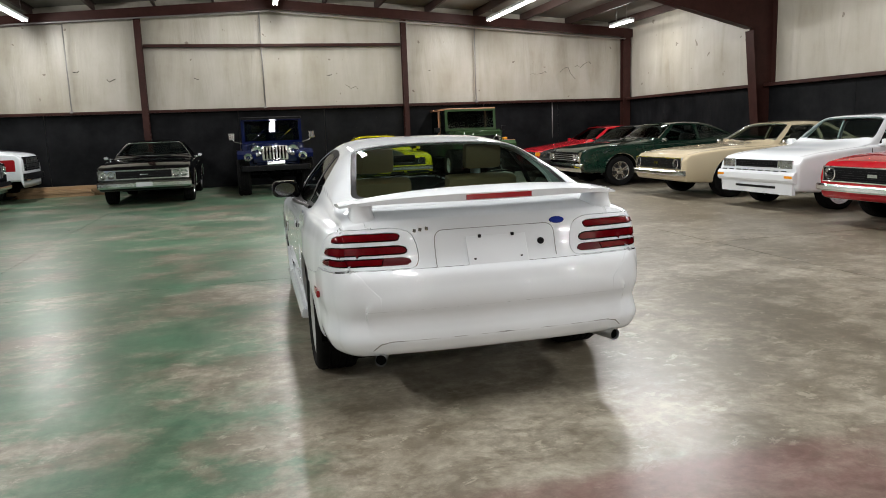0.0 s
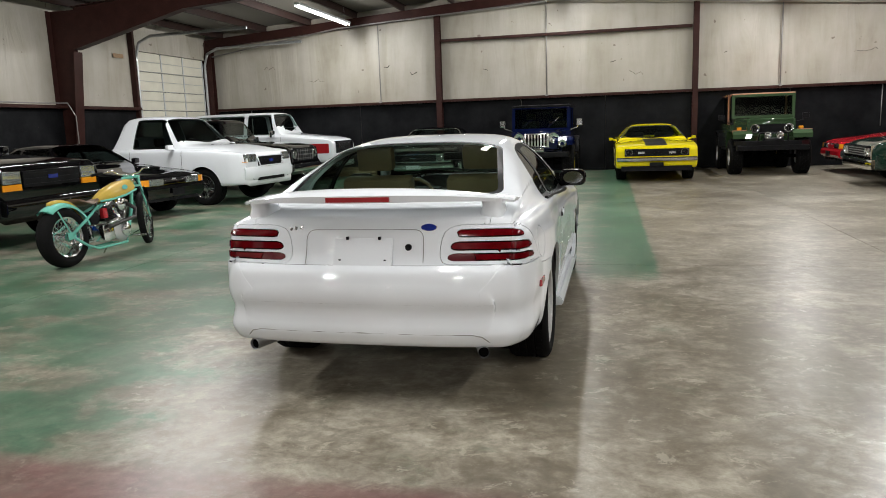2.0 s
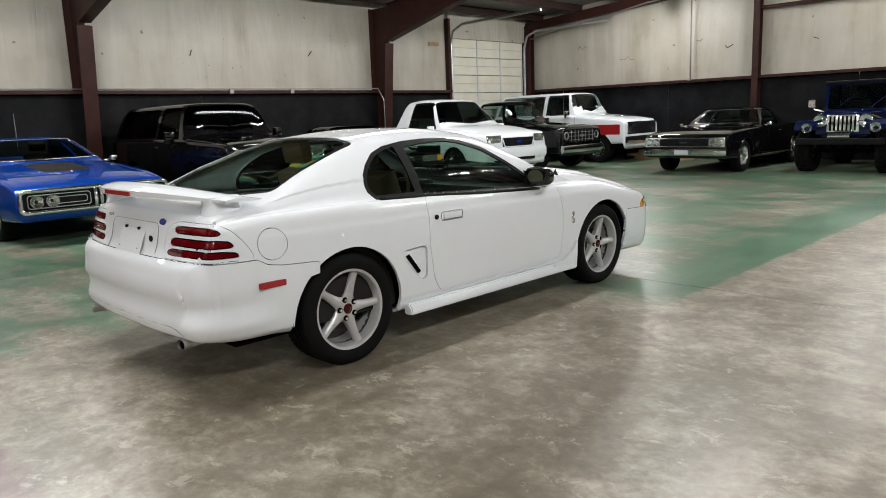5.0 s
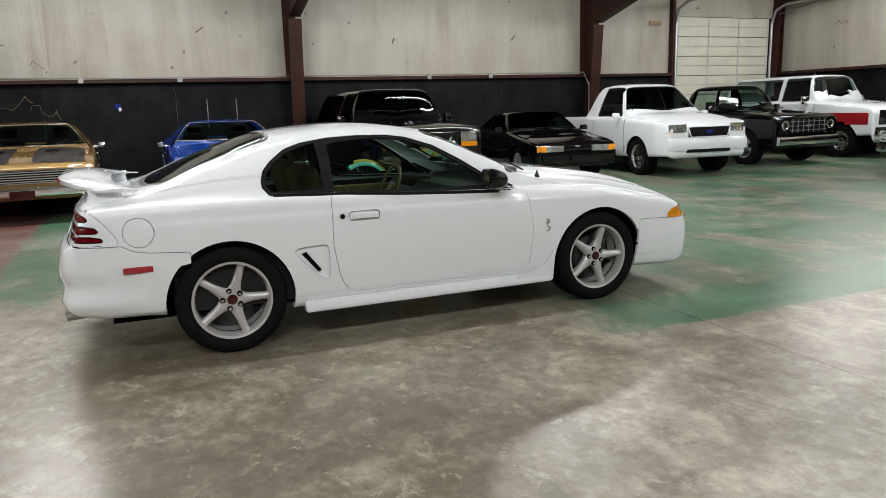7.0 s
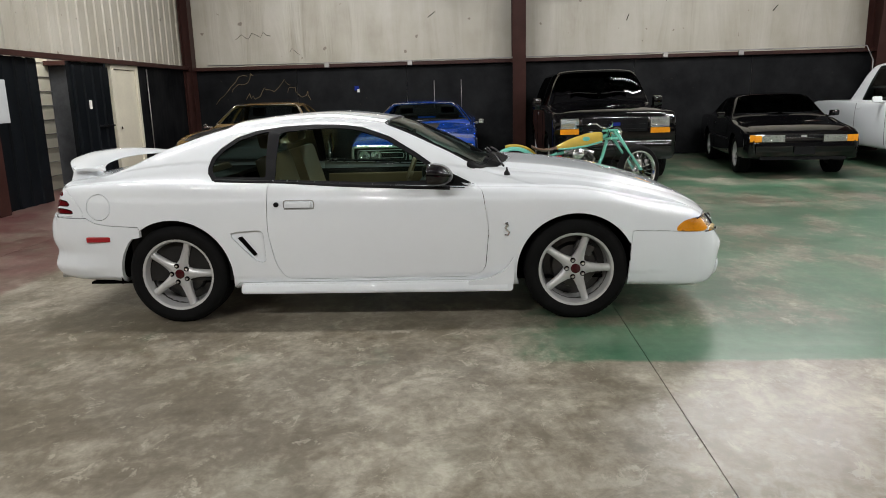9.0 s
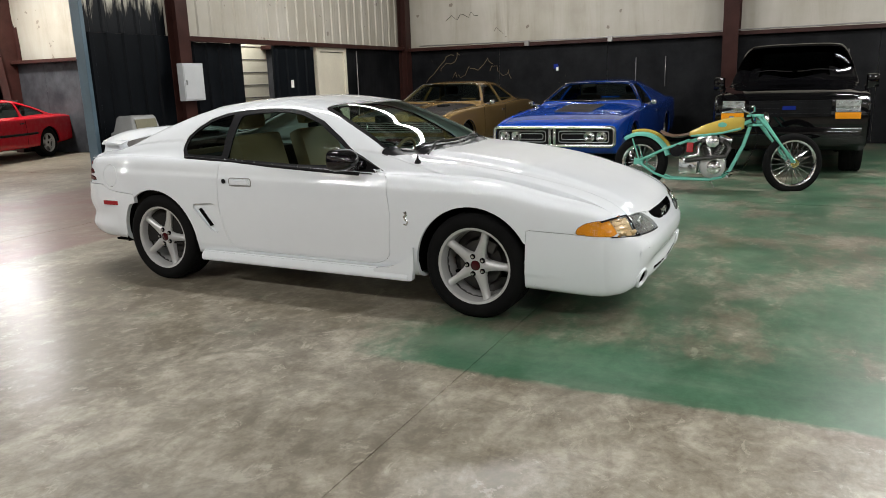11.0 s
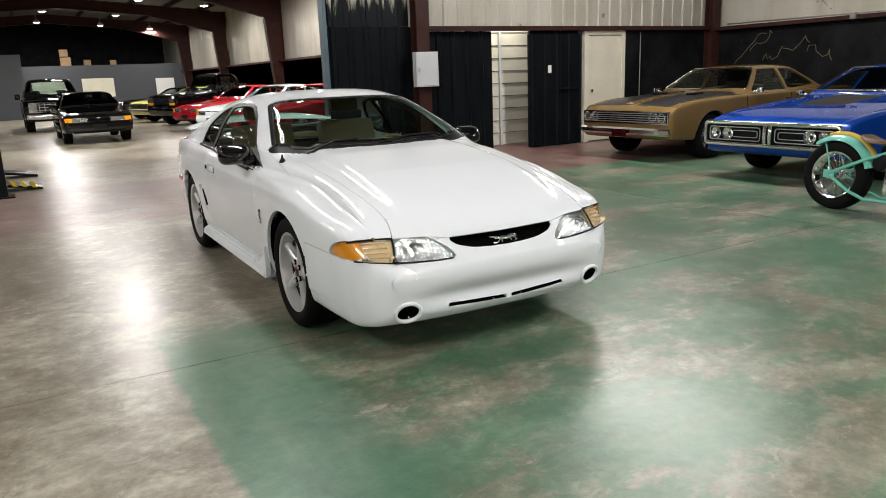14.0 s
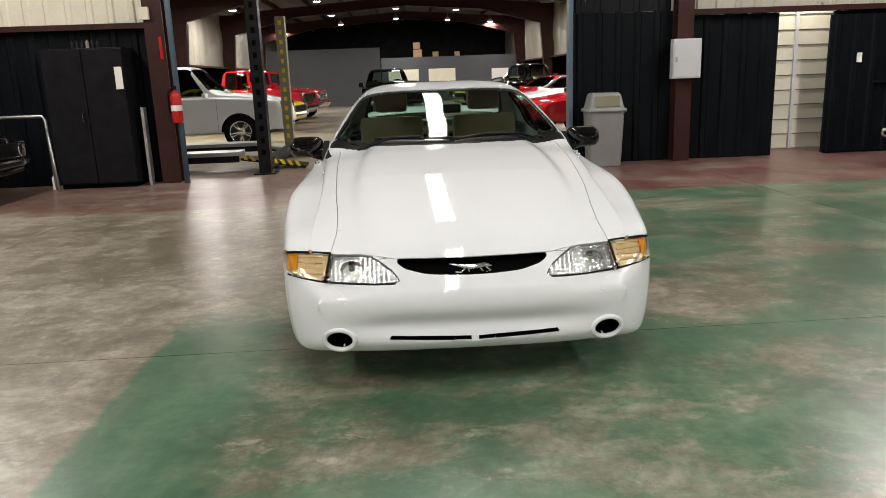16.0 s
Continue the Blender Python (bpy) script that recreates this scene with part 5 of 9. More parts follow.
for cond in (right, left):
    f = lambda c, n, f=cond: f(c, n) & (np.abs(n[:, 0]) > 0.1) & (c[:, 2] > 0.83) & (np.abs(c[:, 0]) > 0.45)
    nm = "right" if cond is right else "left"
    hs.cut("window_surround_" + nm, side, dlo, f)
    k = [hs.names.index("window_surround_" + nm)]
    hs.cut("quarter_window_" + nm, side, quarter, f, onto=k)
    hs.cut("door_window_" + nm, side, pane, f, onto=k)
    hs.cut("door_" + nm, side, door, lambda c, n, f=cond: f(c, n) & (np.abs(n[:, 0]) > 0.2) & (c[:, 2] < 0.97))
    hs.cut("scoop_" + nm, side, scoop, cond)
    hs.cut("rocker_" + nm, side, [(-0.885, 0.265), (0.87, 0.265), (0.9, 0.18), (-0.95, 0.18)], lambda c, n, f=cond: f(c, n) & (np.abs(c[:, 0]) > 0.75))
hs.cut("fuel_door", side, arc(-1.765, 0.775, 0.083, 0, 350, 24), right)
hs.cut("cowl", above, rounded([(-0.745, 0.60), (-0.73, 0.70), (-0.42, 0.855), (0, 0.90), (0.42, 0.855), (0.73, 0.70), (0.745, 0.60), (0.4, 0.7), (0, 0.74), (-0.4, 0.7)], 0.03), lambda c, n: (n[:, 2] > 0.2) & (c[:, 2] < 1.02))
bonnet = rounded([(-0.655, 0.755), (-0.42, 0.868), (0, 0.912), (0.42, 0.868), (0.655, 0.755), (0.640, 1.2), (0.612, 1.65), (0.586, 1.9), (0.582, 2.03), (-0.582, 2.03), (-0.586, 1.9), (-0.612, 1.65), (-0.640, 1.2)], 0.012)
hs.cut("grille", front, [(-0.325, 0.6135), (0, 0.610), (0.325, 0.6135), (0.315, 0.595), (0.285, 0.575), (0.20, 0.554), (0.1, 0.547), (0, 0.545), (-0.1, 0.547), (-0.20, 0.554), (-0.285, 0.575), (-0.315, 0.595)], lambda c, n: c[:, 1] > 2.05)
def tail_view(s):
    """Unrolls a rear corner: sideways distance plus the way forwards."""
    return lambda p: np.stack([p[:, 0] * s + p[:, 1] + 2.13, p[:, 2]], 1)


for s in (1, -1):
    fl = (lambda o: o) if s > 0 else flip
    nm = "right" if s > 0 else "left"
    cond = right if s > 0 else left
    ahead = lambda c, n, f=cond: f(c, n) & (c[:, 1] > 1.6) & (n[:, 1] > 0.30)
    hs.cut("headlight_" + nm, front, fl([(0.312, 0.530), (0.320, 0.545), (0.345, 0.574), (0.40, 0.611), (0.43, 0.624), (0.46, 0.631), (0.606, 0.634), (0.632, 0.530), (0.42, 0.520), (0.33, 0.523)]), ahead, 0.014)
    hs.cut("indicator_" + nm, front, fl([(0.606, 0.634), (0.68, 0.631), (0.78, 0.630), (0.81, 0.625), (0.824, 0.610), (0.828, 0.572), (0.82, 0.555), (0.80, 0.545), (0.73, 0.538), (0.632, 0.530)]), ahead, 0.014)
    hs.cut("wrap_" + nm, side, rounded([(1.905, 0.556), (1.912, 0.588), (1.955, 0.618), (2.02, 0.634), (2.15, 0.637), (2.15, 0.545), (1.95, 0.543)], 0.015), lambda c, n, f=cond: f(c, n) & (np.abs(c[:, 0]) > 0.70) & (c[:, 1] > 1.85), 0.02)
    hs.cut("amber_" + nm, front, fl([(0.752, 0.70), (0.95, 0.70), (0.95, 0.45), (0.774, 0.45)]), ahead, 0.012, onto=[hs.names.index("indicator_" + nm)])
    behind = lambda c, n, f=cond: f(c, n) & (c[:, 1] < -1.8) & (n[:, 2] < 0.75)
    hs.cut("tail_panel_" + nm, tail_view(s), rounded([(0.38, 0.716), (0.40, 0.80), (0.44, 0.880), (0.54, 0.908), (0.88, 0.903), (0.98, 0.87), (1.07, 0.79), (1.12, 0.716)], 0.05), behind)
    for k, (z0, z1, xi, xo) in enumerate(((0.847, 0.885, 0.495, 0.915), (0.783, 0.825, 0.452, 0.995), (0.733, 0.768, 0.422, 1.03))):
        hs.cut("tail_%s_%d" % (nm, k), tail_view(s), rounded([(xi, z0 + 0.012), (xi + 0.015, z1 - 0.008), (xi + 0.05, z1), (xo - 0.11, z1), (xo - 0.03, z1 - 0.009), (xo, z0 + 0.010), (xo - 0.02, z0), (xi + 0.02, z0)], 0.010),
               behind, onto=[hs.names.index("tail_panel_" + nm)])
    hs.cut("reverse_" + nm, tail_view(s), [(0.2, 0.9), (0.575, 0.9), (0.575, 0.6), (0.2, 0.6)], behind, onto=[hs.names.index("tail_%s_2" % nm)])
    hs.cut("fog_" + nm, front, fl([(0.582 + 0.060 * math.cos(a), 0.272 + 0.043 * math.sin(a)) for a in np.linspace(0, 2 * math.pi, 24, endpoint=False)]), lambda c, n: c[:, 1] > 2.0)
    hs.cut("slot_" + nm, front, fl([(0.018, 0.253), (0.37, 0.270), (0.358, 0.288), (0.018, 0.274)]), lambda c, n: c[:, 1] > 2.0)
hs.cut("bonnet", above, bonnet, lambda c, n: (n[:, 2] > 0.15) & (c[:, 2] > 0.55))
hs.cut("bonnet", front, [(-0.606, 0.634), (-0.46, 0.631), (-0.40, 0.625), (-0.335, 0.614), (0, 0.610), (0.335, 0.614), (0.40, 0.625), (0.46, 0.631), (0.606, 0.634), (0.584, 0.70), (0.582, 0.9), (-0.582, 0.9), (-0.584, 0.70)], lambda c, n: c[:, 1] > 1.98, 0.012)
hs.cut("boot_lid", front, [(-0.53, 0.708), (-0.55, 0.86), (-0.615, 0.89), (-0.625, 0.98), (0.625, 0.98), (0.615, 0.89), (0.55, 0.86), (0.53, 0.708)], lambda c, n: c[:, 1] < -1.98, 0.006)
hs.cut("boot_lid", above, [(-0.655, -1.77), (-0.3, -1.795), (0.3, -1.795), (0.655, -1.77), (0.62, -2.3), (-0.62, -2.3)], lambda c, n: (c[:, 1] < -1.7) & (c[:, 2] > 0.912))
hs.cut("front_bumper", side, [(1.63, 0.572), (1.855, 0.560), (2.0, 0.548), (2.10, 0.545), (2.19, 0.616), (3.0, 0.616), (3.0, 0.1), (1.60, 0.1)], lambda c, n: c[:, 1] > 1.5)
hs.cut("rear_bumper", side, [(-1.50, 0.645), (-1.72, 0.658), (-1.80, 0.672), (-1.86, 0.706), (-2.1, 0.708), (-3.0, 0.708), (-3.0, 0.1), (-1.50, 0.1)], lambda c, n: c[:, 1] < -1.5)

hang("body", hs.piece("body", 0, 0.02, 0.0018), M["white"], hero)
for nm, nice in (("door_right", "door"), ("door_left", "door"), ("rocker_right", "side_skirt"), ("rocker_left", "side_skirt"), ("fuel_door", "fuel_door"), ("bonnet", "bonnet"), ("boot_lid", "boot_lid"), ("front_bumper", "front_bumper")):
    hang(nice, hs.piece(nm, 0, 0.02, 0.0018), M["white"], hero)
rear_bumper = hang("rear_bumper", hs.piece("rear_bumper", lambda V: -0.010 * np.clip((-V[:, 1] - 1.75) / 0.2, 0, 1), 0.03, 0.002), M["white"], hero)


def seam(shell, name, wide, lift):
    """A dark ribbon laid along the upper rim of a panel, for the shadow in the gap."""
    k = shell.names.index(name)
    arch_ = shell.names.index("arch")
    owner = defaultdict(list)
    for i, f in enumerate(shell.F):
        for j in range(4):
            owner[tuple(sorted((int(f[j]), int(f[(j + 1) % 4]))))].append(i)
    bm = bmesh.new()
    for (p, q), fs in owner.items():
        r = [shell.region[i] for i in fs]
        if p != q and len(r) == 2 and (r[0] == k) != (r[1] == k) and arch_ not in r:
            A, B, na, nb = (Vector(v) for v in (shell.V[p], shell.V[q], shell.vn[p], shell.vn[q]))
            if (B - A).length < 1e-6 or A.y > -2.02 or abs(A.x) > 0.79:
                continue
            t = (B - A).normalized()
            sa, sb = t.cross(na).normalized() * wide, t.cross(nb).normalized() * wide
            bm.faces.new([bm.verts.new(v) for v in (A - sa + na * lift, B - sb + nb * lift, B + sb + nb * lift, A + sa + na * lift)])
    return bm


part("gap", seam(hs, "rear_bumper", 0.0050, 0.0025), M["well"], rear_bumper, "black ribbon for the shadow gap over the bumper")
for nm in ("right", "left"):
    hang("tail_panel", hs.piece("tail_panel_" + nm, 0, 0.02, 0.0018), M["white"], hero)
for nm in ("scoop_right", "scoop_left"):
    hang("side_scoop", hs.piece(nm, 0.016, -0.014), M["white"], hero)
for nm in ("right", "left"):
    hang("window_surround", hs.piece("window_surround_" + nm, 0.002, 0.01), M["plastic"], hero, "black window trim")
    hang("quarter_window", hs.piece("quarter_window_" + nm, 0.005, 0.0), M["privacy"], hero, "tinted glass")
    hang("door_window", hs.piece("door_window_" + nm, 0.005, 0.0), M["green_tint"], hero, "clear door glass")
hang("cowl", hs.piece("cowl", 0.008, 0.0), M["plastic"], hero, "black plastic cowl")
for nm, mt, lb in (("windscreen", "green_tint", "clear windscreen"), ("rear_window", "green_tint", "clear rear window")):
    hang(nm, hs.piece(nm, 0.005, 0.0), M[mt], hero, lb)
for nm in ("screen_border", "rear_border"):
    hang("glass_border", hs.piece(nm, 0.004, 0.0), M["blackpaint"], hero, "black printed glass border")
hang("grille", hs.piece("grille", 0.05, -0.045), M["well"], hero, "black grille opening")
for nm in ("right", "left"):
    hang("fog_light_opening", hs.piece("fog_" + nm, 0.07, -0.065), M["well"], hero, "dark round opening")
    hang("lower_grille", hs.piece("slot_" + nm, 0.05, -0.045), M["well"], hero, "dark lower slot")
    for k in range(3):
        tl = hang("tail_light", hs.piece("tail_%s_%d" % (nm, k), 0.006, 0.0, 0.0), M["well"], hero, "dark red tail light bar")
        hang("lens", hs.piece("tail_%s_%d" % (nm, k), -0.003, 0.008, 0.0055), M["redlens"], tl)
    rv = hang("reverse_light", hs.piece("reverse_" + nm, 0.006, 0.0, 0.0), M["well"], hero, "pinkish reversing light")
    hang("lens", hs.piece("reverse_" + nm, -0.002, 0.006, 0.0), M["pinklens"], rv)
    for kind, lb in (("headlight", "clear headlight with chrome bowl"), ("indicator", "clear corner light"), ("amber", "amber indicator"), ("wrap", "amber indicator round the corner")):
        lamp = hang("headlight" if kind == "headlight" else "indicator", hs.piece(kind + "_" + nm, 0.018, 0.0), M[{"amber": "amber", "wrap": "amber", "indicator": "paleamber"}.get(kind, "well")], hero, lb)
        hang("reflector", hs.piece(kind + "_" + nm, 0.013 if kind != "amber" else 0.010, 0.0, 0.004), M[{"amber": "amber", "wrap": "amber", "indicator": "paleamber"}.get(kind, "bowl")], lamp)
        hang("lens", hs.piece(kind + "_" + nm, 0.001, 0.0, 0.003), M["lens"], lamp)
    s = 1 if nm == "right" else -1
    for k in range(4):
        z = 0.557 + 0.021 * k
        bm = bmesh.new()
        tube(bm, [(s * x, hs.face_y(s * x, z) - 0.013, z) for x in np.linspace(0.640, 0.750, 6)], 0.006, 6)
        part("flute", bm, M["paleamber"], lamp)
    # black seals along the lamp's edges
    for name, o, r in (("divider", [(0.608, 0.636), (0.614, 0.60), (0.622, 0.565), (0.633, 0.529)], 0.0055), ("top_seal", [(0.606, 0.637), (0.66, 0.637), (0.72, 0.637), (0.775, 0.636), (0.808, 0.628)], 0.0050),
                       ("lower_seal", [(0.33, 0.522), (0.42, 0.519), (0.53, 0.524), (0.633, 0.529), (0.73, 0.537), (0.80, 0.544)], 0.0042)):
        bm = bmesh.new()
        o = [(p[0] + (q[0] - p[0]) * k / 5, p[1] + (q[1] - p[1]) * k / 5) for p, q in zip(o, o[1:]) for k in range(5)] + [o[-1]]
        ys = np.array([hs.face_y(s * a, b) for a, b in o])
        at = np.linspace(0, 1, len(o))
        curve_ = np.polyval(np.polyfit(at, ys, 3), at)
        near_ = np.abs(ys - curve_) <= np.quantile(np.abs(ys - curve_), 0.8)
        ys = np.polyval(np.polyfit(at[near_], ys[near_], 3), at)
        tube(bm, [(s * a, y + 0.001, b) for (a, b), y in zip(o, ys)], r, 6)
        part(name, bm, M["plastic"], lamp, smooth=60)
    # silvered bowl and bulb shield inside
    yb_ = hs.face_y(s * 0.50, 0.58)
    part("bowl", lathed([(0.040, 0.0), (0.036, -0.012), (0.022, -0.022), (0.0, -0.026)], 20, pose(s * 0.515, yb_ - 0.004, 0.578, -90) @ Matrix.Diagonal((1.25, 0.9, 1, 1))), M["chrome"], lamp, smooth=60)
    part("bulb_shield", lathed([(0.012, 0.0), (0.012, 0.012), (0.0, 0.014)], 14, pose(s * 0.515, yb_ - 0.020, 0.578, -90)), M["chrome"], lamp, smooth=40)
    # rim round each fog opening
    bm = bmesh.new()
    ring = [(s * 0.582 + 0.066 * math.cos(a), 0.272 + 0.049 * math.sin(a)) for a in np.linspace(0, 2 * math.pi, 24, endpoint=False)]
    ys = np.array([hs.face_y(a, max(b, 0.232)) for a, b in ring])
    for _ in range(4):
        ys = (np.roll(ys, 1) + ys + np.roll(ys, -1)) / 3
    tube(bm, [(a, y + 0.002, b) for (a, b), y in zip(ring, ys)], 0.011, 8, True)
    part("fog_rim", bm, M["white"], hero, smooth=60)
part("slot_post", boxes((-0.016, 0.016, hs.face_y(0, 0.264) - 0.030, hs.face_y(0, 0.264) + 0.003, 0.250, 0.278), bevel=0.003), M["white"], hero)
wells(hero, HERO)
part("floor_pan", boxes((-0.72, 0.72, -1.95, 1.95, 0.235, 0.25)), M["well"], hero)
for sx in (-1, 1):
    for sy in (-1, 1):
        put_wheel(hero, sx * 0.748, sy * 1.2865, 0.325, 0.232, 0.245, "star", (M["alloy"], M["disc"], M["capred"]), 0, 72, True, 0.322)
    # tail pipe
    bm = bmesh.new()
    tube(bm, [(sx * 0.50, -1.75, 0.27), (sx * 0.545, -1.95, 0.28), (sx * 0.615, -2.20, 0.288)], [0.024, 0.026, 0.029], 14, caps=False)
    pp = part("tail_pipe", bm, M["galv"], hero, "dull steel tail pipe", 50)
    part("bore", tubed([(sx * 0.612, -2.185, 0.2875), (sx * 0.595, -2.12, 0.285)], 0.0245, 14), M["well"], pp)
    # mirrors on black stalks
    bm = bmesh.new()
    rows = []
    T = pose(sx * 0.905, 0.43, 0.947, 0, 0, sx * -8)
    for y, hw, hh, dz in ((-0.055, 0.094, 0.056, 0.0), (-0.050, 0.104, 0.064, 0.0), (-0.02, 0.108, 0.067, 0.0), (0.025, 0.100, 0.060, -0.003), (0.060, 0.080, 0.046, -0.008), (0.085, 0.048, 0.026, -0.014), (0.094, 0.015, 0.010, -0.018)):
        rows.append([bm.verts.new(T @ Vector((a, y, b + dz))) for a, b in rounded([(-hw, -hh), (hw, -hh), (hw, hh), (-hw, hh)], min(hw, hh) * 0.9, 4)])
    for p, q in zip(rows, rows[1:]):
        for k in range(len(p)):
            bm.faces.new((p[k], p[(k + 1) % len(p)], q[(k + 1) % len(p)], q[k]))
    bm.faces.new(rows[0]), bm.faces.new(rows[-1])
    bmesh.ops.recalc_face_normals(bm, faces=bm.faces)
    tube(bm, [(sx * 0.76, 0.50, 0.905), (sx * 0.84, 0.47, 0.905), (sx * 0.90, 0.44, 0.915)], [0.040, 0.032, 0.028], 8)
    mr = part("wing_mirror", bm, M["black"], hero, "black wing mirror", 50)
    part("mirror_glass", lathed([(0, 0.0), (0.05, 0.0)], 16, pose(sx * 0.905, 0.372, 0.947, 90, 0, sx * -8) @ Matrix.Diagonal((1.6, 1, 1, 1))), M["chrome"], mr)
    bm = bmesh.new()
    prism(bm, [(0.50, 0.885), (0.655, 0.868), (0.42, 0.985)], sx * 0.755, sx * 0.79, "x")
    part("mirror_sail", bm, M["plastic"], hero)
    x = hs.side_x(-0.46, 0.765)
    part("door_handle", boxes((sx * x - 0.012, sx * x + 0.012, -0.535, -0.375, 0.752, 0.792), bevel=0.011), M["white"], hero, smooth=50)
    o = rounded([(-0.552, 0.744), (-0.358, 0.744), (-0.358, 0.800), (-0.552, 0.800)], 0.022, 4)
    part("handle_outline", tubed([(sx * (x - 0.001), a, b) for a, b in o], 0.003, 5, True), M["conduit"], hero)
    part("handle_recess", boxes((sx * (x - 0.012) - 0.012, sx * (x - 0.012) + 0.0135, -0.55, -0.36, 0.742, 0.752), bevel=0.003), M["greyplastic"], hero)
    part("door_lock", lathed([(0.016, 0), (0.016, 0.006), (0.010, 0.009), (0, 0.009)], 14, pose(sx * hs.side_x(-0.6, 0.77), -0.598, 0.775, 0, sx * 90)), M["blackpaint"], hero)
    x = hs.side_x(-1.79, 0.565)
    part("side_marker", boxes((sx * x - 0.01, sx * x + 0.008, -1.865, -1.705, 0.548, 0.583), bevel=0.007), M["redreflex"], hero, "red side marker")
    # coiled snake badge on the wing, as a plain curl
    x = hs.side_x(0.852, 0.60)
    bm = bmesh.new()
    tube(bm, [(sx * (hs.side_x(a, b) + 0.003), a, b) for a, b in ((0.838, 0.560), (0.858, 0.556), (0.866, 0.575), (0.850, 0.590), (0.842, 0.606), (0.858, 0.618), (0.852, 0.634), (0.838, 0.63))], [0.005, 0.007, 0.008, 0.008, 0.008, 0.010, 0.011, 0.004], 6)
    part("wing_badge", bm, M["chrome"], hero, "small chrome badge", 50)
    # black moulding along the foot of the side windows
    bm = bmesh.new()
    sill = pch((-1.02, 0.925), (-0.6, 0.905), (0.0, 0.873), (0.60, 0.846))
    pts = []
    for y in np.linspace(-1.0, 0.50, 40):
        z = float(sill(y)) + 0.001
        near = np.argsort((hs.fc[:, 1] - y)**2 + (hs.fc[:, 2] - z)**2 + np.where(hs.fc[:, 0] * sx > 0.5, 0, 9))[:4]
        pts.append((sx * (np.abs(hs.fc[near, 0]).mean() + 0.001), y, z))
    for _ in range(3):
        pts = [pts[0]] + [tuple((np.array(a) + b + c) / 3) for a, b, c in zip(pts, pts[1:], pts[2:])] + [pts[-1]]
    tube(bm, pts, 0.0125, 8)
    part("belt_moulding", bm, M["blackpaint"], hero, "black window moulding", 60)
    # the skirt sweeps up behind the front wheel
    bm = bmesh.new()
    prism(bm, rounded([(0.60, 0.262), (0.62, 0.20), (0.885, 0.20), (0.897, 0.32), (0.898, 0.425), (0.84, 0.335), (0.74, 0.285)], 0.02, 3), 0.868, 0.899, "x")
    if sx < 0:
        bmesh.ops.scale(bm, vec=(-1, 1, 1), verts=bm.verts)
        bmesh.ops.reverse_faces(bm, faces=bm.faces)
    part("skirt_end", bm, M["white"], hero, smooth=40)
    # dark gill inside the scoop
    bm = bmesh.new()
    xx = hs.side_x(-0.79, 0.52) - 0.022
    prism(bm, [(-0.865, 0.565), (-0.835, 0.575), (-0.745, 0.455), (-0.765, 0.445)], sx * xx, sx * (xx + 0.012), "x")
    part("gill", bm, M["well"], hero)
    # skirt flare
    bm = bmesh.new()
    prism(bm, [(0.875, 0.195), (0.905, 0.20), (0.905, 0.235), (0.875, 0.265), (0.83, 0.265), (0.83, 0.195)], -0.86, 0.86, "y")
    if sx < 0:
        bmesh.ops.scale(bm, vec=(-1, 1, 1), verts=bm.verts)
        bmesh.ops.reverse_faces(bm, faces=bm.faces)
    bmesh.ops.bevel(bm, geom=list(bm.edges), offset=0.008, segments=2, affect="EDGES")
    part("skirt_blade", bm, M["white"], hero, smooth=50)
# rear wing: a blade that droops into two feet, with the stop lamp in its lip
bm = bmesh.new()
xs = np.linspace(-0.745, 0.745, 49)
rows = []
for x in xs:
    a = abs(x) / 0.745
    y0, y1 = -2.200 + 0.25 * a**2.6, -1.90 + 0.16 * a**3       # the ends sweep forwards to a point
    zt, zl = 1.064 - 0.052 * a**3, 1.046 - 0.040 * a**2
    th = 0.034 * (1 - 0.75 * a**2) + 0.002
    up = 0.024 * (1 - a**2) + 0.008
    at = lambda f: y0 + (y1 - y0) * f
    rows.append([bm.verts.new(p) for p in ((x, y0, zt), (x, y0 + 0.004, zt - th), (x, at(0.25), zt - th * 0.85), (x, at(0.6), zl - 0.006 - th * 0.2), (x, y1 - 0.004, zl - 0.006),
                                           (x, y1, zl), (x, at(0.85), zl + up * 0.55), (x, at(0.6), (zt + zl) / 2 + up), (x, at(0.3), zt + up * 0.95), (x, at(0.1), zt + up * 0.45))])
for p, q in zip(rows, rows[1:]):
    for k in range(10):
        bm.faces.new((p[k], p[(k + 1) % 10], q[(k + 1) % 10], q[k]))
bm.faces.new(rows[0][::-1]), bm.faces.new(rows[-1])
bmesh.ops.recalc_face_normals(bm, faces=bm.faces)
wing = part("rear_wing", bm, M["white"], hero, "white rear wing", 40)
for sx in (-1, 1):
    bm = bmesh.new()
    rows = []
    for z, x0, x1, y0, y1 in ((0.90, 0.555, 0.70, -2.04, -1.80), (0.955, 0.575, 0.695, -2.02, -1.82), (0.99, 0.585, 0.69, -2.01, -1.83), (1.028, 0.575, 0.695, -2.02, -1.82)):
        o = rounded([(sx * x0, y0), (sx * x1, y0), (sx * x1, y1), (sx * x0, y1)], 0.05, 3)
        rows.append([bm.verts.new((a, b, z)) for a, b in o])
    for p, q in zip(rows, rows[1:]):
        for k in range(len(p)):
            bm.faces.new((p[k], p[(k + 1) % len(p)], q[(k + 1) % len(p)], q[k]))
    bmesh.ops.recalc_face_normals(bm, faces=bm.faces)
    part("wing_foot", bm, M["white"], wing, smooth=60)
bm = bmesh.new()
xs = np.linspace(-0.165, 0.165, 9)
for x0, x1 in zip(xs, xs[1:]):
    box(bm, x0, x1, -2.203, -2.17, 1.034, 1.058)
part("stop_lamp", bm, M["redreflex"], wing, "red high stop lamp")
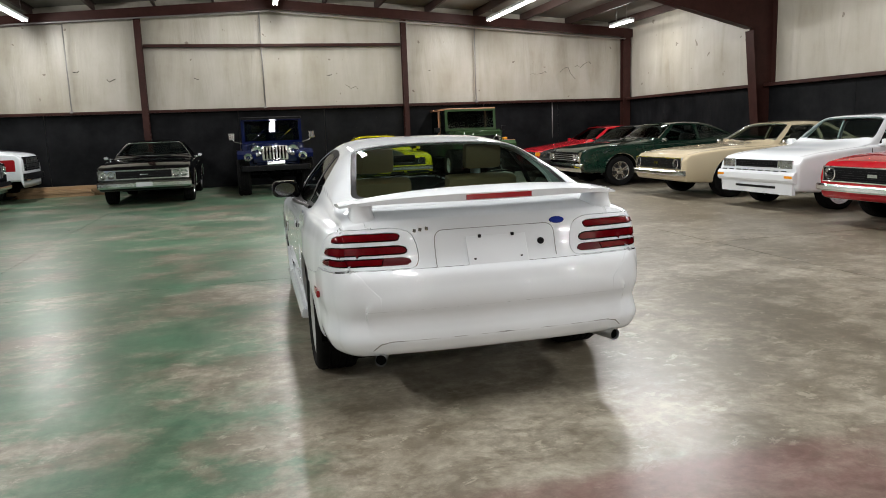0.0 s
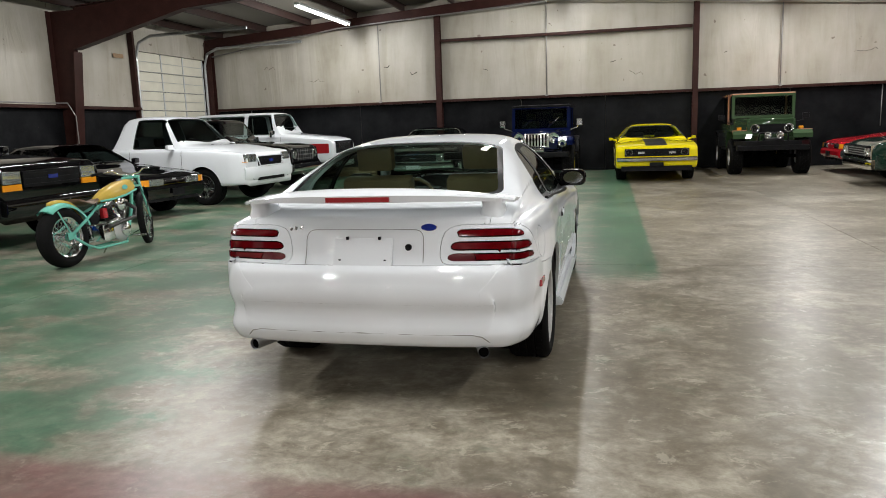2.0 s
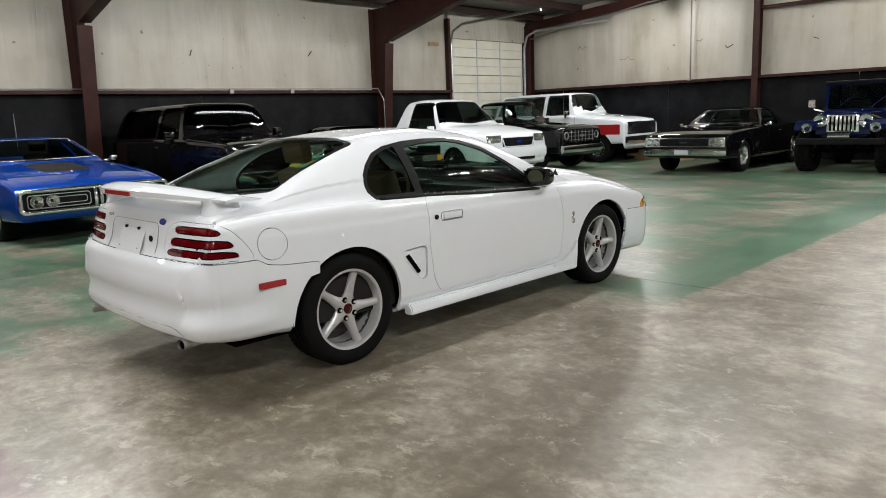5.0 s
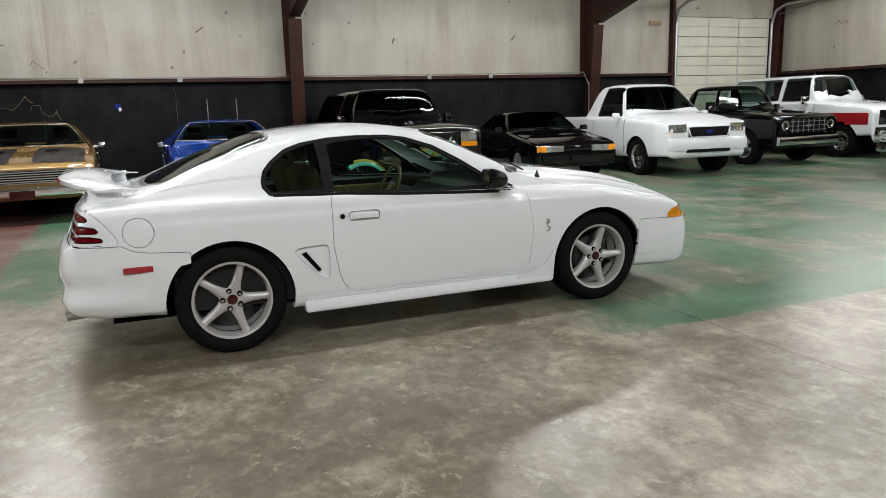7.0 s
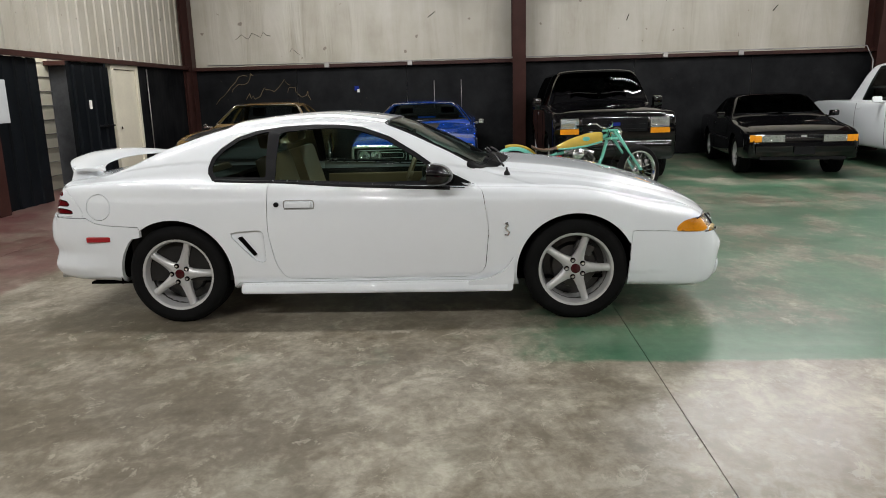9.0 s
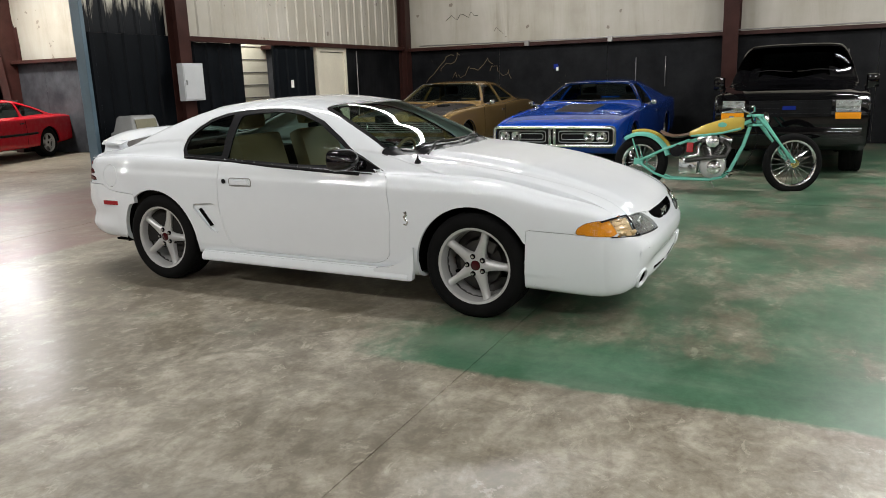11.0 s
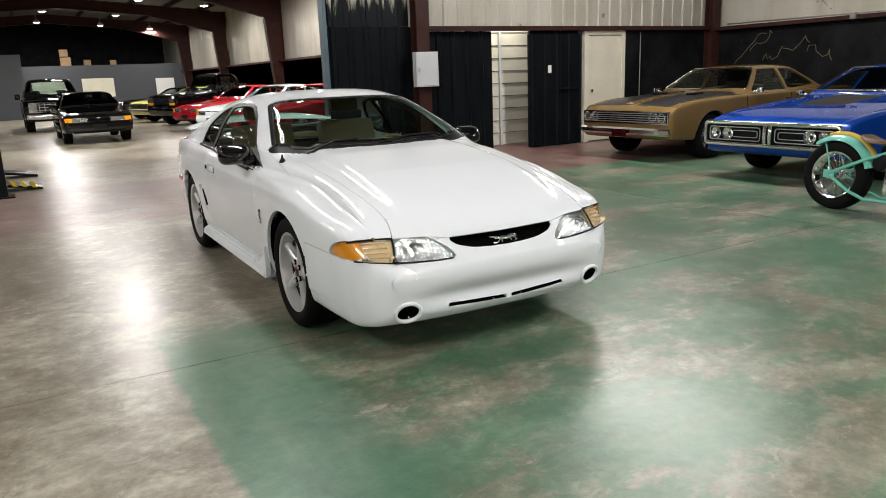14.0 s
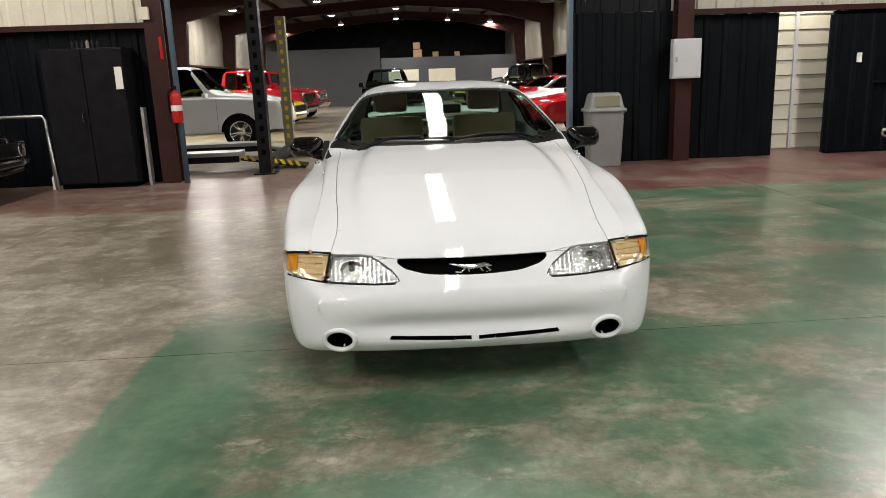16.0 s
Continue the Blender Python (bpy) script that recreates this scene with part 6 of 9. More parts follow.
# number-plate recess: raised frame line, blank plate, bolts, lock, badges
yb = lambda x, z: hs.face_y(x, z, -1)
o = [(-0.312, 0.712)] + rounded([(-0.315, 0.71), (-0.310, 0.885), (0.310, 0.885), (0.315, 0.71)], 0.05, 6)[7:-7] + [(0.312, 0.712)]
bm = bmesh.new()
o = [(p[0] + (q[0] - p[0]) * k / 8, p[1] + (q[1] - p[1]) * k / 8) for p, q in zip(o, o[1:]) for k in range(8)]
ys = np.array([yb(a, b) for a, b in o])
for _ in range(6):
    ys[1:-1] = (ys[:-2] + ys[1:-1] + ys[2:]) / 3
tube(bm, [(a, y - 0.0004, b) for (a, b), y in zip(o, ys)], 0.0022, 5)
part("recess_edge", bm, M["greyplastic"], hero)
bm = bmesh.new()
box(bm, -0.155, 0.155, -0.004, 0.004, -0.078, 0.078, 0.003, pose(0, yb(0, 0.77) - 0.012, 0.772, -22))
part("plate", bm, M["white"], hero, "blank white plate")
for x, z in ((-0.085, 0.845), (0.085, 0.845), (-0.12, 0.735), (0.12, 0.735)):
    part("plate_bolt", boxes((x - 0.007, x + 0.007, yb(x, z) - 0.016, yb(x, z), z - 0.008, z + 0.008), bevel=0.003), M["blackpaint"], hero)
part("boot_lock", lathed([(0.017, 0), (0.017, 0.008), (0.01, 0.01), (0, 0.006)], 14, pose(0.235, yb(0.235, 0.80), 0.80, 90)), M["blackpaint"], hero)
part("oval_badge", lathed([(0.039, 0), (0.038, 0.005), (0, 0.007)], 24, pose(0.335, yb(0.335, 0.895), 0.895, 70) @ Matrix.Diagonal((1, 0.44, 1, 1))), M["blueoval"], hero, "blue oval badge", 40)
part("badge_rim", tubed([(0.335 + 0.0395 * math.cos(a), yb(0.335, 0.895) - 0.002 + 0.017 * math.sin(a) * 0.36, 0.895 + 0.0165 * math.sin(a)) for a in np.linspace(0, 2 * math.pi, 24, endpoint=False)], 0.0022, 5, True), M["chrome"], hero)
for k, x in enumerate((-0.405, -0.377, -0.345)):
    bm = bmesh.new()
    box(bm, -0.008, 0.008, -0.003, 0.001, -0.009, 0.009, 0.002, pose(x, yb(x, 0.888), 0.888 + 0.004 * k, -15, 14))
    part("boot_emblem", bm, M["chrome"], hero)
# running-horse emblem kept as a plain chrome sweep
bm = bmesh.new()
ye = hs.face_y(0, 0.56) - 0.012
for pts, r in (([(-0.085, 0, 0.572), (-0.05, 0, 0.580), (0.0, 0, 0.572), (0.045, 0, 0.578), (0.10, 0, 0.590)], [0.004, 0.011, 0.013, 0.009, 0.003]),
               ([(-0.05, 0, 0.575), (-0.075, 0, 0.555), (-0.055, 0, 0.545)], 0.005), ([(-0.03, 0, 0.57), (-0.045, 0, 0.548)], 0.005),
               ([(0.03, 0, 0.57), (0.05, 0, 0.55), (0.075, 0, 0.553)], 0.005), ([(0.02, 0, 0.568), (0.015, 0, 0.545)], 0.005)):
    tube(bm, [(a, ye, c) for a, b, c in pts], r, 6)
part("grille_emblem", bm, M["chrome"], hero, "chrome grille emblem", 60)
# wipers, aerial foot, body seams over the bumper
for x0 in (-0.30, 0.25):
    bm = bmesh.new()
    tube(bm, [(x0 + 0.30, 0.845, hs.height(x0 + 0.3, 0.845) + 0.012), (x0 + 0.1, 0.80, hs.height(x0 + 0.1, 0.80) + 0.03), (x0 - 0.08, 0.775, hs.height(x0 - 0.08, 0.775) + 0.025)], 0.007, 6)
    tube(bm, [(x, 0.775 - 0.10 * abs(x)**1.5, hs.height(x, 0.775 - 0.10 * abs(x)**1.5) + 0.012) for x in np.linspace(x0 - 0.28, x0 + 0.2, 8)], 0.006, 6)
    part("wiper", bm, M["plastic"], hero)
part("aerial_foot", lathed([(0.022, 0), (0.018, 0.015), (0.008, 0.03), (0.004, 0.05), (0, 0.05)], 12, pose(0.72, 0.86, hs.height(0.72, 0.86) - 0.005)), M["plastic"], hero, smooth=40)
# lower valance lines on the rear bumper
bm = bmesh.new()
o = [(-0.645, 0.338), (-0.61, 0.370), (-0.56, 0.379), (0, 0.380), (0.56, 0.379), (0.61, 0.370), (0.645, 0.338)]
for p, q in zip(o, o[1:]):
    n = 10
    tube(bm, [(p[0] + (q[0] - p[0]) * k / n, hs.face_y(p[0] + (q[0] - p[0]) * k / n, p[1] + (q[1] - p[1]) * k / n, -1) - 0.010, p[1] + (q[1] - p[1]) * k / n) for k in range(n + 1)], 0.0035, 5)
part("bumper_lip", bm, M["greyplastic"], hero, smooth=60)
# cabin: tan seats, charcoal dash with tan wheel, mirror
bm = bmesh.new()
box(bm, -0.74, 0.74, -1.6, 0.7, 0.27, 0.30)
for s in (-1, 1):
    box(bm, s * 0.79 - 0.01, s * 0.79 + 0.01, -1.6, 0.72, 0.27, 0.84)
box(bm, -0.70, 0.70, -1.78, -1.15, 0.86, 0.89)
part("tub", bm, M["darktrim"], hero)
for s in (-1, 1):
    part("door_card", boxes((s * 0.762 - 0.012, s * 0.762 + 0.012, -0.6, 0.6, 0.40, 0.80), bevel=0.01), M["tan"], hero)
bm = bmesh.new()
prism(bm, [(0.72, 0.60), (0.25, 0.60), (0.20, 0.76), (0.30, 0.865), (0.72, 0.85)], -0.75, 0.75, "x")
part("dashboard", bm, M["darktrim"], hero)
part("binnacle", boxes((-0.58, -0.18, 0.24, 0.42, 0.80, 0.895), bevel=0.03), M["darktrim"], hero, smooth=50)
for x in (-0.37, 0.37):
    seat(hero, x, -0.36, 0.38, M["tan"], 0.50, 0.60)
seat(hero, 0, -1.10, 0.42, M["tan"], 1.15, 0.42, False)
steering(hero, -0.37, 0.12, 0.80, M["tan"])
bm = bmesh.new()
box(bm, -0.12, 0.12, -0.015, 0.015, -0.03, 0.03, 0.012, pose(0, 0.20, 1.15))
part("cabin_mirror", bm, M["plastic"], hero, smooth=40)
# ---- parked vehicles ----
def coupe(wb, f, r, w, H, roofw, bot=0.24, belt=0.88, belt_r=0.90, nose_h=0.72, cowl=0.62, cowl_h=0.93, rf=0.05, rr=-0.75, rb=-1.35, deck=0.93, tail=0.84,
          hub=0.32, arch=0.37, fend=0.02, round_front=0.86, round_rear=0.88, bpost=None, nose_in=0.05, **more):
    """Curves of a three-box or fastback car from a few sizes. y runs from the tail to the nose, 0 between the axles."""
    y1, y0 = wb / 2 + f, -wb / 2 - r
    gw = w - 0.09
    R = H - 0.06
    S = dict(wb=wb, y0=y0, y1=y1, hub=hub, arch=arch, R=R, roofw=roofw, cowl=cowl, rb=rb, wz=belt + 0.01, crowd=0.6, drop=0.045,
             w=[(y0, w * round_rear), (y0 + 0.05, w * 0.95), (y0 + 0.3, w * 0.985), (-wb / 2, w), (wb / 2, w), (y1 - 0.35, w * 0.985), (y1 - nose_in, w * (0.5 + 0.5 * round_front)), (y1, w * round_front)],
             bot=[(y0, 0.40), (y0 + 0.06, bot + 0.10), (-wb / 2, bot + 0.02), (-0.4, bot), (0.4, bot), (wb / 2, bot + 0.02), (y1 - 0.06, bot + 0.06), (y1, 0.36)],
             belt=[(y0, tail - 0.12), (y0 + 0.06, tail), (rb - 0.1, belt_r), (-0.3, belt), (cowl, belt), (wb / 2, (belt + nose_h) / 2 + fend), (y1 - 0.12, nose_h - 0.01), (y1, nose_h - 0.10)],
             top=[(y0, tail - 0.08), (y0 + 0.03, tail), (y0 + 0.12, deck), (rb, deck + 0.015), (rb * 0.5 + rr * 0.5, (deck + H) / 2 + 0.015), (rr, H - 0.022), ((rr + rf) / 2, H), (rf, H - 0.025), (cowl * 0.5 + rf * 0.5, (H + cowl_h) / 2),
                  (cowl, cowl_h), (wb / 2, (cowl_h + nose_h) / 2 + 0.025), (y1 - 0.10, nose_h), (y1, nose_h - 0.07)],
             gx=[(y0, gw * 0.86), (y0 + 0.3, gw * 0.95), (rb, gw), (cowl - 0.1, gw), (cowl + 0.2, gw * 0.95), (y1 - 0.1, gw * 0.93), (y1, gw * 0.8)],
             screen=rounded([(-gw + 0.05, cowl - 0.13), (0, cowl - 0.02), (gw - 0.05, cowl - 0.13), (roofw - 0.02, rf + 0.03), (-roofw + 0.02, rf + 0.03)], 0.05),
             rear=rounded([(-gw + 0.08, rb + 0.10), (0, rb + 0.03), (gw - 0.08, rb + 0.10), (roofw - 0.04, rr - 0.04), (-roofw + 0.04, rr - 0.04)], 0.05),
             door=(-0.52 if bpost is None else bpost, cowl + 0.02))
    b = S["door"][0]
    q = (belt + R) / 2
    S["dlo"] = [rounded([(b + 0.02, belt + 0.035), (b + 0.02, R - 0.015), (rf - 0.03, R - 0.015), (rf * 0.5 + cowl * 0.5 - 0.11, q), (cowl - 0.19, belt + 0.035)], 0.03)]
    if more.pop("quarter", True):
        S["dlo"].append(rounded([(b - 0.04, belt + 0.045), (b - 0.04, R - 0.015), (rr + 0.03, R - 0.03), (rr * 0.45 + rb * 0.55 + 0.16, q + 0.02), (rb * 0.75 + rr * 0.25 + 0.1, belt_r + 0.05)], 0.04))
    S.update(more)
    return S


def slab(car, sh, name, x0, x1, z0, z1, m, off=0.004, deep=0.03, label="", n=None, parent=None, sign=1, bevel=0.006):
    """A block let into the nose (or tail), following its plan."""
    n = n or max(1, int(abs(x1 - x0) / 0.12))
    xs = np.linspace(x0, x1, n + 1)
    bm = bmesh.new()
    rows = []
    zm = (z0 + z1) / 2
    for x in xs:
        y = sh.face_y(x, zm, sign) + sign * (off + 0.012)
        rows.append([bm.verts.new(p) for p in ((x, y, z0), (x, y, z1), (x, y - sign * deep, z1), (x, y - sign * deep, z0))])
    for p, q in zip(rows, rows[1:]):
        for k in range(4):
            bm.faces.new((p[k], q[k], q[(k + 1) % 4], p[(k + 1) % 4]))
    bm.faces.new(rows[0]), bm.faces.new(rows[-1])
    bmesh.ops.recalc_face_normals(bm, faces=bm.faces)
    return part(name, bm, m, parent or car, label)


def grille(car, sh, x, z0, z1, bars, m_back, m_bar, off=0.006, label="", upright=0):
    g = slab(car, sh, "grille", -x, x, z0, z1, m_back, off, 0.04, label)
    for k in range(bars):
        z = z0 + (z1 - z0) * (k + 0.5) / bars
        slab(car, sh, "grille_bar", -x + 0.01, x - 0.01, z - 0.006, z + 0.006, m_bar, off + 0.008, 0.02, parent=g)
    for k in range(upright):
        xx = -x + 2 * x * (k + 0.5) / upright
        slab(car, sh, "grille_bar", xx - 0.008, xx + 0.008, z0, z1, m_bar, off + 0.01, 0.02, parent=g, n=1)
    return g


def bumper(car, sh, w, z, h, m, off=0.05, sign=1, name="front_bumper", d=0.06):
    return part(name, bar_on(sh, np.linspace(-w, w, 15), z, sign, off, h, d), m, car, smooth=30)


def lamp_pair(car, sh, x0, x1, z0, z1, amber=None):
    for s in (-1, 1):
        a, b = sorted((s * x0, s * x1))
        h = slab(car, sh, "headlight", a, b, z0, z1, M["bowl"], 0.008, 0.03, "clear rectangular headlight", 3)
        slab(car, sh, "lens", a + 0.004, b - 0.004, z0 + 0.004, z1 - 0.004, M["lens"], 0.016, 0.005, parent=h, n=3)
        if amber:
            c, d_ = sorted((s * amber[0], s * amber[1]))
            slab(car, sh, "indicator", c, d_, amber[2], amber[3], M["amber"], 0.010, 0.03, "amber indicator", 2)


def quads(car, sh, xs, z, r, off=0.012):
    for s in (-1, 1):
        for x in xs:
            round_lamp(car, s * x, sh.face_y(s * x, z) + off, z, r)


def wipers(car, S, sh):
    for x0 in (-0.35, 0.22):
        bm = bmesh.new()
        tube(bm, [(x, S["cowl"] - 0.05 - 0.1 * abs(x)**1.5, sh.height(x, S["cowl"] - 0.05 - 0.1 * abs(x)**1.5) + 0.014) for x in np.linspace(x0 - 0.2, x0 + 0.3, 6)], 0.008, 5)
        part("wiper", bm, M["plastic"], car)


CH = (M["chrome"], M["disc"], M["chrome"])
AL = (M["alloy"], M["disc"], M["darktrim"])
STEEL_WHITE = (M["white"], M["disc"], M["chrome"])


def facing(x, y, deg):
    """Pose of a car whose middle stands at x, y; its nose points to deg (0: +x, 90: +y)."""
    return pose(x, y, 0, 0, 0, deg - 90)


def fox(m, body, label, early=False, glazing=None, category="car"):
    S = coupe(2.553, 0.94, 1.07, 0.865, 1.31, 0.60, 0.25, 0.885, 0.90, 0.72, 0.70, 0.935, 0.08, -0.72 if not early else -0.55, -1.40 if not early else -1.75, 0.94, 0.86, 0.315, 0.36, mirror=M["blackpaint"] if early else body, handle=M["blackpaint"])

    def nose(car, sh, S, b):
        if early:
            grille(car, sh, 0.24, 0.60, 0.67, 2, M["blackpaint"], M["plastic"])
            for x0, x1 in ((0.30, 0.48), (0.50, 0.68)):
                lamp_pair(car, sh, x0, x1, 0.585, 0.685)
        else:
            lamp_pair(car, sh, 0.28, 0.61, 0.57, 0.675, (0.615, 0.78, 0.57, 0.675))
            slab(car, sh, "grille", -0.30, 0.30, 0.645, 0.675, M["plastic"], 0.004, 0.03, "slim dark grille slot")
            slab(car, sh, "nose_badge", -0.04, 0.04, 0.648, 0.672, M["alloy"], 0.012, 0.01)
        bumper(car, sh, 0.70, 0.46, 0.18, body, 0.02, d=0.08)
        slab(car, sh, "air_dam", -0.62, 0.62, 0.29, 0.34, M["plastic"], 0.01, 0.06, "black air dam")
        slab(car, sh, "plate", -0.15, 0.15, 0.38, 0.50, M["plastic"], 0.07, 0.01, "blank dark plate")
        wipers(car, S, sh)
        for s in (-1, 1):
            part("rub_strip", tubed([(s * (sh.side_x(y, 0.55) + 0.003), y, 0.55) for y in np.linspace(-0.85, 0.85, 9)], 0.014 if not early else 0.026, 6), M["blackpaint"], car)
    return vehicle("hatch_coupe", S, m, body, label, category, (0.315, 0.205, 0.225, "spoke", AL), nose, glazing=glazing or M["dark"])


def pickup(m, body, label, rim=AL, style="spoke", glazing=None):
    """Rounded late pickup with short box."""
    S = coupe(3.05, 0.93, 1.10, 0.985, 1.80, 0.62, 0.33, 1.10, 1.12, 1.02, 1.05, 1.21, 0.48, -0.40, -0.55, 1.10, 1.08, 0.36, 0.41, nose_in=0.12, round_front=0.84, quarter=False, bpost=-0.20, handle=body, cover=True)
    S["top"] = pch((S["y0"], 1.0), (S["y0"] + 0.03, 1.08), (S["y0"] + 0.1, 1.11), (-0.72, 1.125), (-0.66, 1.16), (-0.56, 1.66), (-0.44, 1.77), (0.0, 1.80), (0.42, 1.775), (0.75, 1.50), (1.08, 1.215), (1.6, 1.17), (2.15, 1.07), (2.36, 0.985), (S["y1"], 0.90))
    S["rear"] = [(-0.6, -0.645), (0.6, -0.645), (0.56, -0.555), (-0.56, -0.555)]
    S["patches"] = [("tonneau", [(-0.86, -2.55), (0.86, -2.55), (0.86, -0.78), (-0.86, -0.78)], above, lambda c, n: (n[:, 2] > 0.5) & (c[:, 2] > 1.05), M["plastic"])]

    def nose(car, sh, S, b):
        g = grille(car, sh, 0.44, 0.745, 0.925, 5, M["blackpaint"], M["plastic"], 0.012)
        o = rounded([(-0.40, 0.74), (0.40, 0.74), (0.455, 0.93), (-0.455, 0.93)], 0.05, 4)
        part("grille_rim", tubed([(x, sh.face_y(x, z) + 0.022, z) for x, z in o], 0.014, 8, True), body, g, smooth=60)
        part("oval_badge", lathed([(0.075, 0), (0.072, 0.008), (0, 0.010)], 24, pose(0, sh.face_y(0, 0.84) + 0.034, 0.84) @ FORWARD @ Matrix.Diagonal((1, 0.42, 1, 1))), M["blueoval"], car, "blue oval badge", 40)
        lamp_pair(car, sh, 0.48, 0.84, 0.83, 0.985, (0.80, 0.87, 0.83, 0.84))
        bumper(car, sh, 0.86, 0.61, 0.24, body, 0.02, d=0.09)
        slab(car, sh, "lower_grille", -0.47, 0.47, 0.46, 0.56, M["blackpaint"], 0.026, 0.07, "dark lower intake")
        for s in (-1, 1):
            round_lamp(car, s * 0.63, sh.face_y(s * 0.63, 0.54) + 0.015, 0.54, 0.05)
        wipers(car, S, sh)
    return vehicle("pickup_truck", S, m, body, label, "pickup truck", (0.365, 0.235, 0.27, style, rim), nose, glazing=glazing or M["dark"])


def square_truck(m, body, label, long_roof=False, H=1.78, belt=1.12, face="ford", rim=CH, lower=None, style="spoke", r=0.37, lift=0.0, glazing=None, nose_h=1.05, wb=2.7):
    """Square-cut truck of the seventies to nineties, as a pickup or with a full roof."""
    bot = 0.36 + lift
    S = coupe(wb, 0.82, 1.02, 0.98, H + lift, 0.68, bot, belt + lift, belt + lift, nose_h + lift, 0.62, belt + 0.07 + lift, 0.32, -0.42 if not long_roof else -2.0, -0.5 if not long_roof else -2.25, belt + lift, belt - 0.04 + lift,
              r, r + 0.07, 0.0, 0.95, 0.95, quarter=False, bpost=-0.42, nose_in=0.03, mirror=M["chrome"] if face == "chevy" else body, mirror_size=(0.16, 0.20))
    y0, y1, b, Hl, n = S["y0"], S["y1"], belt + lift, H + lift, nose_h + lift
    S["shoulder"], S["tuck"] = 0.02, 0.03
    if long_roof:
        S["top"] = pch((y0, b - 0.1), (y0 + 0.03, b + 0.05), (y0 + 0.22, Hl - 0.06), (y0 + 0.35, Hl - 0.01), (-0.6, Hl), (0.25, Hl - 0.01), (0.34, Hl - 0.05), (0.64, b + 0.09), (wb / 2, (b + n) / 2 + 0.06), (y1 - 0.06, n), (y1, n - 0.08))
        S["dlo"].append(rounded([(-0.5, b + 0.05), (-0.5, S["R"] - 0.03), (y0 + 0.36, S["R"] - 0.03), (y0 + 0.2, b + 0.05)], 0.05))
        S["rear"] = [(-0.6, y0 + 0.08), (0.6, y0 + 0.08), (0.56, y0 + 0.2), (-0.56, y0 + 0.2)]
        S["rb"] = -1.2
    else:
        S["top"] = pch((y0, b - 0.1), (y0 + 0.03, b), (-0.60, b + 0.005), (-0.55, b + 0.05), (-0.50, Hl - 0.1), (-0.42, Hl - 0.03), (0.0, Hl), (0.26, Hl - 0.02), (0.64, b + 0.09), (wb / 2, (b + n) / 2 + 0.06), (y1 - 0.06, n), (y1, n - 0.08))
        S["rear"] = [(-0.6, -0.545), (0.6, -0.545), (0.56, -0.50), (-0.56, -0.50)]
    if lower is not None:
        S["patches"] = [("lower_panel", rounded([(y0 - 0.1, b - 0.22), (y1 - 0.12, b - 0.25), (y1 - 0.12, b - 0.52), (y0 - 0.1, b - 0.52)], 0.02), side, lambda c, nn: np.abs(c[:, 0]) > 0.7, lower)]

    def nose(car, sh, S, bd):
        z1 = n - 0.09
        z0 = z1 - 0.27
        if face == "late":
            grille(car, sh, 0.50, z0 + 0.06, z1, 3, M["blackpaint"], M["plastic"])
            lamp_pair(car, sh, 0.55, 0.83, z0 + 0.12, z1)
            for s in (-1, 1):
                a, c = sorted((s * 0.55, s * 0.84))
                slab(car, sh, "indicator", a, c, z0 + 0.03, z0 + 0.11, M["amber"], 0.012, 0.03, "amber indicator", 3)
            slab(car, sh, "oval_badge", -0.08, 0.08, z0 + 0.15, z0 + 0.20, M["blueoval"], 0.024, 0.01, "blue oval badge")
            bumper(car, sh, 0.86, bot + 0.20, 0.20, body, 0.05)
        else:
            slab(car, sh, "grille_surround", -0.80, 0.80, z0 - 0.03, z1 + 0.03, M["chrome"], 0.008, 0.04, "chrome grille surround")
            grille(car, sh, 0.56, z0, z1, 3, M["blackpaint"], M["chrome"] if face == "chevy" else M["galv"], 0.014, "", 7)
            if face == "chevy":
                lamp_pair(car, sh, 0.60, 0.76, z0 + 0.14, z1)
                lamp_pair(car, sh, 0.60, 0.76, z0, z0 + 0.12)
            else:
                quads(car, sh, (0.68,), z0 + 0.15, 0.085, 0.02)
                slab(car, sh, "badge", -0.09, 0.09, z0 + 0.11, z0 + 0.16, M["galv"], 0.03, 0.01)
            bumper(car, sh, 0.90, bot + 0.16, 0.17, M["chrome"], 0.07)
        wipers(car, S, sh)
        if not long_roof:
            part("bed_well", boxes((-0.80, 0.80, y0 + 0.12, -0.68, b - 0.02, b + 0.012)), M["well"], car, "dark open load bed")
    return vehicle("truck" if not long_roof else "sport_utility", S, m, body, label, "truck" if not long_roof else "suv", (r, r * 0.58, 0.27, style, rim), nose, glazing=glazing or M["tint"])


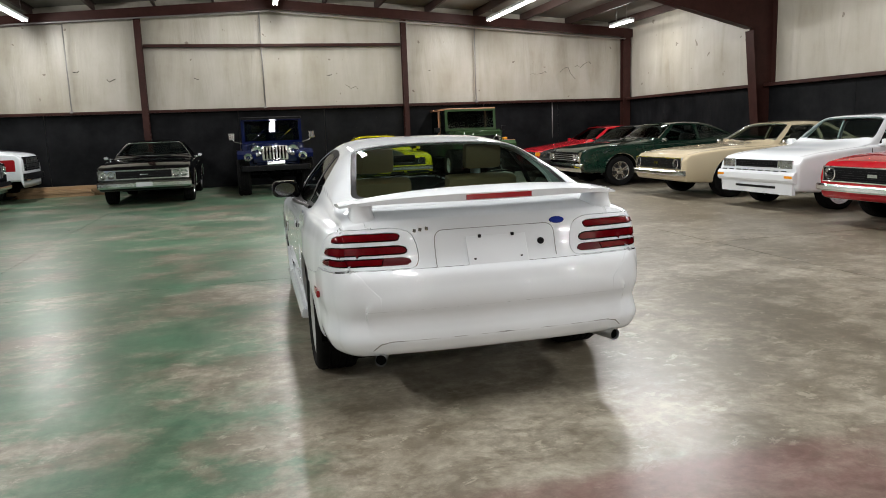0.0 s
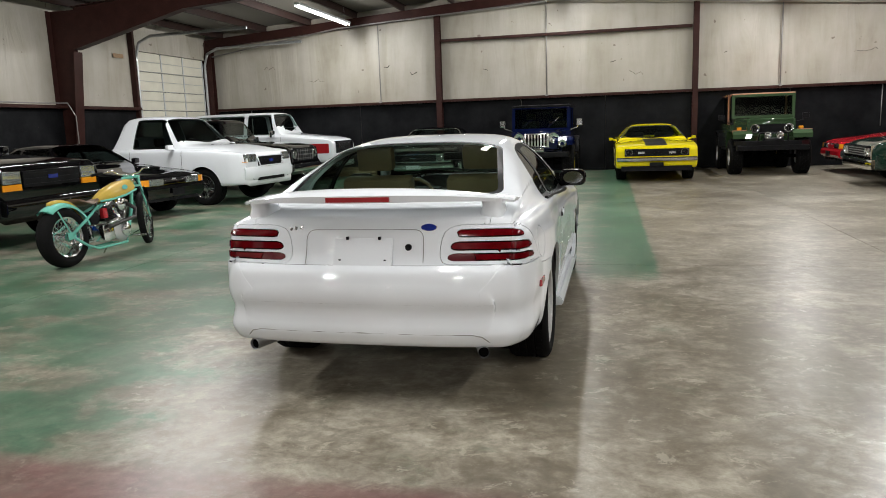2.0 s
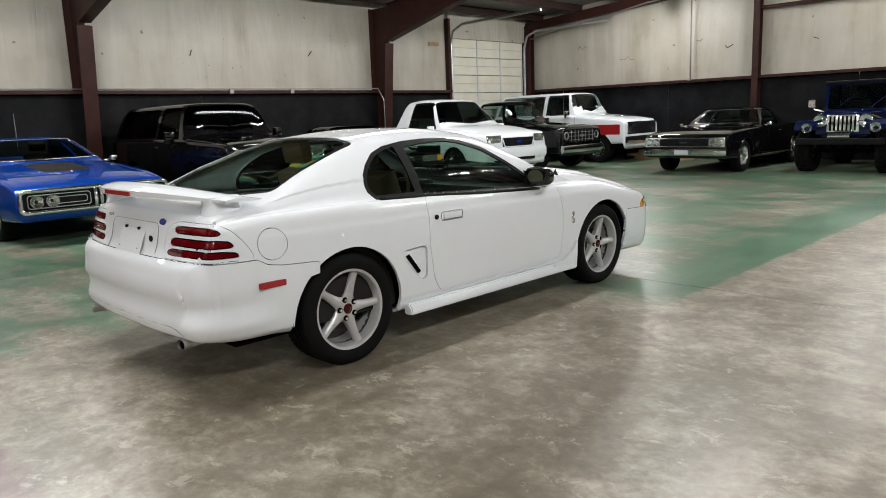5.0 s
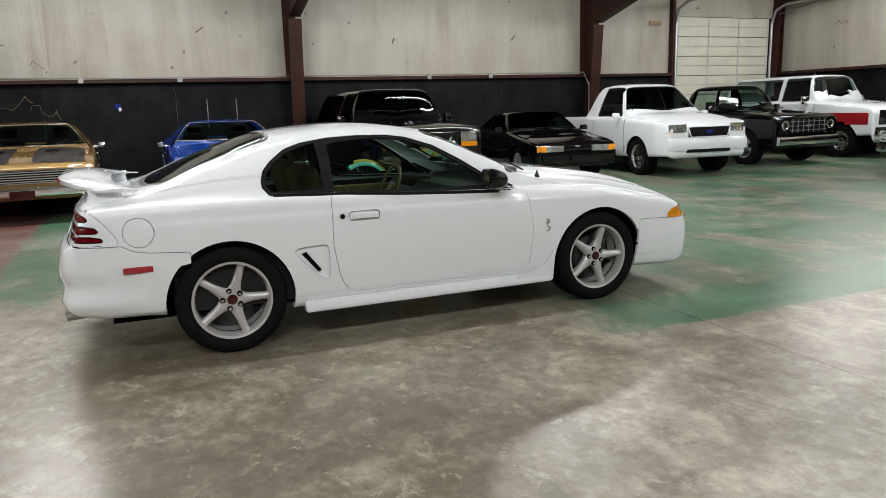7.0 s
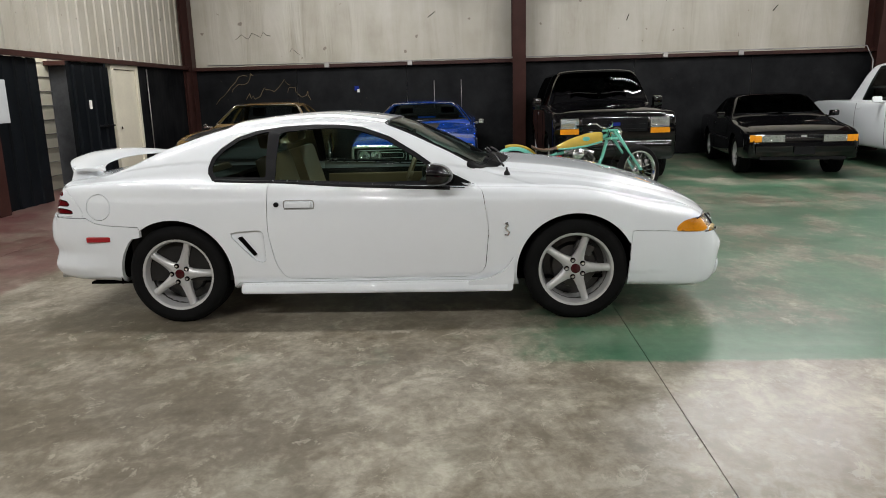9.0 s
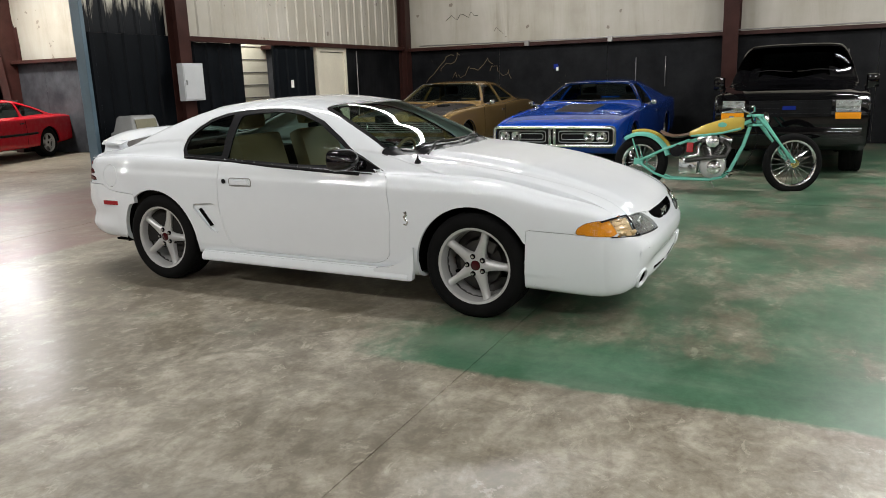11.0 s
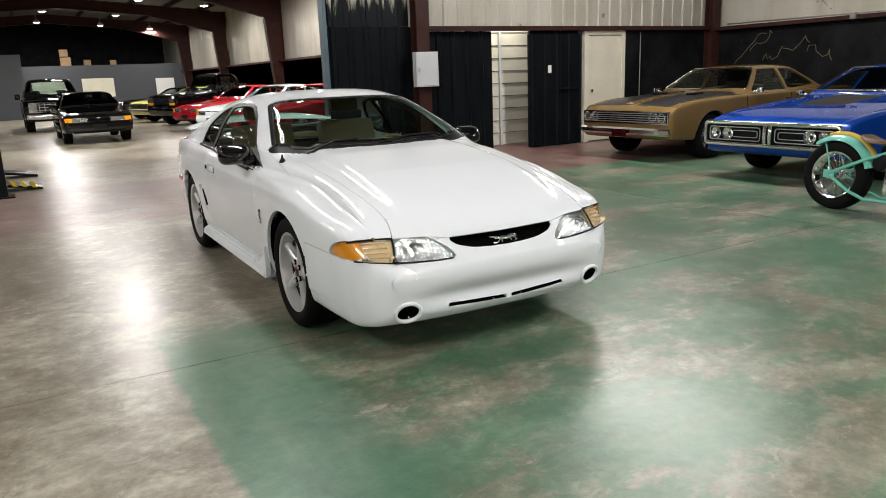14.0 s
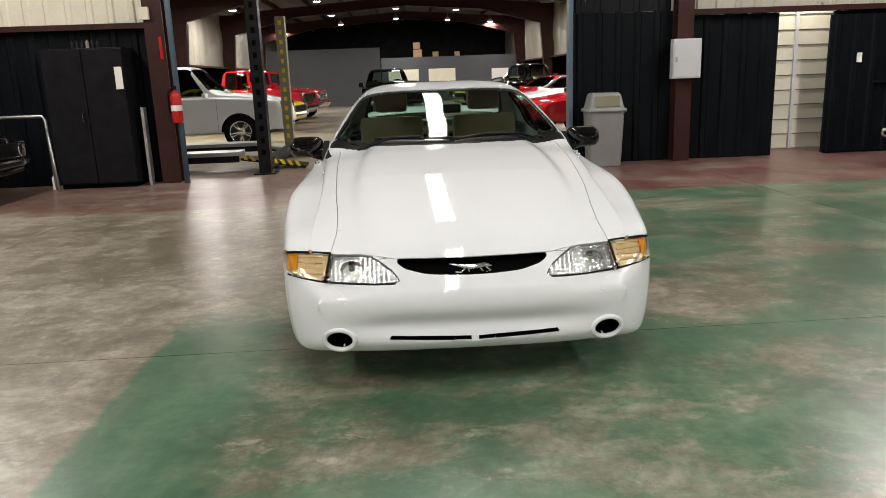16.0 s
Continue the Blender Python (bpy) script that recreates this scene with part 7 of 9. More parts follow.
def muscle(m, body, label, kind, rim=CH, style="spoke", glazing=None, seats=None):
    """Two-door cars of the late sixties; kind picks the sizes and the face."""
    P_ = dict(
        runner=dict(wb=2.90, f=0.90, r=1.15, w=0.965, H=1.38, roofw=0.62, bot=0.27, belt=0.93, belt_r=0.97, nose_h=0.83, cowl=0.62, cowl_h=0.99, rf=0.02, rr=-0.95, rb=-1.60, deck=0.99, tail=0.92),
        fastback=dict(wb=2.92, f=1.05, r=1.10, w=0.975, H=1.33, roofw=0.60, bot=0.25, belt=0.90, belt_r=0.97, nose_h=0.735, cowl=0.60, cowl_h=0.97, rf=-0.02, rr=-0.85, rb=-1.95, deck=0.98, tail=0.92, quarter=False),
        pony=dict(wb=2.74, f=0.92, r=1.00, w=0.91, H=1.28, roofw=0.56, bot=0.25, belt=0.87, belt_r=0.93, nose_h=0.80, cowl=0.55, cowl_h=0.93, rf=-0.02, rr=-0.80, rb=-1.70, deck=0.93, tail=0.86),
        tan=dict(wb=2.75, f=0.93, r=0.95, w=0.92, H=1.30, roofw=0.58, bot=0.25, belt=0.88, belt_r=0.95, nose_h=0.79, cowl=0.58, cowl_h=0.95, rf=0.0, rr=-0.80, rb=-1.35, deck=0.94, tail=0.88),
        buick=dict(wb=2.84, f=0.92, r=1.02, w=0.955, H=1.36, roofw=0.62, bot=0.27, belt=0.91, belt_r=0.98, nose_h=0.83, cowl=0.60, cowl_h=0.99, rf=0.02, rr=-0.75, rb=-1.70, deck=0.97, tail=0.90),
        utility=dict(wb=2.92, f=0.95, r=1.05, w=0.965, H=1.38, roofw=0.62, bot=0.27, belt=0.93, belt_r=0.95, nose_h=0.84, cowl=0.62, cowl_h=0.99, rf=0.05, rr=-0.62, rb=-0.95, deck=0.95, tail=0.92, quarter=False, bpost=-0.55),
    )[kind]
    S = coupe(hub=0.335, arch=0.385, round_front=0.93, nose_in=0.04, fend=0.03, mirror=body if kind == "pony" else M["chrome"], mirror_size=(0.10, 0.075), **P_)
    S["shoulder"] = 0.02
    y1, cl = S["y1"], S["cowl"]
    up = lambda c, n: (n[:, 2] > 0.5) & (c[:, 1] > cl)
    if kind == "runner":
        dk = worn("satin_black_hood_panel", (0.016, 0.015, 0.017), 0.30)
        S["patches"] = [("hood_stripe", [(x0, cl + 0.06), (x1, cl + 0.06), (x1, y1 - 0.1), (x0, y1 - 0.1)], above, up, dk) for x0, x1 in ((-0.80, -0.14), (0.14, 0.80))]
    elif kind == "fastback":
        dk = worn("matt_black_hood", (0.02, 0.018, 0.016), 0.45)
        S["patches"] = [("hood_stripe", rounded([(-0.33, cl + 0.1), (0.33, cl + 0.1), (0.30, cl + 1.0), (-0.30, cl + 1.0)], 0.05), above, up, dk)]
    elif kind == "pony":
        dk = worn("matt_black_panel", (0.012, 0.012, 0.012), 0.45)
        S["patches"] = [("hood_stripe", [(-0.25, cl + 0.05), (0.25, cl + 0.05), (0.23, y1 - 0.12), (-0.23, y1 - 0.12)], above, up, dk)]
    elif kind == "utility":
        S["patches"] = [("bed_well", [(-0.76, S["y0"] + 0.15), (0.76, S["y0"] + 0.15), (0.76, -1.05), (-0.76, -1.05)], above, lambda c, n: (n[:, 2] > 0.4) & (c[:, 1] < -1.0), M["well"])]

    def nose(car, sh, S, b):
        N_ = P_["nose_h"]
        if kind == "runner":
            slab(car, sh, "grille_surround", -0.88, 0.88, N_ - 0.27, N_ - 0.08, M["chrome"], 0.006, 0.04, "bright grille surround")
            grille(car, sh, 0.86, N_ - 0.255, N_ - 0.095, 5, M["blackpaint"], M["galv"], 0.012)
            quads(car, sh, (0.60, 0.77), N_ - 0.175, 0.068, 0.03)
            bumper(car, sh, 0.91, N_ - 0.38, 0.11, M["chrome"], 0.06)
            slab(car, sh, "plate", -0.15, 0.15, N_ - 0.46, N_ - 0.36, M["capred"], 0.11, 0.01, "blank dark red plate")
            for s in (-1, 1):
                bm = boxes((s * 0.36 - 0.08, s * 0.36 + 0.08, cl + 0.42, cl + 0.66, sh.height(s * 0.36, cl + 0.54) - 0.01, sh.height(s * 0.36, cl + 0.54) + 0.028), bevel=0.012)
                part("hood_scoop", bm, M["blackpaint"], car)
        elif kind == "fastback":
            slab(car, sh, "grille_panel", -0.88, 0.88, N_ - 0.285, N_ - 0.065, M["blackpaint"], 0.012, 0.06, "black recessed grille panel")
            zm = N_ - 0.175
            nose_y = lambda x: sh.face_y(x, zm)

            def ring(name, a, c, lo, hi, rad, off, r, m_, label=""):
                o = rounded([(a, lo), (c, lo), (c, hi), (a, hi)], rad, 5)
                o = [(p[0] + (q[0] - p[0]) * k / 4, p[1] + (q[1] - p[1]) * k / 4) for p, q in zip(o, o[1:] + o[:1]) for k in range(4)]
                return part(name, tubed([(x, nose_y(x) + off, z) for x, z in o], r, 8, True), m_, car, label, 60)
            ring("loop_bumper", -0.905, 0.905, N_ - 0.305, N_ - 0.045, 0.06, 0.035, 0.027, M["chrome"], "chrome loop bumper round the grille")
            for x in (-0.035, 0.035):
                part("loop_bumper_post", tubed([(x, nose_y(x) + 0.035, N_ - 0.30), (x, nose_y(x) + 0.05, zm), (x, nose_y(x) + 0.035, N_ - 0.05)], 0.026, 8), M["chrome"], car, smooth=60)
            for a, c in ((-0.83, -0.10), (0.10, 0.83)):
                ring("grille_rim", a, c, N_ - 0.255, N_ - 0.095, 0.04, 0.045, 0.006, M["galv"])
                ring("grille_rim", a + (0.33 if a < 0 else 0.04), c - (0.33 if a > 0 else 0.04), N_ - 0.215, N_ - 0.135, 0.03, 0.040, 0.005, M["galv"])
            quads(car, sh, (0.55, 0.73), N_ - 0.175, 0.07, 0.05)
            bumper(car, sh, 0.80, N_ - 0.375, 0.10, M["plastic"], -0.05, name="valance")
        elif kind == "pony":
            grille(car, sh, 0.69, N_ - 0.22, N_ - 0.06, 4, M["blackpaint"], M["plastic"])
            quads(car, sh, (0.60,), N_ - 0.135, 0.075, 0.02)
            for x in (-0.33, 0.33):
                slab(car, sh, "sport_lamp", x - 0.07, x + 0.07, N_ - 0.17, N_ - 0.12, M["bowl"], 0.02, 0.02, "small driving lamp")
            bumper(car, sh, 0.86, N_ - 0.29, 0.09, M["chrome"], 0.05)
            slab(car, sh, "chin_spoiler", -0.76, 0.76, 0.25, 0.36, M["plastic"], 0.06, 0.1, "black chin spoiler")
            slab(car, sh, "plate", -0.15, 0.15, 0.36, 0.44, M["plastic"], 0.05, 0.01, "dark plate holder")
        elif kind == "tan":
            slab(car, sh, "grille_surround", -0.80, 0.80, N_ - 0.26, N_ - 0.06, M["chrome"], 0.006, 0.04, "bright grille rim")
            grille(car, sh, 0.78, N_ - 0.245, N_ - 0.075, 6, M["blackpaint"], M["plastic"], 0.012)
            quads(car, sh, (0.66,), N_ - 0.16, 0.082, 0.03)
            slab(car, sh, "grille_badge", -0.07, 0.07, N_ - 0.18, N_ - 0.14, M["chrome"], 0.03, 0.01)
            bumper(car, sh, 0.89, N_ - 0.33, 0.09, M["chrome"], 0.06)
        elif kind == "buick":
            slab(car, sh, "grille_surround", -0.86, 0.86, N_ - 0.30, N_ - 0.06, M["chrome"], 0.01, 0.05, "chrome grille rim")
            grille(car, sh, 0.52, N_ - 0.26, N_ - 0.09, 4, M["blackpaint"], M["galv"], 0.016)
            quads(car, sh, (0.61, 0.77), N_ - 0.18, 0.068, 0.03)
            bumper(car, sh, 0.93, N_ - 0.40, 0.18, M["chrome"], 0.06)
        elif kind == "utility":
            slab(car, sh, "grille_surround", -0.90, 0.90, N_ - 0.27, N_ - 0.07, M["chrome"], 0.006, 0.04, "bright grille rim")
            grille(car, sh, 0.55, N_ - 0.245, N_ - 0.095, 2, M["blackpaint"], M["plastic"], 0.012)
            slab(car, sh, "grille_badge", -0.08, 0.08, N_ - 0.185, N_ - 0.16, M["chrome"], 0.03, 0.01)
            quads(car, sh, (0.64, 0.80), N_ - 0.17, 0.068, 0.03)
            bumper(car, sh, 0.93, N_ - 0.38, 0.14, M["chrome"], 0.06)
            slab(car, sh, "plate", -0.16, 0.16, N_ - 0.42, N_ - 0.33, M["panel"], 0.11, 0.01, "blank plate")
        wipers(car, S, sh)
        # bright trim round the windscreen, along the sill and round the arches
        bm = bmesh.new()
        o = S["screen"]
        tube(bm, [(a, c, sh.height(a, c) + 0.006) for a, c in o], 0.009, 5, True)
        part("screen_trim", bm, M["chrome"], car)
        for s in (-1, 1):
            part("sill_trim", tubed([(s * (sh.side_x(y, 0.335) + 0.002), y, 0.335) for y in np.linspace(-0.95, 0.95, 8)], 0.012, 5), M["chrome"], car)
            for yy in (S["wb"] / 2, -S["wb"] / 2):
                a = [(yy + 0.388 * math.cos(t), S["hub"] + 0.388 * math.sin(t)) for t in np.linspace(0.25, math.pi - 0.25, 14)]
                part("arch_trim", tubed([(s * (sh.side_x(p, q) + 0.001), p, q) for p, q in a], 0.007, 4), M["chrome"], car)
    return vehicle("pickup_coupe" if kind == "utility" else "muscle_car", S, m, body, label, "car", (0.335, 0.20, 0.23, style, rim), nose, seats=seats, glazing=glazing or M["tint"])


def hatch(m, body, label):
    """Square white hatchback with flared arches and a deep apron."""
    S = coupe(2.48, 0.80, 0.72, 0.87, 1.38, 0.62, 0.24, 0.90, 0.90, 0.80, 0.72, 0.97, 0.22, -1.45, -1.85, 1.0, 0.92, 0.315, 0.37, nose_in=0.03, round_front=0.94, quarter=False, bpost=-0.25, mirror=body, handle=M["blackpaint"])
    S["top"] = pch((S["y0"], 0.8), (S["y0"] + 0.04, 0.95), (-1.75, 1.15), (-1.48, 1.335), (-0.6, 1.38), (0.18, 1.355), (0.74, 0.975), (1.3, 0.90), (S["y1"] - 0.05, 0.80), (S["y1"], 0.74))
    S["dlo"].append(rounded([(-0.29, 0.945), (-0.29, 1.29), (-1.15, 1.28), (-1.3, 0.945)], 0.05))
    S["rear"] = [(-0.55, -1.8), (0.55, -1.8), (0.5, -1.6), (-0.5, -1.6)]

    def nose(car, sh, S, b):
        grille(car, sh, 0.44, 0.64, 0.745, 4, M["blackpaint"], M["plastic"])
        lamp_pair(car, sh, 0.47, 0.74, 0.63, 0.75)
        bumper(car, sh, 0.82, 0.50, 0.16, body, 0.04, d=0.08)
        for k in range(9):
            x = -0.64 + 0.16 * k
            slab(car, sh, "bumper_slot", x - 0.05, x + 0.05, 0.585, 0.60, M["plastic"], 0.055, 0.01, n=1)
        for s in (-1, 1):
            a, c = sorted((s * 0.66, s * 0.80))
            slab(car, sh, "indicator", a, c, 0.495, 0.53, M["amber"], 0.065, 0.01, "amber indicator", 1)
        slab(car, sh, "apron", -0.76, 0.76, 0.25, 0.42, body, 0.035, 0.06, "deep white apron")
        slab(car, sh, "intake", -0.45, 0.45, 0.33, 0.365, M["plastic"], 0.042, 0.02, "dark intake slot")
        for s in (-1, 1):
            a, c = sorted((s * 0.55, s * 0.68))
            slab(car, sh, "brake_duct", a, c, 0.285, 0.32, M["plastic"], 0.042, 0.02, n=1)
            for yy in (S["wb"] / 2, -S["wb"] / 2):
                t = np.linspace(0.05, math.pi - 0.05, 16)
                part("arch_flare", tubed([(s * (sh.side_x(yy + 0.39 * math.cos(q), 0.315 + 0.39 * math.sin(q)) + 0.008), yy + 0.39 * math.cos(q), 0.315 + 0.39 * math.sin(q)) for q in t], 0.022, 6), body, car, smooth=60)
        wipers(car, S, sh)
    return vehicle("hatchback", S, m, body, label, "car", (0.315, 0.225, 0.22, "mesh", (M["white"], M["disc"], M["white"])), nose, glazing=M["tint"])


def offroader(m, body, label, fj=False, roof=None, flare=None):
    """Short open-fendered four-by-four with big mud tyres."""
    car = tagged(thing("off_roader", m), label, "off-roader")
    wb, r, hood_z, w = (2.37, 0.43, 1.22, 0.62) if not fj else (2.28, 0.42, 1.34, 0.70)
    yf, yr = wb / 2, -wb / 2
    H = 1.84 if not fj else 1.94
    roof, flare = roof or body, flare or body
    # tub and bonnet
    bm = bmesh.new()
    box(bm, -0.74, 0.74, yr - 0.55, 0.42, 0.62, 1.18, 0.03)
    part("body", bm, body, car, smooth=40)
    bm = bmesh.new()
    hw0, hw1 = (0.64, 0.46) if not fj else (0.70, 0.52)
    prism(bm, [(-hw0, 0.40), (hw0, 0.40), (hw1, yf + 0.36), (-hw1, yf + 0.36)], 0.72, hood_z, "z")
    bmesh.ops.bevel(bm, geom=[e for e in bm.edges if e.calc_length() > 0.3], offset=0.045, segments=3, affect="EDGES")
    part("bonnet", bm, body, car, smooth=40)
    # wings
    for s in (-1, 1):
        bm = bmesh.new()
        a, b = sorted((s * 0.44, s * 0.86))
        box(bm, a, b, yf - 0.50, yf + 0.40, 1.0, 1.05, 0.015)
        o = [(yf + 0.40, 1.0), (yf + 0.40, 1.05), (yf + 0.52, 0.96), (yf + 0.54, 0.86), (yf + 0.50, 0.86), (yf + 0.48, 0.94)]
        prism(bm, o, a, b, "x")
        o = [(yf - 0.50, 1.0), (yf - 0.50, 1.05), (yf - 0.62, 0.90), (yf - 0.66, 0.62), (yf - 0.62, 0.62), (yf - 0.57, 0.88)]
        prism(bm, o, a, b, "x")
        part("wing", bm, flare if not fj else body, car, smooth=40)
        if fj:
            part("wing_marker", boxes((s * 0.68 - 0.05, s * 0.68 + 0.05, yf + 0.05, yf + 0.2, 1.05, 1.12), bevel=0.02), M["amber"], car, "amber wing lamp")
            part("wing_trim", boxes((min(s * 0.55, s * 0.87), max(s * 0.55, s * 0.87), yf + 0.385, yf + 0.415, 0.99, 1.055), bevel=0.008), flare, car)
        a, b = sorted((s * 0.74, s * 0.90))
        bm = bmesh.new()
        o = arc(yr, 0.50, 0.52, 12, 168, 10)
        prism(bm, o + [(p * 0.94 + yr * 0.06, q - 0.03) for p, q in o[::-1]], a, b, "x")
        part("rear_flare", bm, M["plastic"], car)
        # doors and their windows, upper frame
        part("door", boxes((s * 0.745 - 0.012, s * 0.745 + 0.012, -0.45, 0.36, 0.70, 1.17), bevel=0.01), body, car)
        part("step", boxes((min(s * 0.70, s * 0.86), max(s * 0.70, s * 0.86), -0.5, 0.4, 0.56, 0.60), bevel=0.01), M["blackpaint"], car)
        part("side_glass", boxes((s * 0.69 - 0.003, s * 0.69 + 0.003, -0.42, 0.22, 1.20, H - 0.09)), M["tint"], car)
        part("side_glass", boxes((s * 0.69 - 0.003, s * 0.69 + 0.003, yr - 0.40, -0.52, 1.20, H - 0.09)), M["tint"], car)
        for y in (-0.47, yr - 0.46):
            part("pillar", boxes((s * 0.69 - 0.03, s * 0.69 + 0.03, y - 0.05, y + 0.05, 1.17, H - 0.03), bevel=0.01), roof if fj else body, car)
        # mirrors
        bm = bmesh.new()
        tube(bm, [(s * 0.72, 0.36, 1.20), (s * 0.92, 0.40, 1.26), (s * 0.95, 0.40, 1.36)], 0.012, 6)
        box(bm, s * 0.97 - 0.075, s * 0.97 + 0.075, 0.37, 0.42, 1.30, 1.46 if not fj else 1.42, 0.015)
        part("wing_mirror", bm, M["chrome"] if not fj else M["blackpaint"], car)
    part("rear_panel", boxes((-0.72, 0.72, yr - 0.55, yr - 0.50, 1.17, H - 0.04), bevel=0.01), roof if fj else body, car)
    part("roof", boxes((-0.74, 0.74, yr - 0.56, 0.33, H - 0.06, H), bevel=0.03), roof, car, smooth=40)
    # screen frame leaning back a little
    sz = 1.18 if not fj else 1.32
    T = pose(0, 0.36, sz, 9 if not fj else 4)
    h = H - sz - 0.03
    bm = bmesh.new()
    for it in ((-0.73, 0.73, -0.02, 0.02, 0, 0.07), (-0.73, 0.73, -0.02, 0.02, h - 0.06, h), (-0.73, -0.66, -0.02, 0.02, 0.07, h - 0.06), (0.66, 0.73, -0.02, 0.02, 0.07, h - 0.06)):
        box(bm, *it, 0.0, T)
    fr = part("screen_frame", bm, body if not fj else body, car)
    bm = bmesh.new()
    box(bm, -0.66, 0.66, -0.004, 0.004, 0.07, h - 0.06, 0, T)
    part("windscreen", bm, M["tint"], fr, "tinted windscreen")
    for x in (-0.34, 0.30):
        bm = bmesh.new()
        tube(bm, [T @ Vector((x + 0.16, 0.03, 0.10)), T @ Vector((x - 0.12, 0.03, 0.34))], 0.008, 5)
        part("wiper", bm, M["chrome"] if not fj else M["blackpaint"], car)
    # face
    yg = yf + 0.36
    if fj:
        g = part("grille", boxes((-0.50, 0.50, yg, yg + 0.03, 0.90, 1.24), bevel=0.03), body, car, smooth=40)
        part("grille_mesh", boxes((-0.42, 0.42, yg + 0.03, yg + 0.036, 0.98, 1.18)), M["blackpaint"], g)
        for s in (-1, 1):
            round_lamp(car, s * 0.37, yg + 0.045, 1.08, 0.095)
        part("winch", lathed([(0.0, -0.22), (0.07, -0.22), (0.07, 0.22), (0, 0.22)], 14, pose(0, yg + 0.25, 0.80, 0, 90)), M["blackpaint"], car, smooth=40)
        for s in (-1, 1):
            round_lamp(car, s * 0.13, yg + 0.32, 0.93, 0.07)
        part("hoop", tubed([(-0.34, yg + 0.22, 0.70), (-0.30, yg + 0.30, 0.98), (0.30, yg + 0.30, 0.98), (0.34, yg + 0.22, 0.70)], 0.022, 8), M["blackpaint"], car, smooth=60)
    else:
        g = part("grille", boxes((-0.30, 0.30, yg, yg + 0.04, 0.80, 1.15), bevel=0.03), M["chrome"], car, "chrome seven-slot grille", 40)
        part("grille_cheek", boxes((-0.50, 0.50, yg - 0.01, yg + 0.03, 0.76, 1.17), bevel=0.02), body, car, smooth=40)
        for k in range(7):
            x = -0.225 + 0.075 * k
            part("slot", boxes((x - 0.017, x + 0.017, yg + 0.04, yg + 0.044, 0.84, 1.12), bevel=0.0), M["well"], g)
        for s in (-1, 1):
            round_lamp(car, s * 0.41, yg + 0.055, 1.03, 0.115)
            round_lamp(car, s * 0.62, yf + 0.55, 0.90, 0.085)
        part("winch", lathed([(0.0, -0.2), (0.06, -0.2), (0.06, 0.2), (0, 0.2)], 14, pose(0, yg + 0.22, 0.74, 0, 90)), M["chrome"], car, smooth=40)
    bm = bmesh.new()
    box(bm, -0.78, 0.78, yg + 0.12, yg + 0.30, 0.58, 0.70, 0.02)
    if fj:
        prism(bm, [(-0.82, yg + 0.05), (-0.60, yg + 0.32), (0.60, yg + 0.32), (0.82, yg + 0.05)], 0.70, 0.80, "z")
    part("front_bumper", bm, M["blackpaint"], car)
    # frame, axles, springs, seats
    bm = bmesh.new()
    for s in (-1, 1):
        box(bm, s * 0.36 - 0.035, s * 0.36 + 0.035, yr - 0.6, yg + 0.15, 0.52, 0.62)
        for y in (yf, yr):
            tube(bm, [(s * 0.36, y - 0.45, 0.52), (s * 0.38, y, 0.40), (s * 0.36, y + 0.45, 0.52)], 0.03, 6)
    part("chassis", bm, M["well"], car)
    for y in (yf, yr):
        bm = bmesh.new()
        tube(bm, [(-0.62, y, r), (-0.2, y, r), (-0.1, y, r), (0.05, y, r), (0.15, y, r), (0.62, y, r)], [0.04, 0.04, 0.12, 0.12, 0.04, 0.04], 10)
        part("axle", bm, M["well"], car)
    for x in (-0.36, 0.36):
        seat(car, x, -0.35, 0.80, M["seatdark"], 0.46, 0.55)
    part("dashboard", boxes((-0.66, 0.66, 0.18, 0.34, 0.98, 1.18), bevel=0.02), M["darktrim"], car)
    steering(car, -0.36, 0.05, 1.16, M["darktrim"])
    for sx in (-1, 1):
        for y in (yf, yr):
            put_wheel(car, sx * 0.74, y, r, 0.20, 0.30, "spoke", CH if not fj else AL, 0, 26, False, r)
    return car
# ---- who stands where ----
L = dict(
    gold=paint("gold_lacquer", (0.185, 0.115, 0.042), 0.3), blue=paint("blue_lacquer", (0.003, 0.042, 0.27), 0.25), navy=paint("navy_lacquer", (0.004, 0.008, 0.040), 0.1),
    red=paint("red_lacquer", (0.40, 0.008, 0.016)), darkred=paint("dark_red_lacquer", (0.30, 0.015, 0.018)), green=paint("bottle_green_lacquer", (0.006, 0.022, 0.014), 0.15), olive=paint("olive_green_lacquer", (0.035, 0.065, 0.03), 0.1),
    tan=paint("tan_lacquer", (0.44, 0.37, 0.25)), grey=paint("charcoal_lacquer", (0.05, 0.055, 0.055), 0.3), orange=paint("copper_roof_paint", (0.40, 0.20, 0.12)), paleyellow=paint("pale_yellow_lacquer", (0.62, 0.56, 0.16)),
)
# along the west wall, noses to the east
muscle(facing(-7.3, 2.25, 2), L["gold"], "gold sixties coupe with black hood stripes, chrome wheels", "runner")
muscle(facing(-6.98, 5.25, 0), L["blue"], "bright blue fastback coupe with matt black hood panel", "fastback")
square_truck(facing(-7.1, 8.35, 0), M["black"], "glossy black boxy sport utility with tinted windows", True, 1.80, 1.16, "late", AL, None, "spoke", 0.36, 0.0, M["dark"], 1.10, 2.66)
fox(facing(-7.2, 11.57, -8), M["black"], "black eighties hatchback coupe with dark windows")
pickup(facing(-6.85, 14.02, -6), M["white"], "white rounded pickup truck with chrome wheels and covered bed", CH)
square_truck(facing(-7.25, 17.0, 2), M["black"], "black square seventies pickup with chrome grille", False, 1.74, 1.12, "ford", CH)
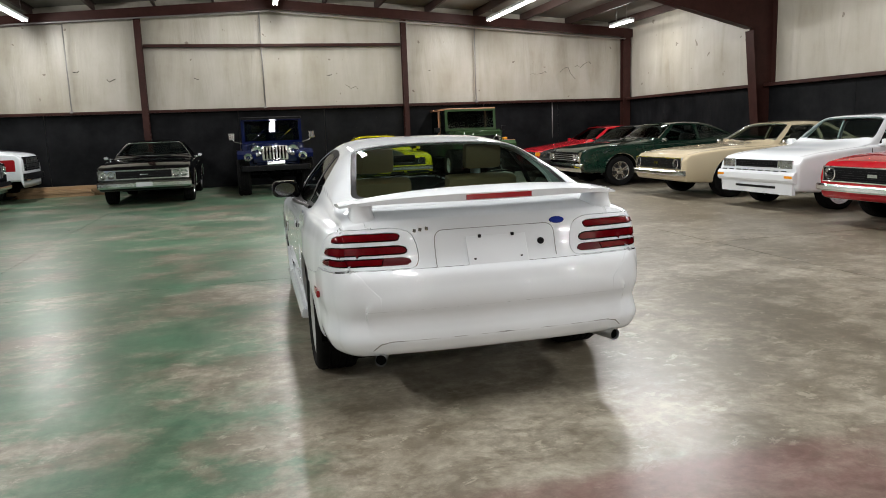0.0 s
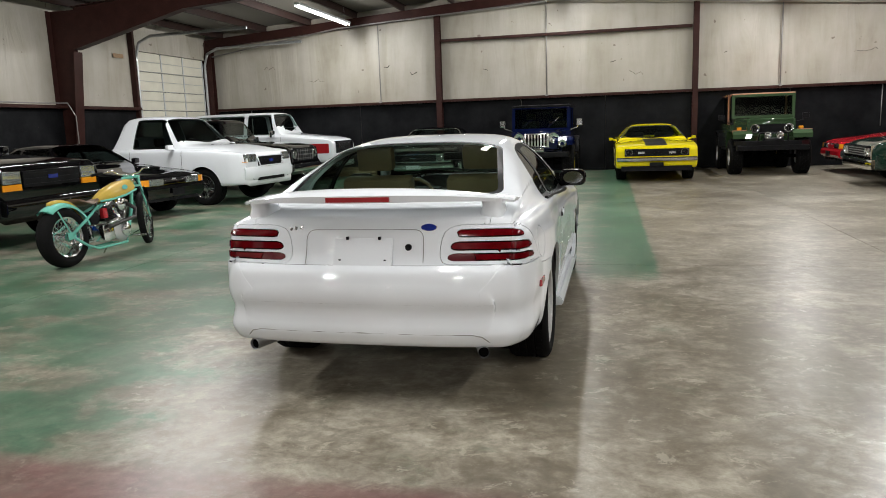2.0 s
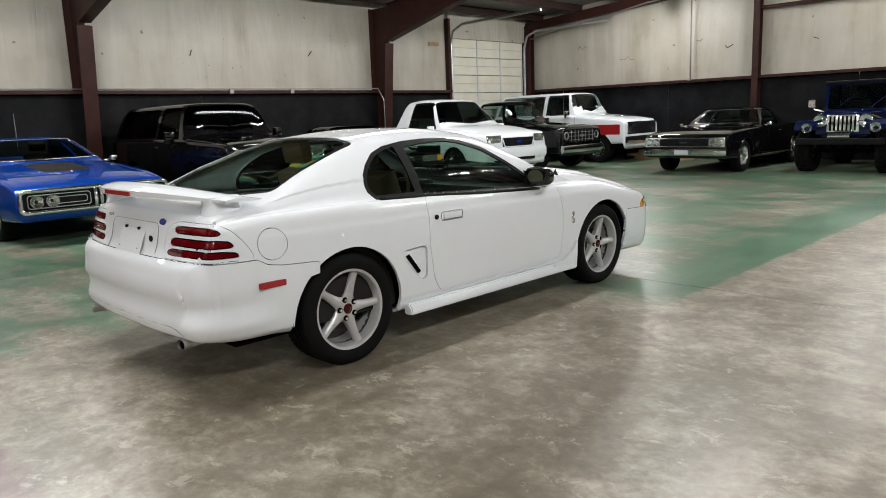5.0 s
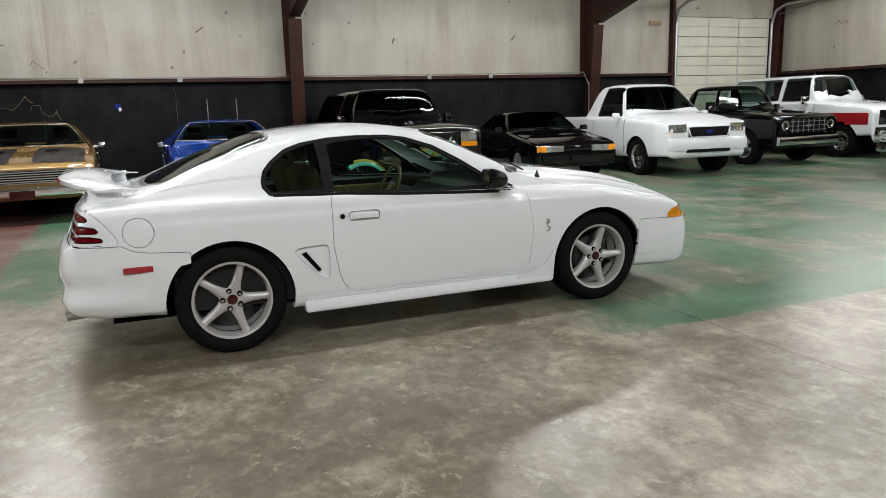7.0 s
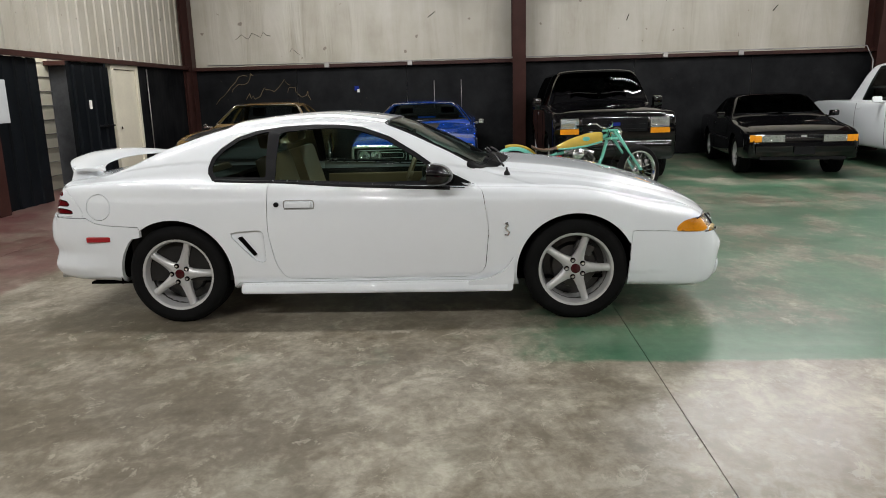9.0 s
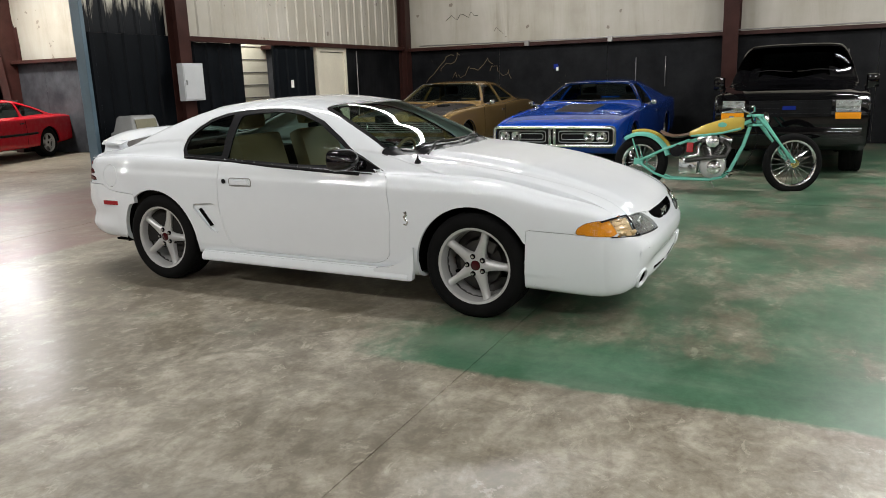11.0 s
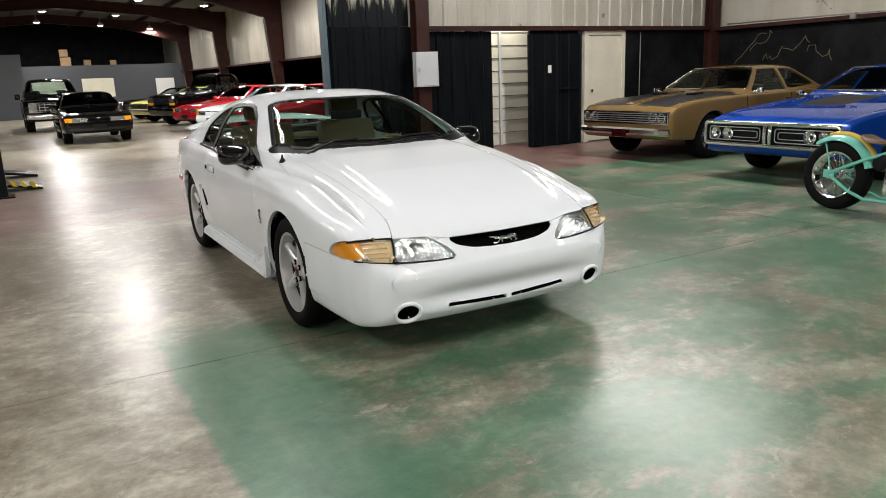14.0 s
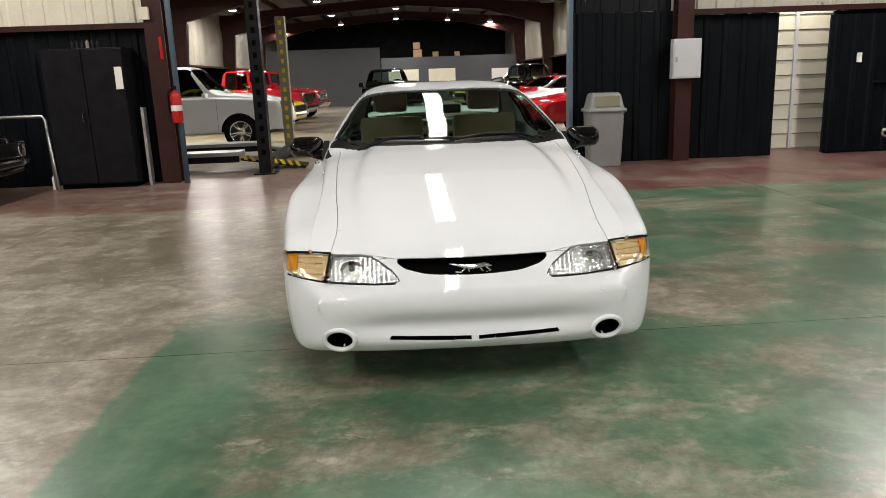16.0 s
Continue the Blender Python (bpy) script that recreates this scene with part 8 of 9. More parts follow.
square_truck(facing(-7.3, 20.0, 2), M["white"], "white square utility with a dark red side band", True, 1.86, 1.18, "chevy", CH, L["darkred"], "rally", 0.38, 0.10)
# along the end wall, noses to the south
muscle(facing(-2.1, 18.95, -90), M["black"], "black sixties car-based pickup with chrome bumper", "utility", CH, "rally")
offroader(facing(0.67, 19.2, -90), L["navy"], "dark blue open-fendered off-roader with chrome grille", False, M["blackpaint"])
muscle(facing(3.40, 19.15, -90), M["yellow"], "bright yellow fastback coupe with a black hood stripe", "pony")
offroader(facing(6.1, 19.95, -91), L["olive"], "olive green off-roader with a copper-coloured roof", True, L["orange"], L["orange"])
# along the east wall, noses to the west
fox(facing(9.75, 19.0, 180), L["red"], "red eighties hatchback coupe")
fox(facing(9.75, 17.4, 181), L["grey"], "charcoal eighties coupe with a dark hood", True)
muscle(facing(9.4, 15.4, 178), L["green"], "dark bottle green sixties coupe with chrome front", "buick")
muscle(facing(9.65, 11.95, 178), L["tan"], "tan sixties coupe with black grille", "tan")
hatch(facing(9.55, 9.62, 182), M["white"], "white boxy hatchback with white mesh wheels and apron")
muscle(facing(9.55, 7.1, 180), L["red"], "red sixties coupe with dark grille and chrome bumper", "tan")
muscle(facing(8.9, 1.3, 180), M["black"], "black sixties coupe by the south wall", "tan")
# in the far hall
fox(facing(-3.55, -7.05, 20), L["red"], "red eighties hatchback coupe with twin headlights", True, glazing=M["tint"])
fox(facing(-3.5, -10.3, 20), M["white"], "white eighties hatchback coupe", glazing=M["tint"])
fox(facing(-3.5, -13.6, 20), L["red"], "red eighties hatchback coupe")
square_truck(facing(-3.4, -17.2, 20), M["black"], "black boxy late pickup truck", False, 1.76, 1.12, "late", AL)
muscle(facing(-3.3, -20.6, 20), L["paleyellow"], "pale yellow sixties two-door coupe", "tan")
muscle(facing(-3.3, -24.0, 20), M["black"], "black sixties coupe with chrome bumper", "tan")
fox(facing(1.35, -12.1, 90), M["black"], "black eighties coupe facing the doorway")
square_truck(facing(1.9, -19.6, 90), M["black"], "black square seventies pickup truck", False, 1.78, 1.12, "ford", CH)
square_truck(facing(6.7, -15.2, 172), L["red"], "red square pickup truck with chrome bumper", False, 1.84, 1.16, "chevy", CH)
muscle(facing(6.7, -11.6, 172), M["yellow"], "bright yellow sixties two-door coupe", "tan")
square_truck(facing(6.6, -18.8, 172), L["red"], "red square pickup truck", False, 1.84, 1.16, "ford", CH)
pickup(facing(6.45, -6.35, 180), M["white"], "white rounded pickup truck behind the vehicle lift", AL)
# ---- motorcycle ----
def spoked(bike, y, r, rim, w, n, steer=None):
    """A wire wheel: tyre, chrome rim, hub and crossed spokes; steer is the pose of the fork."""
    T = (steer or pose(0, 0, 0)) @ pose(0, y, r, 0, 90, 0)
    bm = bmesh.new()
    lathe(bm, [(rim - 0.02, -w * 0.36), (rim + 0.004, -w * 0.42), (rim + 0.006, -w * 0.30), (rim - 0.012, -w * 0.2), (rim - 0.012, w * 0.2), (rim + 0.006, w * 0.30), (rim + 0.004, w * 0.42), (rim - 0.02, w * 0.36)], 40, T)
    wh = part("wheel", bm, M["chrome"], bike, "chrome wire wheel", 40)
    bm = bmesh.new()
    lathe(bm, [(rim - 0.004, -w * 0.40), (rim + 0.03, -w * 0.5), (r - 0.035, -w * 0.48), (r - 0.008, -w * 0.30), (r, -w * 0.1), (r, w * 0.1), (r - 0.008, w * 0.30), (r - 0.035, w * 0.48), (rim + 0.03, w * 0.5), (rim - 0.004, w * 0.40)], 48, T)
    part("tyre", bm, M["rubber"], wh, "black tyre", 50)
    bm = bmesh.new()
    lathe(bm, [(0, -0.07), (0.05, -0.07), (0.05, -0.05), (0.03, -0.04), (0.03, 0.04), (0.05, 0.05), (0.05, 0.07), (0, 0.07)], 20, T)
    part("hub", bm, M["chrome"], wh, smooth=40)
    bm = bmesh.new()
    for k in range(n):
        a, s = 2 * math.pi * k / n, 1 if k % 2 else -1
        b = a + s * 0.25
        tube(bm, [T @ Vector((0.045 * math.cos(a), 0.045 * math.sin(a), s * 0.05)), T @ Vector(((rim - 0.01) * math.cos(b), (rim - 0.01) * math.sin(b), 0))], 0.003, 4)
    tagged(part("spokes", bm, M["chrome"], wh), kind="stuff")


def motorcycle(m):
    mint = paint("mint_lacquer", (0.16, 0.50, 0.40))
    mustard = paint("mustard_lacquer", (0.50, 0.36, 0.07))
    bike = tagged(thing("motorcycle", m), "mint green chopper motorcycle with mustard tank and chrome engine", "motorcycle")
    ya, yf, head = -0.86, 0.92, (0.40, 0.86)
    spoked(bike, ya, 0.33, 0.225, 0.17, 40)
    F = pose(0, head[0], 0, 0, 0, 28) @ pose(0, -head[0], 0)
    spoked(bike, yf, 0.35, 0.275, 0.085, 40, F)
    for pts, r in (([(0, head[0], 0.84), (0, 0.05, 0.70), (0, -0.30, 0.58)], 0.024), ([(0, head[0] - 0.01, 0.77), (0, 0.33, 0.55), (0, 0.20, 0.26), (0, 0.12, 0.17)], 0.022)):
        part("frame_tube", tubed(pts, r, 10), mint, bike, smooth=60)
    for s in (-1, 1):
        part("frame_tube", tubed([(s * 0.03, -0.28, 0.61), (s * 0.10, -0.55, 0.50), (s * 0.13, ya, 0.35)], 0.017, 8), mint, bike, smooth=60)
        part("frame_tube", tubed([(s * 0.03, 0.12, 0.17), (s * 0.13, -0.02, 0.14), (s * 0.13, -0.50, 0.14), (s * 0.13, -0.66, 0.20), (s * 0.13, ya, 0.33)], 0.016, 8), mint, bike, smooth=60)
        part("axle_plate", boxes((s * 0.13 - 0.008, s * 0.13 + 0.008, ya - 0.06, ya + 0.05, 0.30, 0.38), bevel=0.005), mint, bike)
        for y0, y1 in ((0.03, 0.03), (0.075, 0.0)):  # springer fork legs
            bm = bmesh.new()
            tube(bm, [F @ Vector((s * 0.075, head[0] + y0, 0.91)), F @ Vector((s * 0.075, yf - 0.03 + y1, 0.36))], 0.014, 8)
            part("fork_leg", bm, mint, bike, smooth=60)
        part("fender_stay", tubed([(s * 0.12, ya, 0.36), (s * 0.09, ya - 0.10, 0.62)], 0.008, 6), mint, bike)
        bm = bmesh.new()
        tube(bm, [F @ Vector(p) for p in ((0, head[0] - 0.02, 0.93), (s * 0.12, head[0] - 0.02, 0.95), (s * 0.18, head[0] - 0.05, 1.0), (s * 0.30, head[0] - 0.16, 0.985))], 0.012, 8)
        bar = part("handlebar", bm, M["chrome"], bike, "chrome handlebar", 60)
        bm = bmesh.new()
        tube(bm, [F @ Vector((s * 0.28, head[0] - 0.145, 0.988)), F @ Vector((s * 0.39, head[0] - 0.23, 0.97))], 0.018, 8)
        part("grip", bm, M["rubber"], bar, smooth=60)
    bm = bmesh.new()
    for z in (0.90, 0.79):
        box(bm, -0.10, 0.10, head[0] - 0.02, head[0] + 0.10, z - 0.015, z + 0.015, 0.006, F)
    part("fork_yoke", bm, mint, bike)
    bm = bmesh.new()
    lathe(bm, [(0, -0.12), (0.04, -0.11), (0.075, -0.04), (0.085, 0.0), (0.088, 0.01), (0.08, 0.015), (0, 0.02)], 20, F @ pose(0, head[0] + 0.16, 0.86) @ FORWARD)
    part("headlight", bm, M["chrome"], bike, "chrome bullet headlight", 40)
    # tank
    bm = bmesh.new()
    rows = []
    for y, hw, zb, zt in ((-0.30, 0.02, 0.66, 0.70), (-0.27, 0.06, 0.655, 0.72), (-0.10, 0.12, 0.665, 0.80), (0.10, 0.14, 0.69, 0.865), (0.24, 0.135, 0.71, 0.885), (0.30, 0.12, 0.73, 0.885), (0.33, 0.06, 0.75, 0.87)):
        zm = (zb + zt) / 2
        o = rounded([(-hw, zb), (hw, zb), (hw * 1.02, zm), (hw * 0.55, zt), (-hw * 0.55, zt), (-hw * 1.02, zm)], 0.05, 3)
        rows.append([bm.verts.new((a, y, b)) for a, b in o])
    for p, q in zip(rows, rows[1:]):
        for k in range(len(p)):
            bm.faces.new((p[k], p[(k + 1) % len(p)], q[(k + 1) % len(p)], q[k]))
    bm.faces.new(rows[0]), bm.faces.new(rows[-1])
    bmesh.ops.recalc_face_normals(bm, faces=bm.faces)
    tank = part("tank", bm, mustard, bike, "mustard yellow tank with mint edge", 50)
    part("tank_patch", lathed([(0.05, 0), (0.045, 0.006), (0, 0.008)], 18, pose(0.137, 0.10, 0.79, 0, 90) @ Matrix.Diagonal((0.6, 1, 1, 1))), mint, tank)
    part("tank_cap", lathed([(0.03, 0), (0.03, 0.015), (0.02, 0.022), (0, 0.022)], 14, pose(0, 0.18, 0.875)), M["chrome"], tank, smooth=40)
    part("tank_edge", tubed([(0.13, 0.31, 0.75), (0.135, 0.10, 0.695), (0.115, -0.10, 0.67), (0.06, -0.26, 0.66)], 0.014, 6), mint, tank, smooth=60)
    # seat, fender
    bm = bmesh.new()
    rows = []
    for y, hw, z in ((-0.28, 0.06, 0.675), (-0.36, 0.09, 0.655), (-0.46, 0.14, 0.645), (-0.56, 0.15, 0.665), (-0.62, 0.10, 0.70)):
        rows.append([bm.verts.new((a, y, z + b)) for a, b in ((-hw, 0), (-hw * 0.9, 0.025), (0, 0.03), (hw * 0.9, 0.025), (hw, 0), (0, -0.015))])
    for p, q in zip(rows, rows[1:]):
        for k in range(6):
            bm.faces.new((p[k], p[(k + 1) % 6], q[(k + 1) % 6], q[k]))
    bm.faces.new(rows[0]), bm.faces.new(rows[-1])
    bmesh.ops.recalc_face_normals(bm, faces=bm.faces)
    part("saddle", bm, worn("brown_leather", (0.10, 0.055, 0.03), 0.5), bike, "brown leather saddle", 60)
    bm = bmesh.new()
    rows = []
    for k in range(15):
        a = radians(15 + 110 * k / 14)
        y, z = ya + 0.365 * math.cos(a), 0.33 + 0.365 * math.sin(a)
        o = [(-0.10, -0.04), (-0.095, -0.01), (-0.05, 0.012), (0, 0.018), (0.05, 0.012), (0.095, -0.01), (0.10, -0.04), (0.09, -0.03), (0, 0.008), (-0.09, -0.03)]
        rows.append([bm.verts.new((x, y + d * math.cos(a), z + d * math.sin(a))) for x, d in o])
    for p, q in zip(rows, rows[1:]):
        for k in range(10):
            bm.faces.new((p[k], p[(k + 1) % 10], q[(k + 1) % 10], q[k]))
    bmesh.ops.recalc_face_normals(bm, faces=bm.faces)
    fen = part("rear_fender", bm, mint, bike, "mint rear fender", 60)
    part("fender_stripe", tubed([(0, ya + 0.388 * math.cos(radians(a)), 0.33 + 0.388 * math.sin(radians(a))) for a in range(18, 118, 10)], 0.03, 6), mustard, fen, smooth=60)
    # engine: V twin with fins, cases, air cleaner, pipes
    for y, lean in ((-0.02, 20), (0.02, -24)):
        T = pose(0, y, 0.38, lean)
        bm = bmesh.new()
        prof = []
        for k in range(8):
            z = 0.02 + 0.022 * k
            prof += [(0.055, z), (0.085, z), (0.085, z + 0.010), (0.055, z + 0.010)]
        lathe(bm, prof + [(0.075, 0.20), (0.085, 0.22), (0.08, 0.27), (0.05, 0.285), (0, 0.285)], 20, T)
        part("cylinder", bm, M["disc"], bike, "dark finned cylinder", 30)
        bm = bmesh.new()
        box(bm, -0.075, 0.075, -0.08, 0.08, 0.25, 0.305, 0.025, T)
        part("rocker_box", bm, M["chrome"], bike, smooth=50)
        for s in (0.5, 1.0):
            part("pushrod", tubed([T @ Vector((0.075, 0.02 * s, 0.0)), T @ Vector((0.072, 0.045 * s, 0.25))], 0.009, 6), M["chrome"], bike)
    bm = bmesh.new()
    lathe(bm, [(0, -0.085), (0.12, -0.085), (0.145, -0.06), (0.145, 0.06), (0.12, 0.085), (0.07, 0.10), (0, 0.10)], 28, pose(0, 0.0, 0.30, 0, 90))
    part("crankcase", bm, M["alloy"], bike, smooth=40)
    part("timing_cover", lathed([(0.085, 0), (0.08, 0.03), (0.05, 0.045), (0, 0.045)], 22, pose(0.09, 0.03, 0.29, 0, 90)), M["chrome"], bike, smooth=40)
    part("gearbox", boxes((-0.09, 0.11, -0.36, -0.16, 0.20, 0.40), bevel=0.035), M["chrome"], bike, smooth=50)
    part("primary_cover", boxes((-0.16, -0.10, -0.42, 0.14, 0.19, 0.40), bevel=0.028), M["chrome"], bike, smooth=50)
    part("air_cleaner", lathed([(0.075, 0), (0.075, 0.04), (0.06, 0.05), (0, 0.055)], 24, pose(0.085, 0.0, 0.60, 0, 90)), M["chrome"], bike, smooth=40)
    part("exhaust_pipe", tubed([(0.09, 0.13, 0.60), (0.15, 0.20, 0.52), (0.16, 0.16, 0.42), (0.16, -0.05, 0.40), (0.16, -0.30, 0.36)], 0.024, 10), M["disc"], bike, "heat-stained pipe", 60)
    part("exhaust_pipe", tubed([(0.09, -0.12, 0.58), (0.15, -0.16, 0.52), (0.17, -0.14, 0.44), (0.17, -0.30, 0.40)], 0.024, 10), M["chrome"], bike, smooth=60)
    part("oil_tank", lathed([(0, -0.09), (0.075, -0.08), (0.08, 0.0), (0.075, 0.08), (0, 0.09)], 18, pose(0, -0.42, 0.48, 0, 90)), M["blackpaint"], bike, smooth=50)
    part("coil", boxes((0.05, 0.10, -0.30, -0.22, 0.46, 0.58), bevel=0.01), M["redreflex"], bike)
    part("kick_stand", tubed([(-0.12, -0.05, 0.14), (-0.26, 0.0, 0.012)], 0.010, 6), M["chrome"], bike)
    part("foot_peg", tubed([(-0.20, 0.20, 0.19), (0.24, 0.20, 0.19)], 0.014, 8), M["chrome"], bike)
    part("cable", tubed([(0.05, 0.40, 0.90), (0.12, 0.50, 0.60), (0.14, 0.36, 0.28), (0.10, 0.15, 0.22)], 0.005, 5), M["rubber"], bike)
    return bike


motorcycle(pose(-3.41, 7.58, 0, 0, -5, -2))

# ---- vehicle lift, its posts, runways and ramps ----
lift = tagged(thing("vehicle_lift", pose(0, 0, 0)), "black four-post vehicle lift with ramps", "vehicle lift")
for x, y, mk in ((3.58, -0.70, "blackpaint"), (3.70, -4.15, "lid"), (9.25, -0.70, "blackpaint"), (9.25, -4.15, "blackpaint")):
    bm = boxes((x - 0.09, x + 0.09, y - 0.10, y - 0.085, 0.02, 2.62), (x - 0.09, x + 0.09, y + 0.085, y + 0.10, 0.02, 2.62), (x - 0.09, x - 0.075, y - 0.085, y + 0.085, 0.02, 2.62), (x + 0.075, x + 0.09, y - 0.085, y + 0.085, 0.02, 2.62))
    post = part("post", bm, M[mk], lift)
    part("foot_plate", boxes((x - 0.17, x + 0.17, y - 0.17, y + 0.17, 0, 0.02)), M["blackpaint"], post)
    for k in range(13):
        part("slot", boxes((x - 0.03, x + 0.03, y + 0.10, y + 0.103, 0.3 + 0.18 * k, 0.38 + 0.18 * k)), M["hazard"] if mk == "lid" else M["well"], post)
for y in (-1.50, -3.35):
    part("runway", boxes((4.1, 9.1, y - 0.25, y + 0.25, 0.20, 0.30), bevel=0.006), M["galv"], lift)
    part("runway_edge", boxes((4.1, 9.1, y + 0.252, y + 0.29, 0.14, 0.24)), M["blackpaint"], lift)
    bm = bmesh.new()
    prism(bm, [(4.08, 0.16), (4.08, 0.20), (3.05, 0.035), (3.05, 0.0)], y - 0.24, y + 0.24, "y")
    ramp = part("ramp", bm, M["blackpaint"], lift)
for x in (3.62, 9.25):
    part("cross_beam", boxes((x - 0.08, x + 0.08, -4.03, -0.82, 0.04, 0.20), bevel=0.005), M["blackpaint"], lift)
for k in range(8):
    bm = bmesh.new()
    x = 3.12 + 0.12 * k
    prism(bm, [(x, 0.03 + 0.019 * k), (x + 0.06, 0.04 + 0.019 * k), (x + 0.10, 0.13 + 0.016 * k), (x + 0.04, 0.12 + 0.016 * k)], -1.256, -1.25, "y")
    part("hazard_stripe", bm, M["hazard"], lift)

# ---- things by the south wall ----
b = tagged(thing("litter_bin", pose(-1.50, 0.12, 0)), "grey plastic litter bin with an olive swing lid", "bin")
bm = bmesh.new()
rows = []
for z, hx, hy in ((0, 0.22, 0.17), (0.02, 0.225, 0.175), (0.76, 0.255, 0.20), (0.80, 0.265, 0.21)):
    rows.append([bm.verts.new((p, q, z)) for p, q in rounded([(-hx, -hy), (hx, -hy), (hx, hy), (-hx, hy)], 0.04, 3)])
for p, q in zip(rows, rows[1:]):
    for k in range(len(p)):
        bm.faces.new((p[k], p[(k + 1) % len(p)], q[(k + 1) % len(p)], q[k]))
bm.faces.new(rows[0][::-1])
part("body", bm, M["greyplastic"], b, smooth=50)
bm = bmesh.new()
rows = []
for z, hx, hy in ((0.79, 0.285, 0.225), (0.83, 0.285, 0.225), (0.85, 0.25, 0.20), (1.03, 0.215, 0.16), (1.06, 0.19, 0.14)):
    rows.append([bm.verts.new((p, q, z)) for p, q in rounded([(-hx, -hy), (hx, -hy), (hx, hy), (-hx, hy)], 0.04, 3)])
for p, q in zip(rows, rows[1:]):
    for k in range(len(p)):
        bm.faces.new((p[k], p[(k + 1) % len(p)], q[(k + 1) % len(p)], q[k]))
bm.faces.new(rows[-1]), bm.faces.new(rows[0][::-1])
lid = part("lid", bm, M["greyplastic"], b, smooth=50)
bm = bmesh.new()
box(bm, -0.18, 0.18, -0.006, 0.006, -0.075, 0.075, 0.004, pose(0, 0.188, 0.94, 12))
part("flap", bm, M["lid"], lid, "olive swing flap")

b = tagged(thing("breaker_panel", pose(-2.74, S + 0.19, 1.22)), "grey steel breaker panel fixed to the column", "electrical panel")
part("box", boxes((-0.21, 0.21, 0, 0.12, 0, 0.56), bevel=0.006), M["panel"], b)
part("cover", boxes((-0.195, 0.195, 0.12, 0.128, 0.02, 0.54), bevel=0.003), M["panel"], b)
part("latch", boxes((0.15, 0.17, 0.128, 0.145, 0.24, 0.31), bevel=0.003), M["galv"], b)

b = tagged(thing("fire_extinguisher", pose(4.62, S + 0.20, 0.86)), "red fire extinguisher hung on the column", "fire extinguisher")
part("bottle", lathed([(0, 0), (0.07, 0.005), (0.075, 0.03), (0.075, 0.36), (0.06, 0.42), (0.025, 0.45), (0.025, 0.47), (0, 0.47)], 20, pose(0, 0.10, 0)), M["exting"], b, smooth=40)
part("valve", boxes((-0.03, 0.03, 0.07, 0.13, 0.47, 0.52), bevel=0.008), M["blackpaint"], b)
part("hose", tubed([(0.03, 0.12, 0.49), (0.09, 0.14, 0.42), (0.09, 0.14, 0.15)], 0.012, 6), M["rubber"], b, smooth=60)
part("label", lathed([(0.0762, 0.17), (0.0762, 0.25)], 20, pose(0, 0.10, 0)), M["label"], b, "white instruction label")
part("bracket", boxes((-0.05, 0.05, 0.0, 0.035, 0.1, 0.4)), M["blackpaint"], b)
pipe("standpipe", [(4.60, S + 0.26, 0), (4.60, S + 0.26, 4.9)], 0.045, "bluepipe", "blue-grey standpipe beside the doorway")
tagged(part("alarm_box", boxes((4.86, 5.0, S + 0.23, S + 0.29, 2.28, 2.45), bevel=0.01), M["cream"]), "small cream alarm box on the wall", "alarm box")
tagged(part("notice_strip", boxes((4.74, 4.78, S + 0.231, S + 0.236, 1.75, 2.05)), M["exting"]), "narrow red notice on the column", "notice")

b = tagged(thing("steel_cabinet", pose(5.22, S - 0.02, 0)), "tall black two-door steel cabinet", "cabinet")
part("body", boxes((0, 1.10, 0.02, 0.48, 0.06, 1.92), bevel=0.006), M["blackpaint"], b)
part("plinth", boxes((0.03, 1.07, 0.06, 0.45, 0, 0.06)), M["well"], b)
for x0 in (0.012, 0.556):
    dr = part("door", boxes((x0, x0 + 0.532, 0.48, 0.50, 0.08, 1.90), bevel=0.004), M["blackpaint"], b)
part("handle", tubed([(0.62, 0.505, 0.92), (0.62, 0.54, 0.94), (0.62, 0.54, 1.04), (0.62, 0.505, 1.06)], 0.010, 6), M["chrome"], b, "pale handle")
part("note", boxes((0.03, 0.13, 0.501, 0.504, 1.36, 1.66)), M["label"], b, "white paper note")
for k in range(6):
    tagged(part("spray_can", lathed([(0, 0), (0.028, 0), (0.028, 0.09), (0.015, 0.105), (0.012, 0.12), (0, 0.12)], 10, pose(5.62 + 0.07 * k, S + 0.22, 1.92)), M["plastic"] if k != 2 else M["lid"], smooth=40), "small dark spray can on the cabinet", "can", "spray cans")
b = tagged(part("plank", boxes((5.08, 5.12, S + 0.20, S + 0.32, 0.0, 1.1)), M["galv"]), "narrow metal profile leaning by the cabinet", "profile")
b = tagged(thing("tube_stand", pose(6.38, S + 0.42, 0)), "grey tubular stand against the wall", "stand")
part("frame", tubed([(0, 0, 0), (0.02, 0, 0.98), (0.06, 0, 1.03), (1.4, 0, 1.03), (1.44, 0, 0.98), (1.46, 0, 0)], 0.022, 10), M["galv"], b, smooth=60)
part("brace", tubed([(0.02, 0, 0.9), (-0.12, 0.2, 0.0)], 0.015, 8), M["galv"], b, smooth=60)
for k, (x, c) in enumerate(((6.42, "label"), (6.30, "lid"))):
    tagged(part("bottle", lathed([(0, 0), (0.045, 0), (0.045, 0.16), (0.02, 0.20), (0.02, 0.23), (0, 0.23)], 14, pose(x, S + 0.35, 0)), M[c], smooth=40), "plastic bottle on the floor by the wall", "bottle", "bottles")

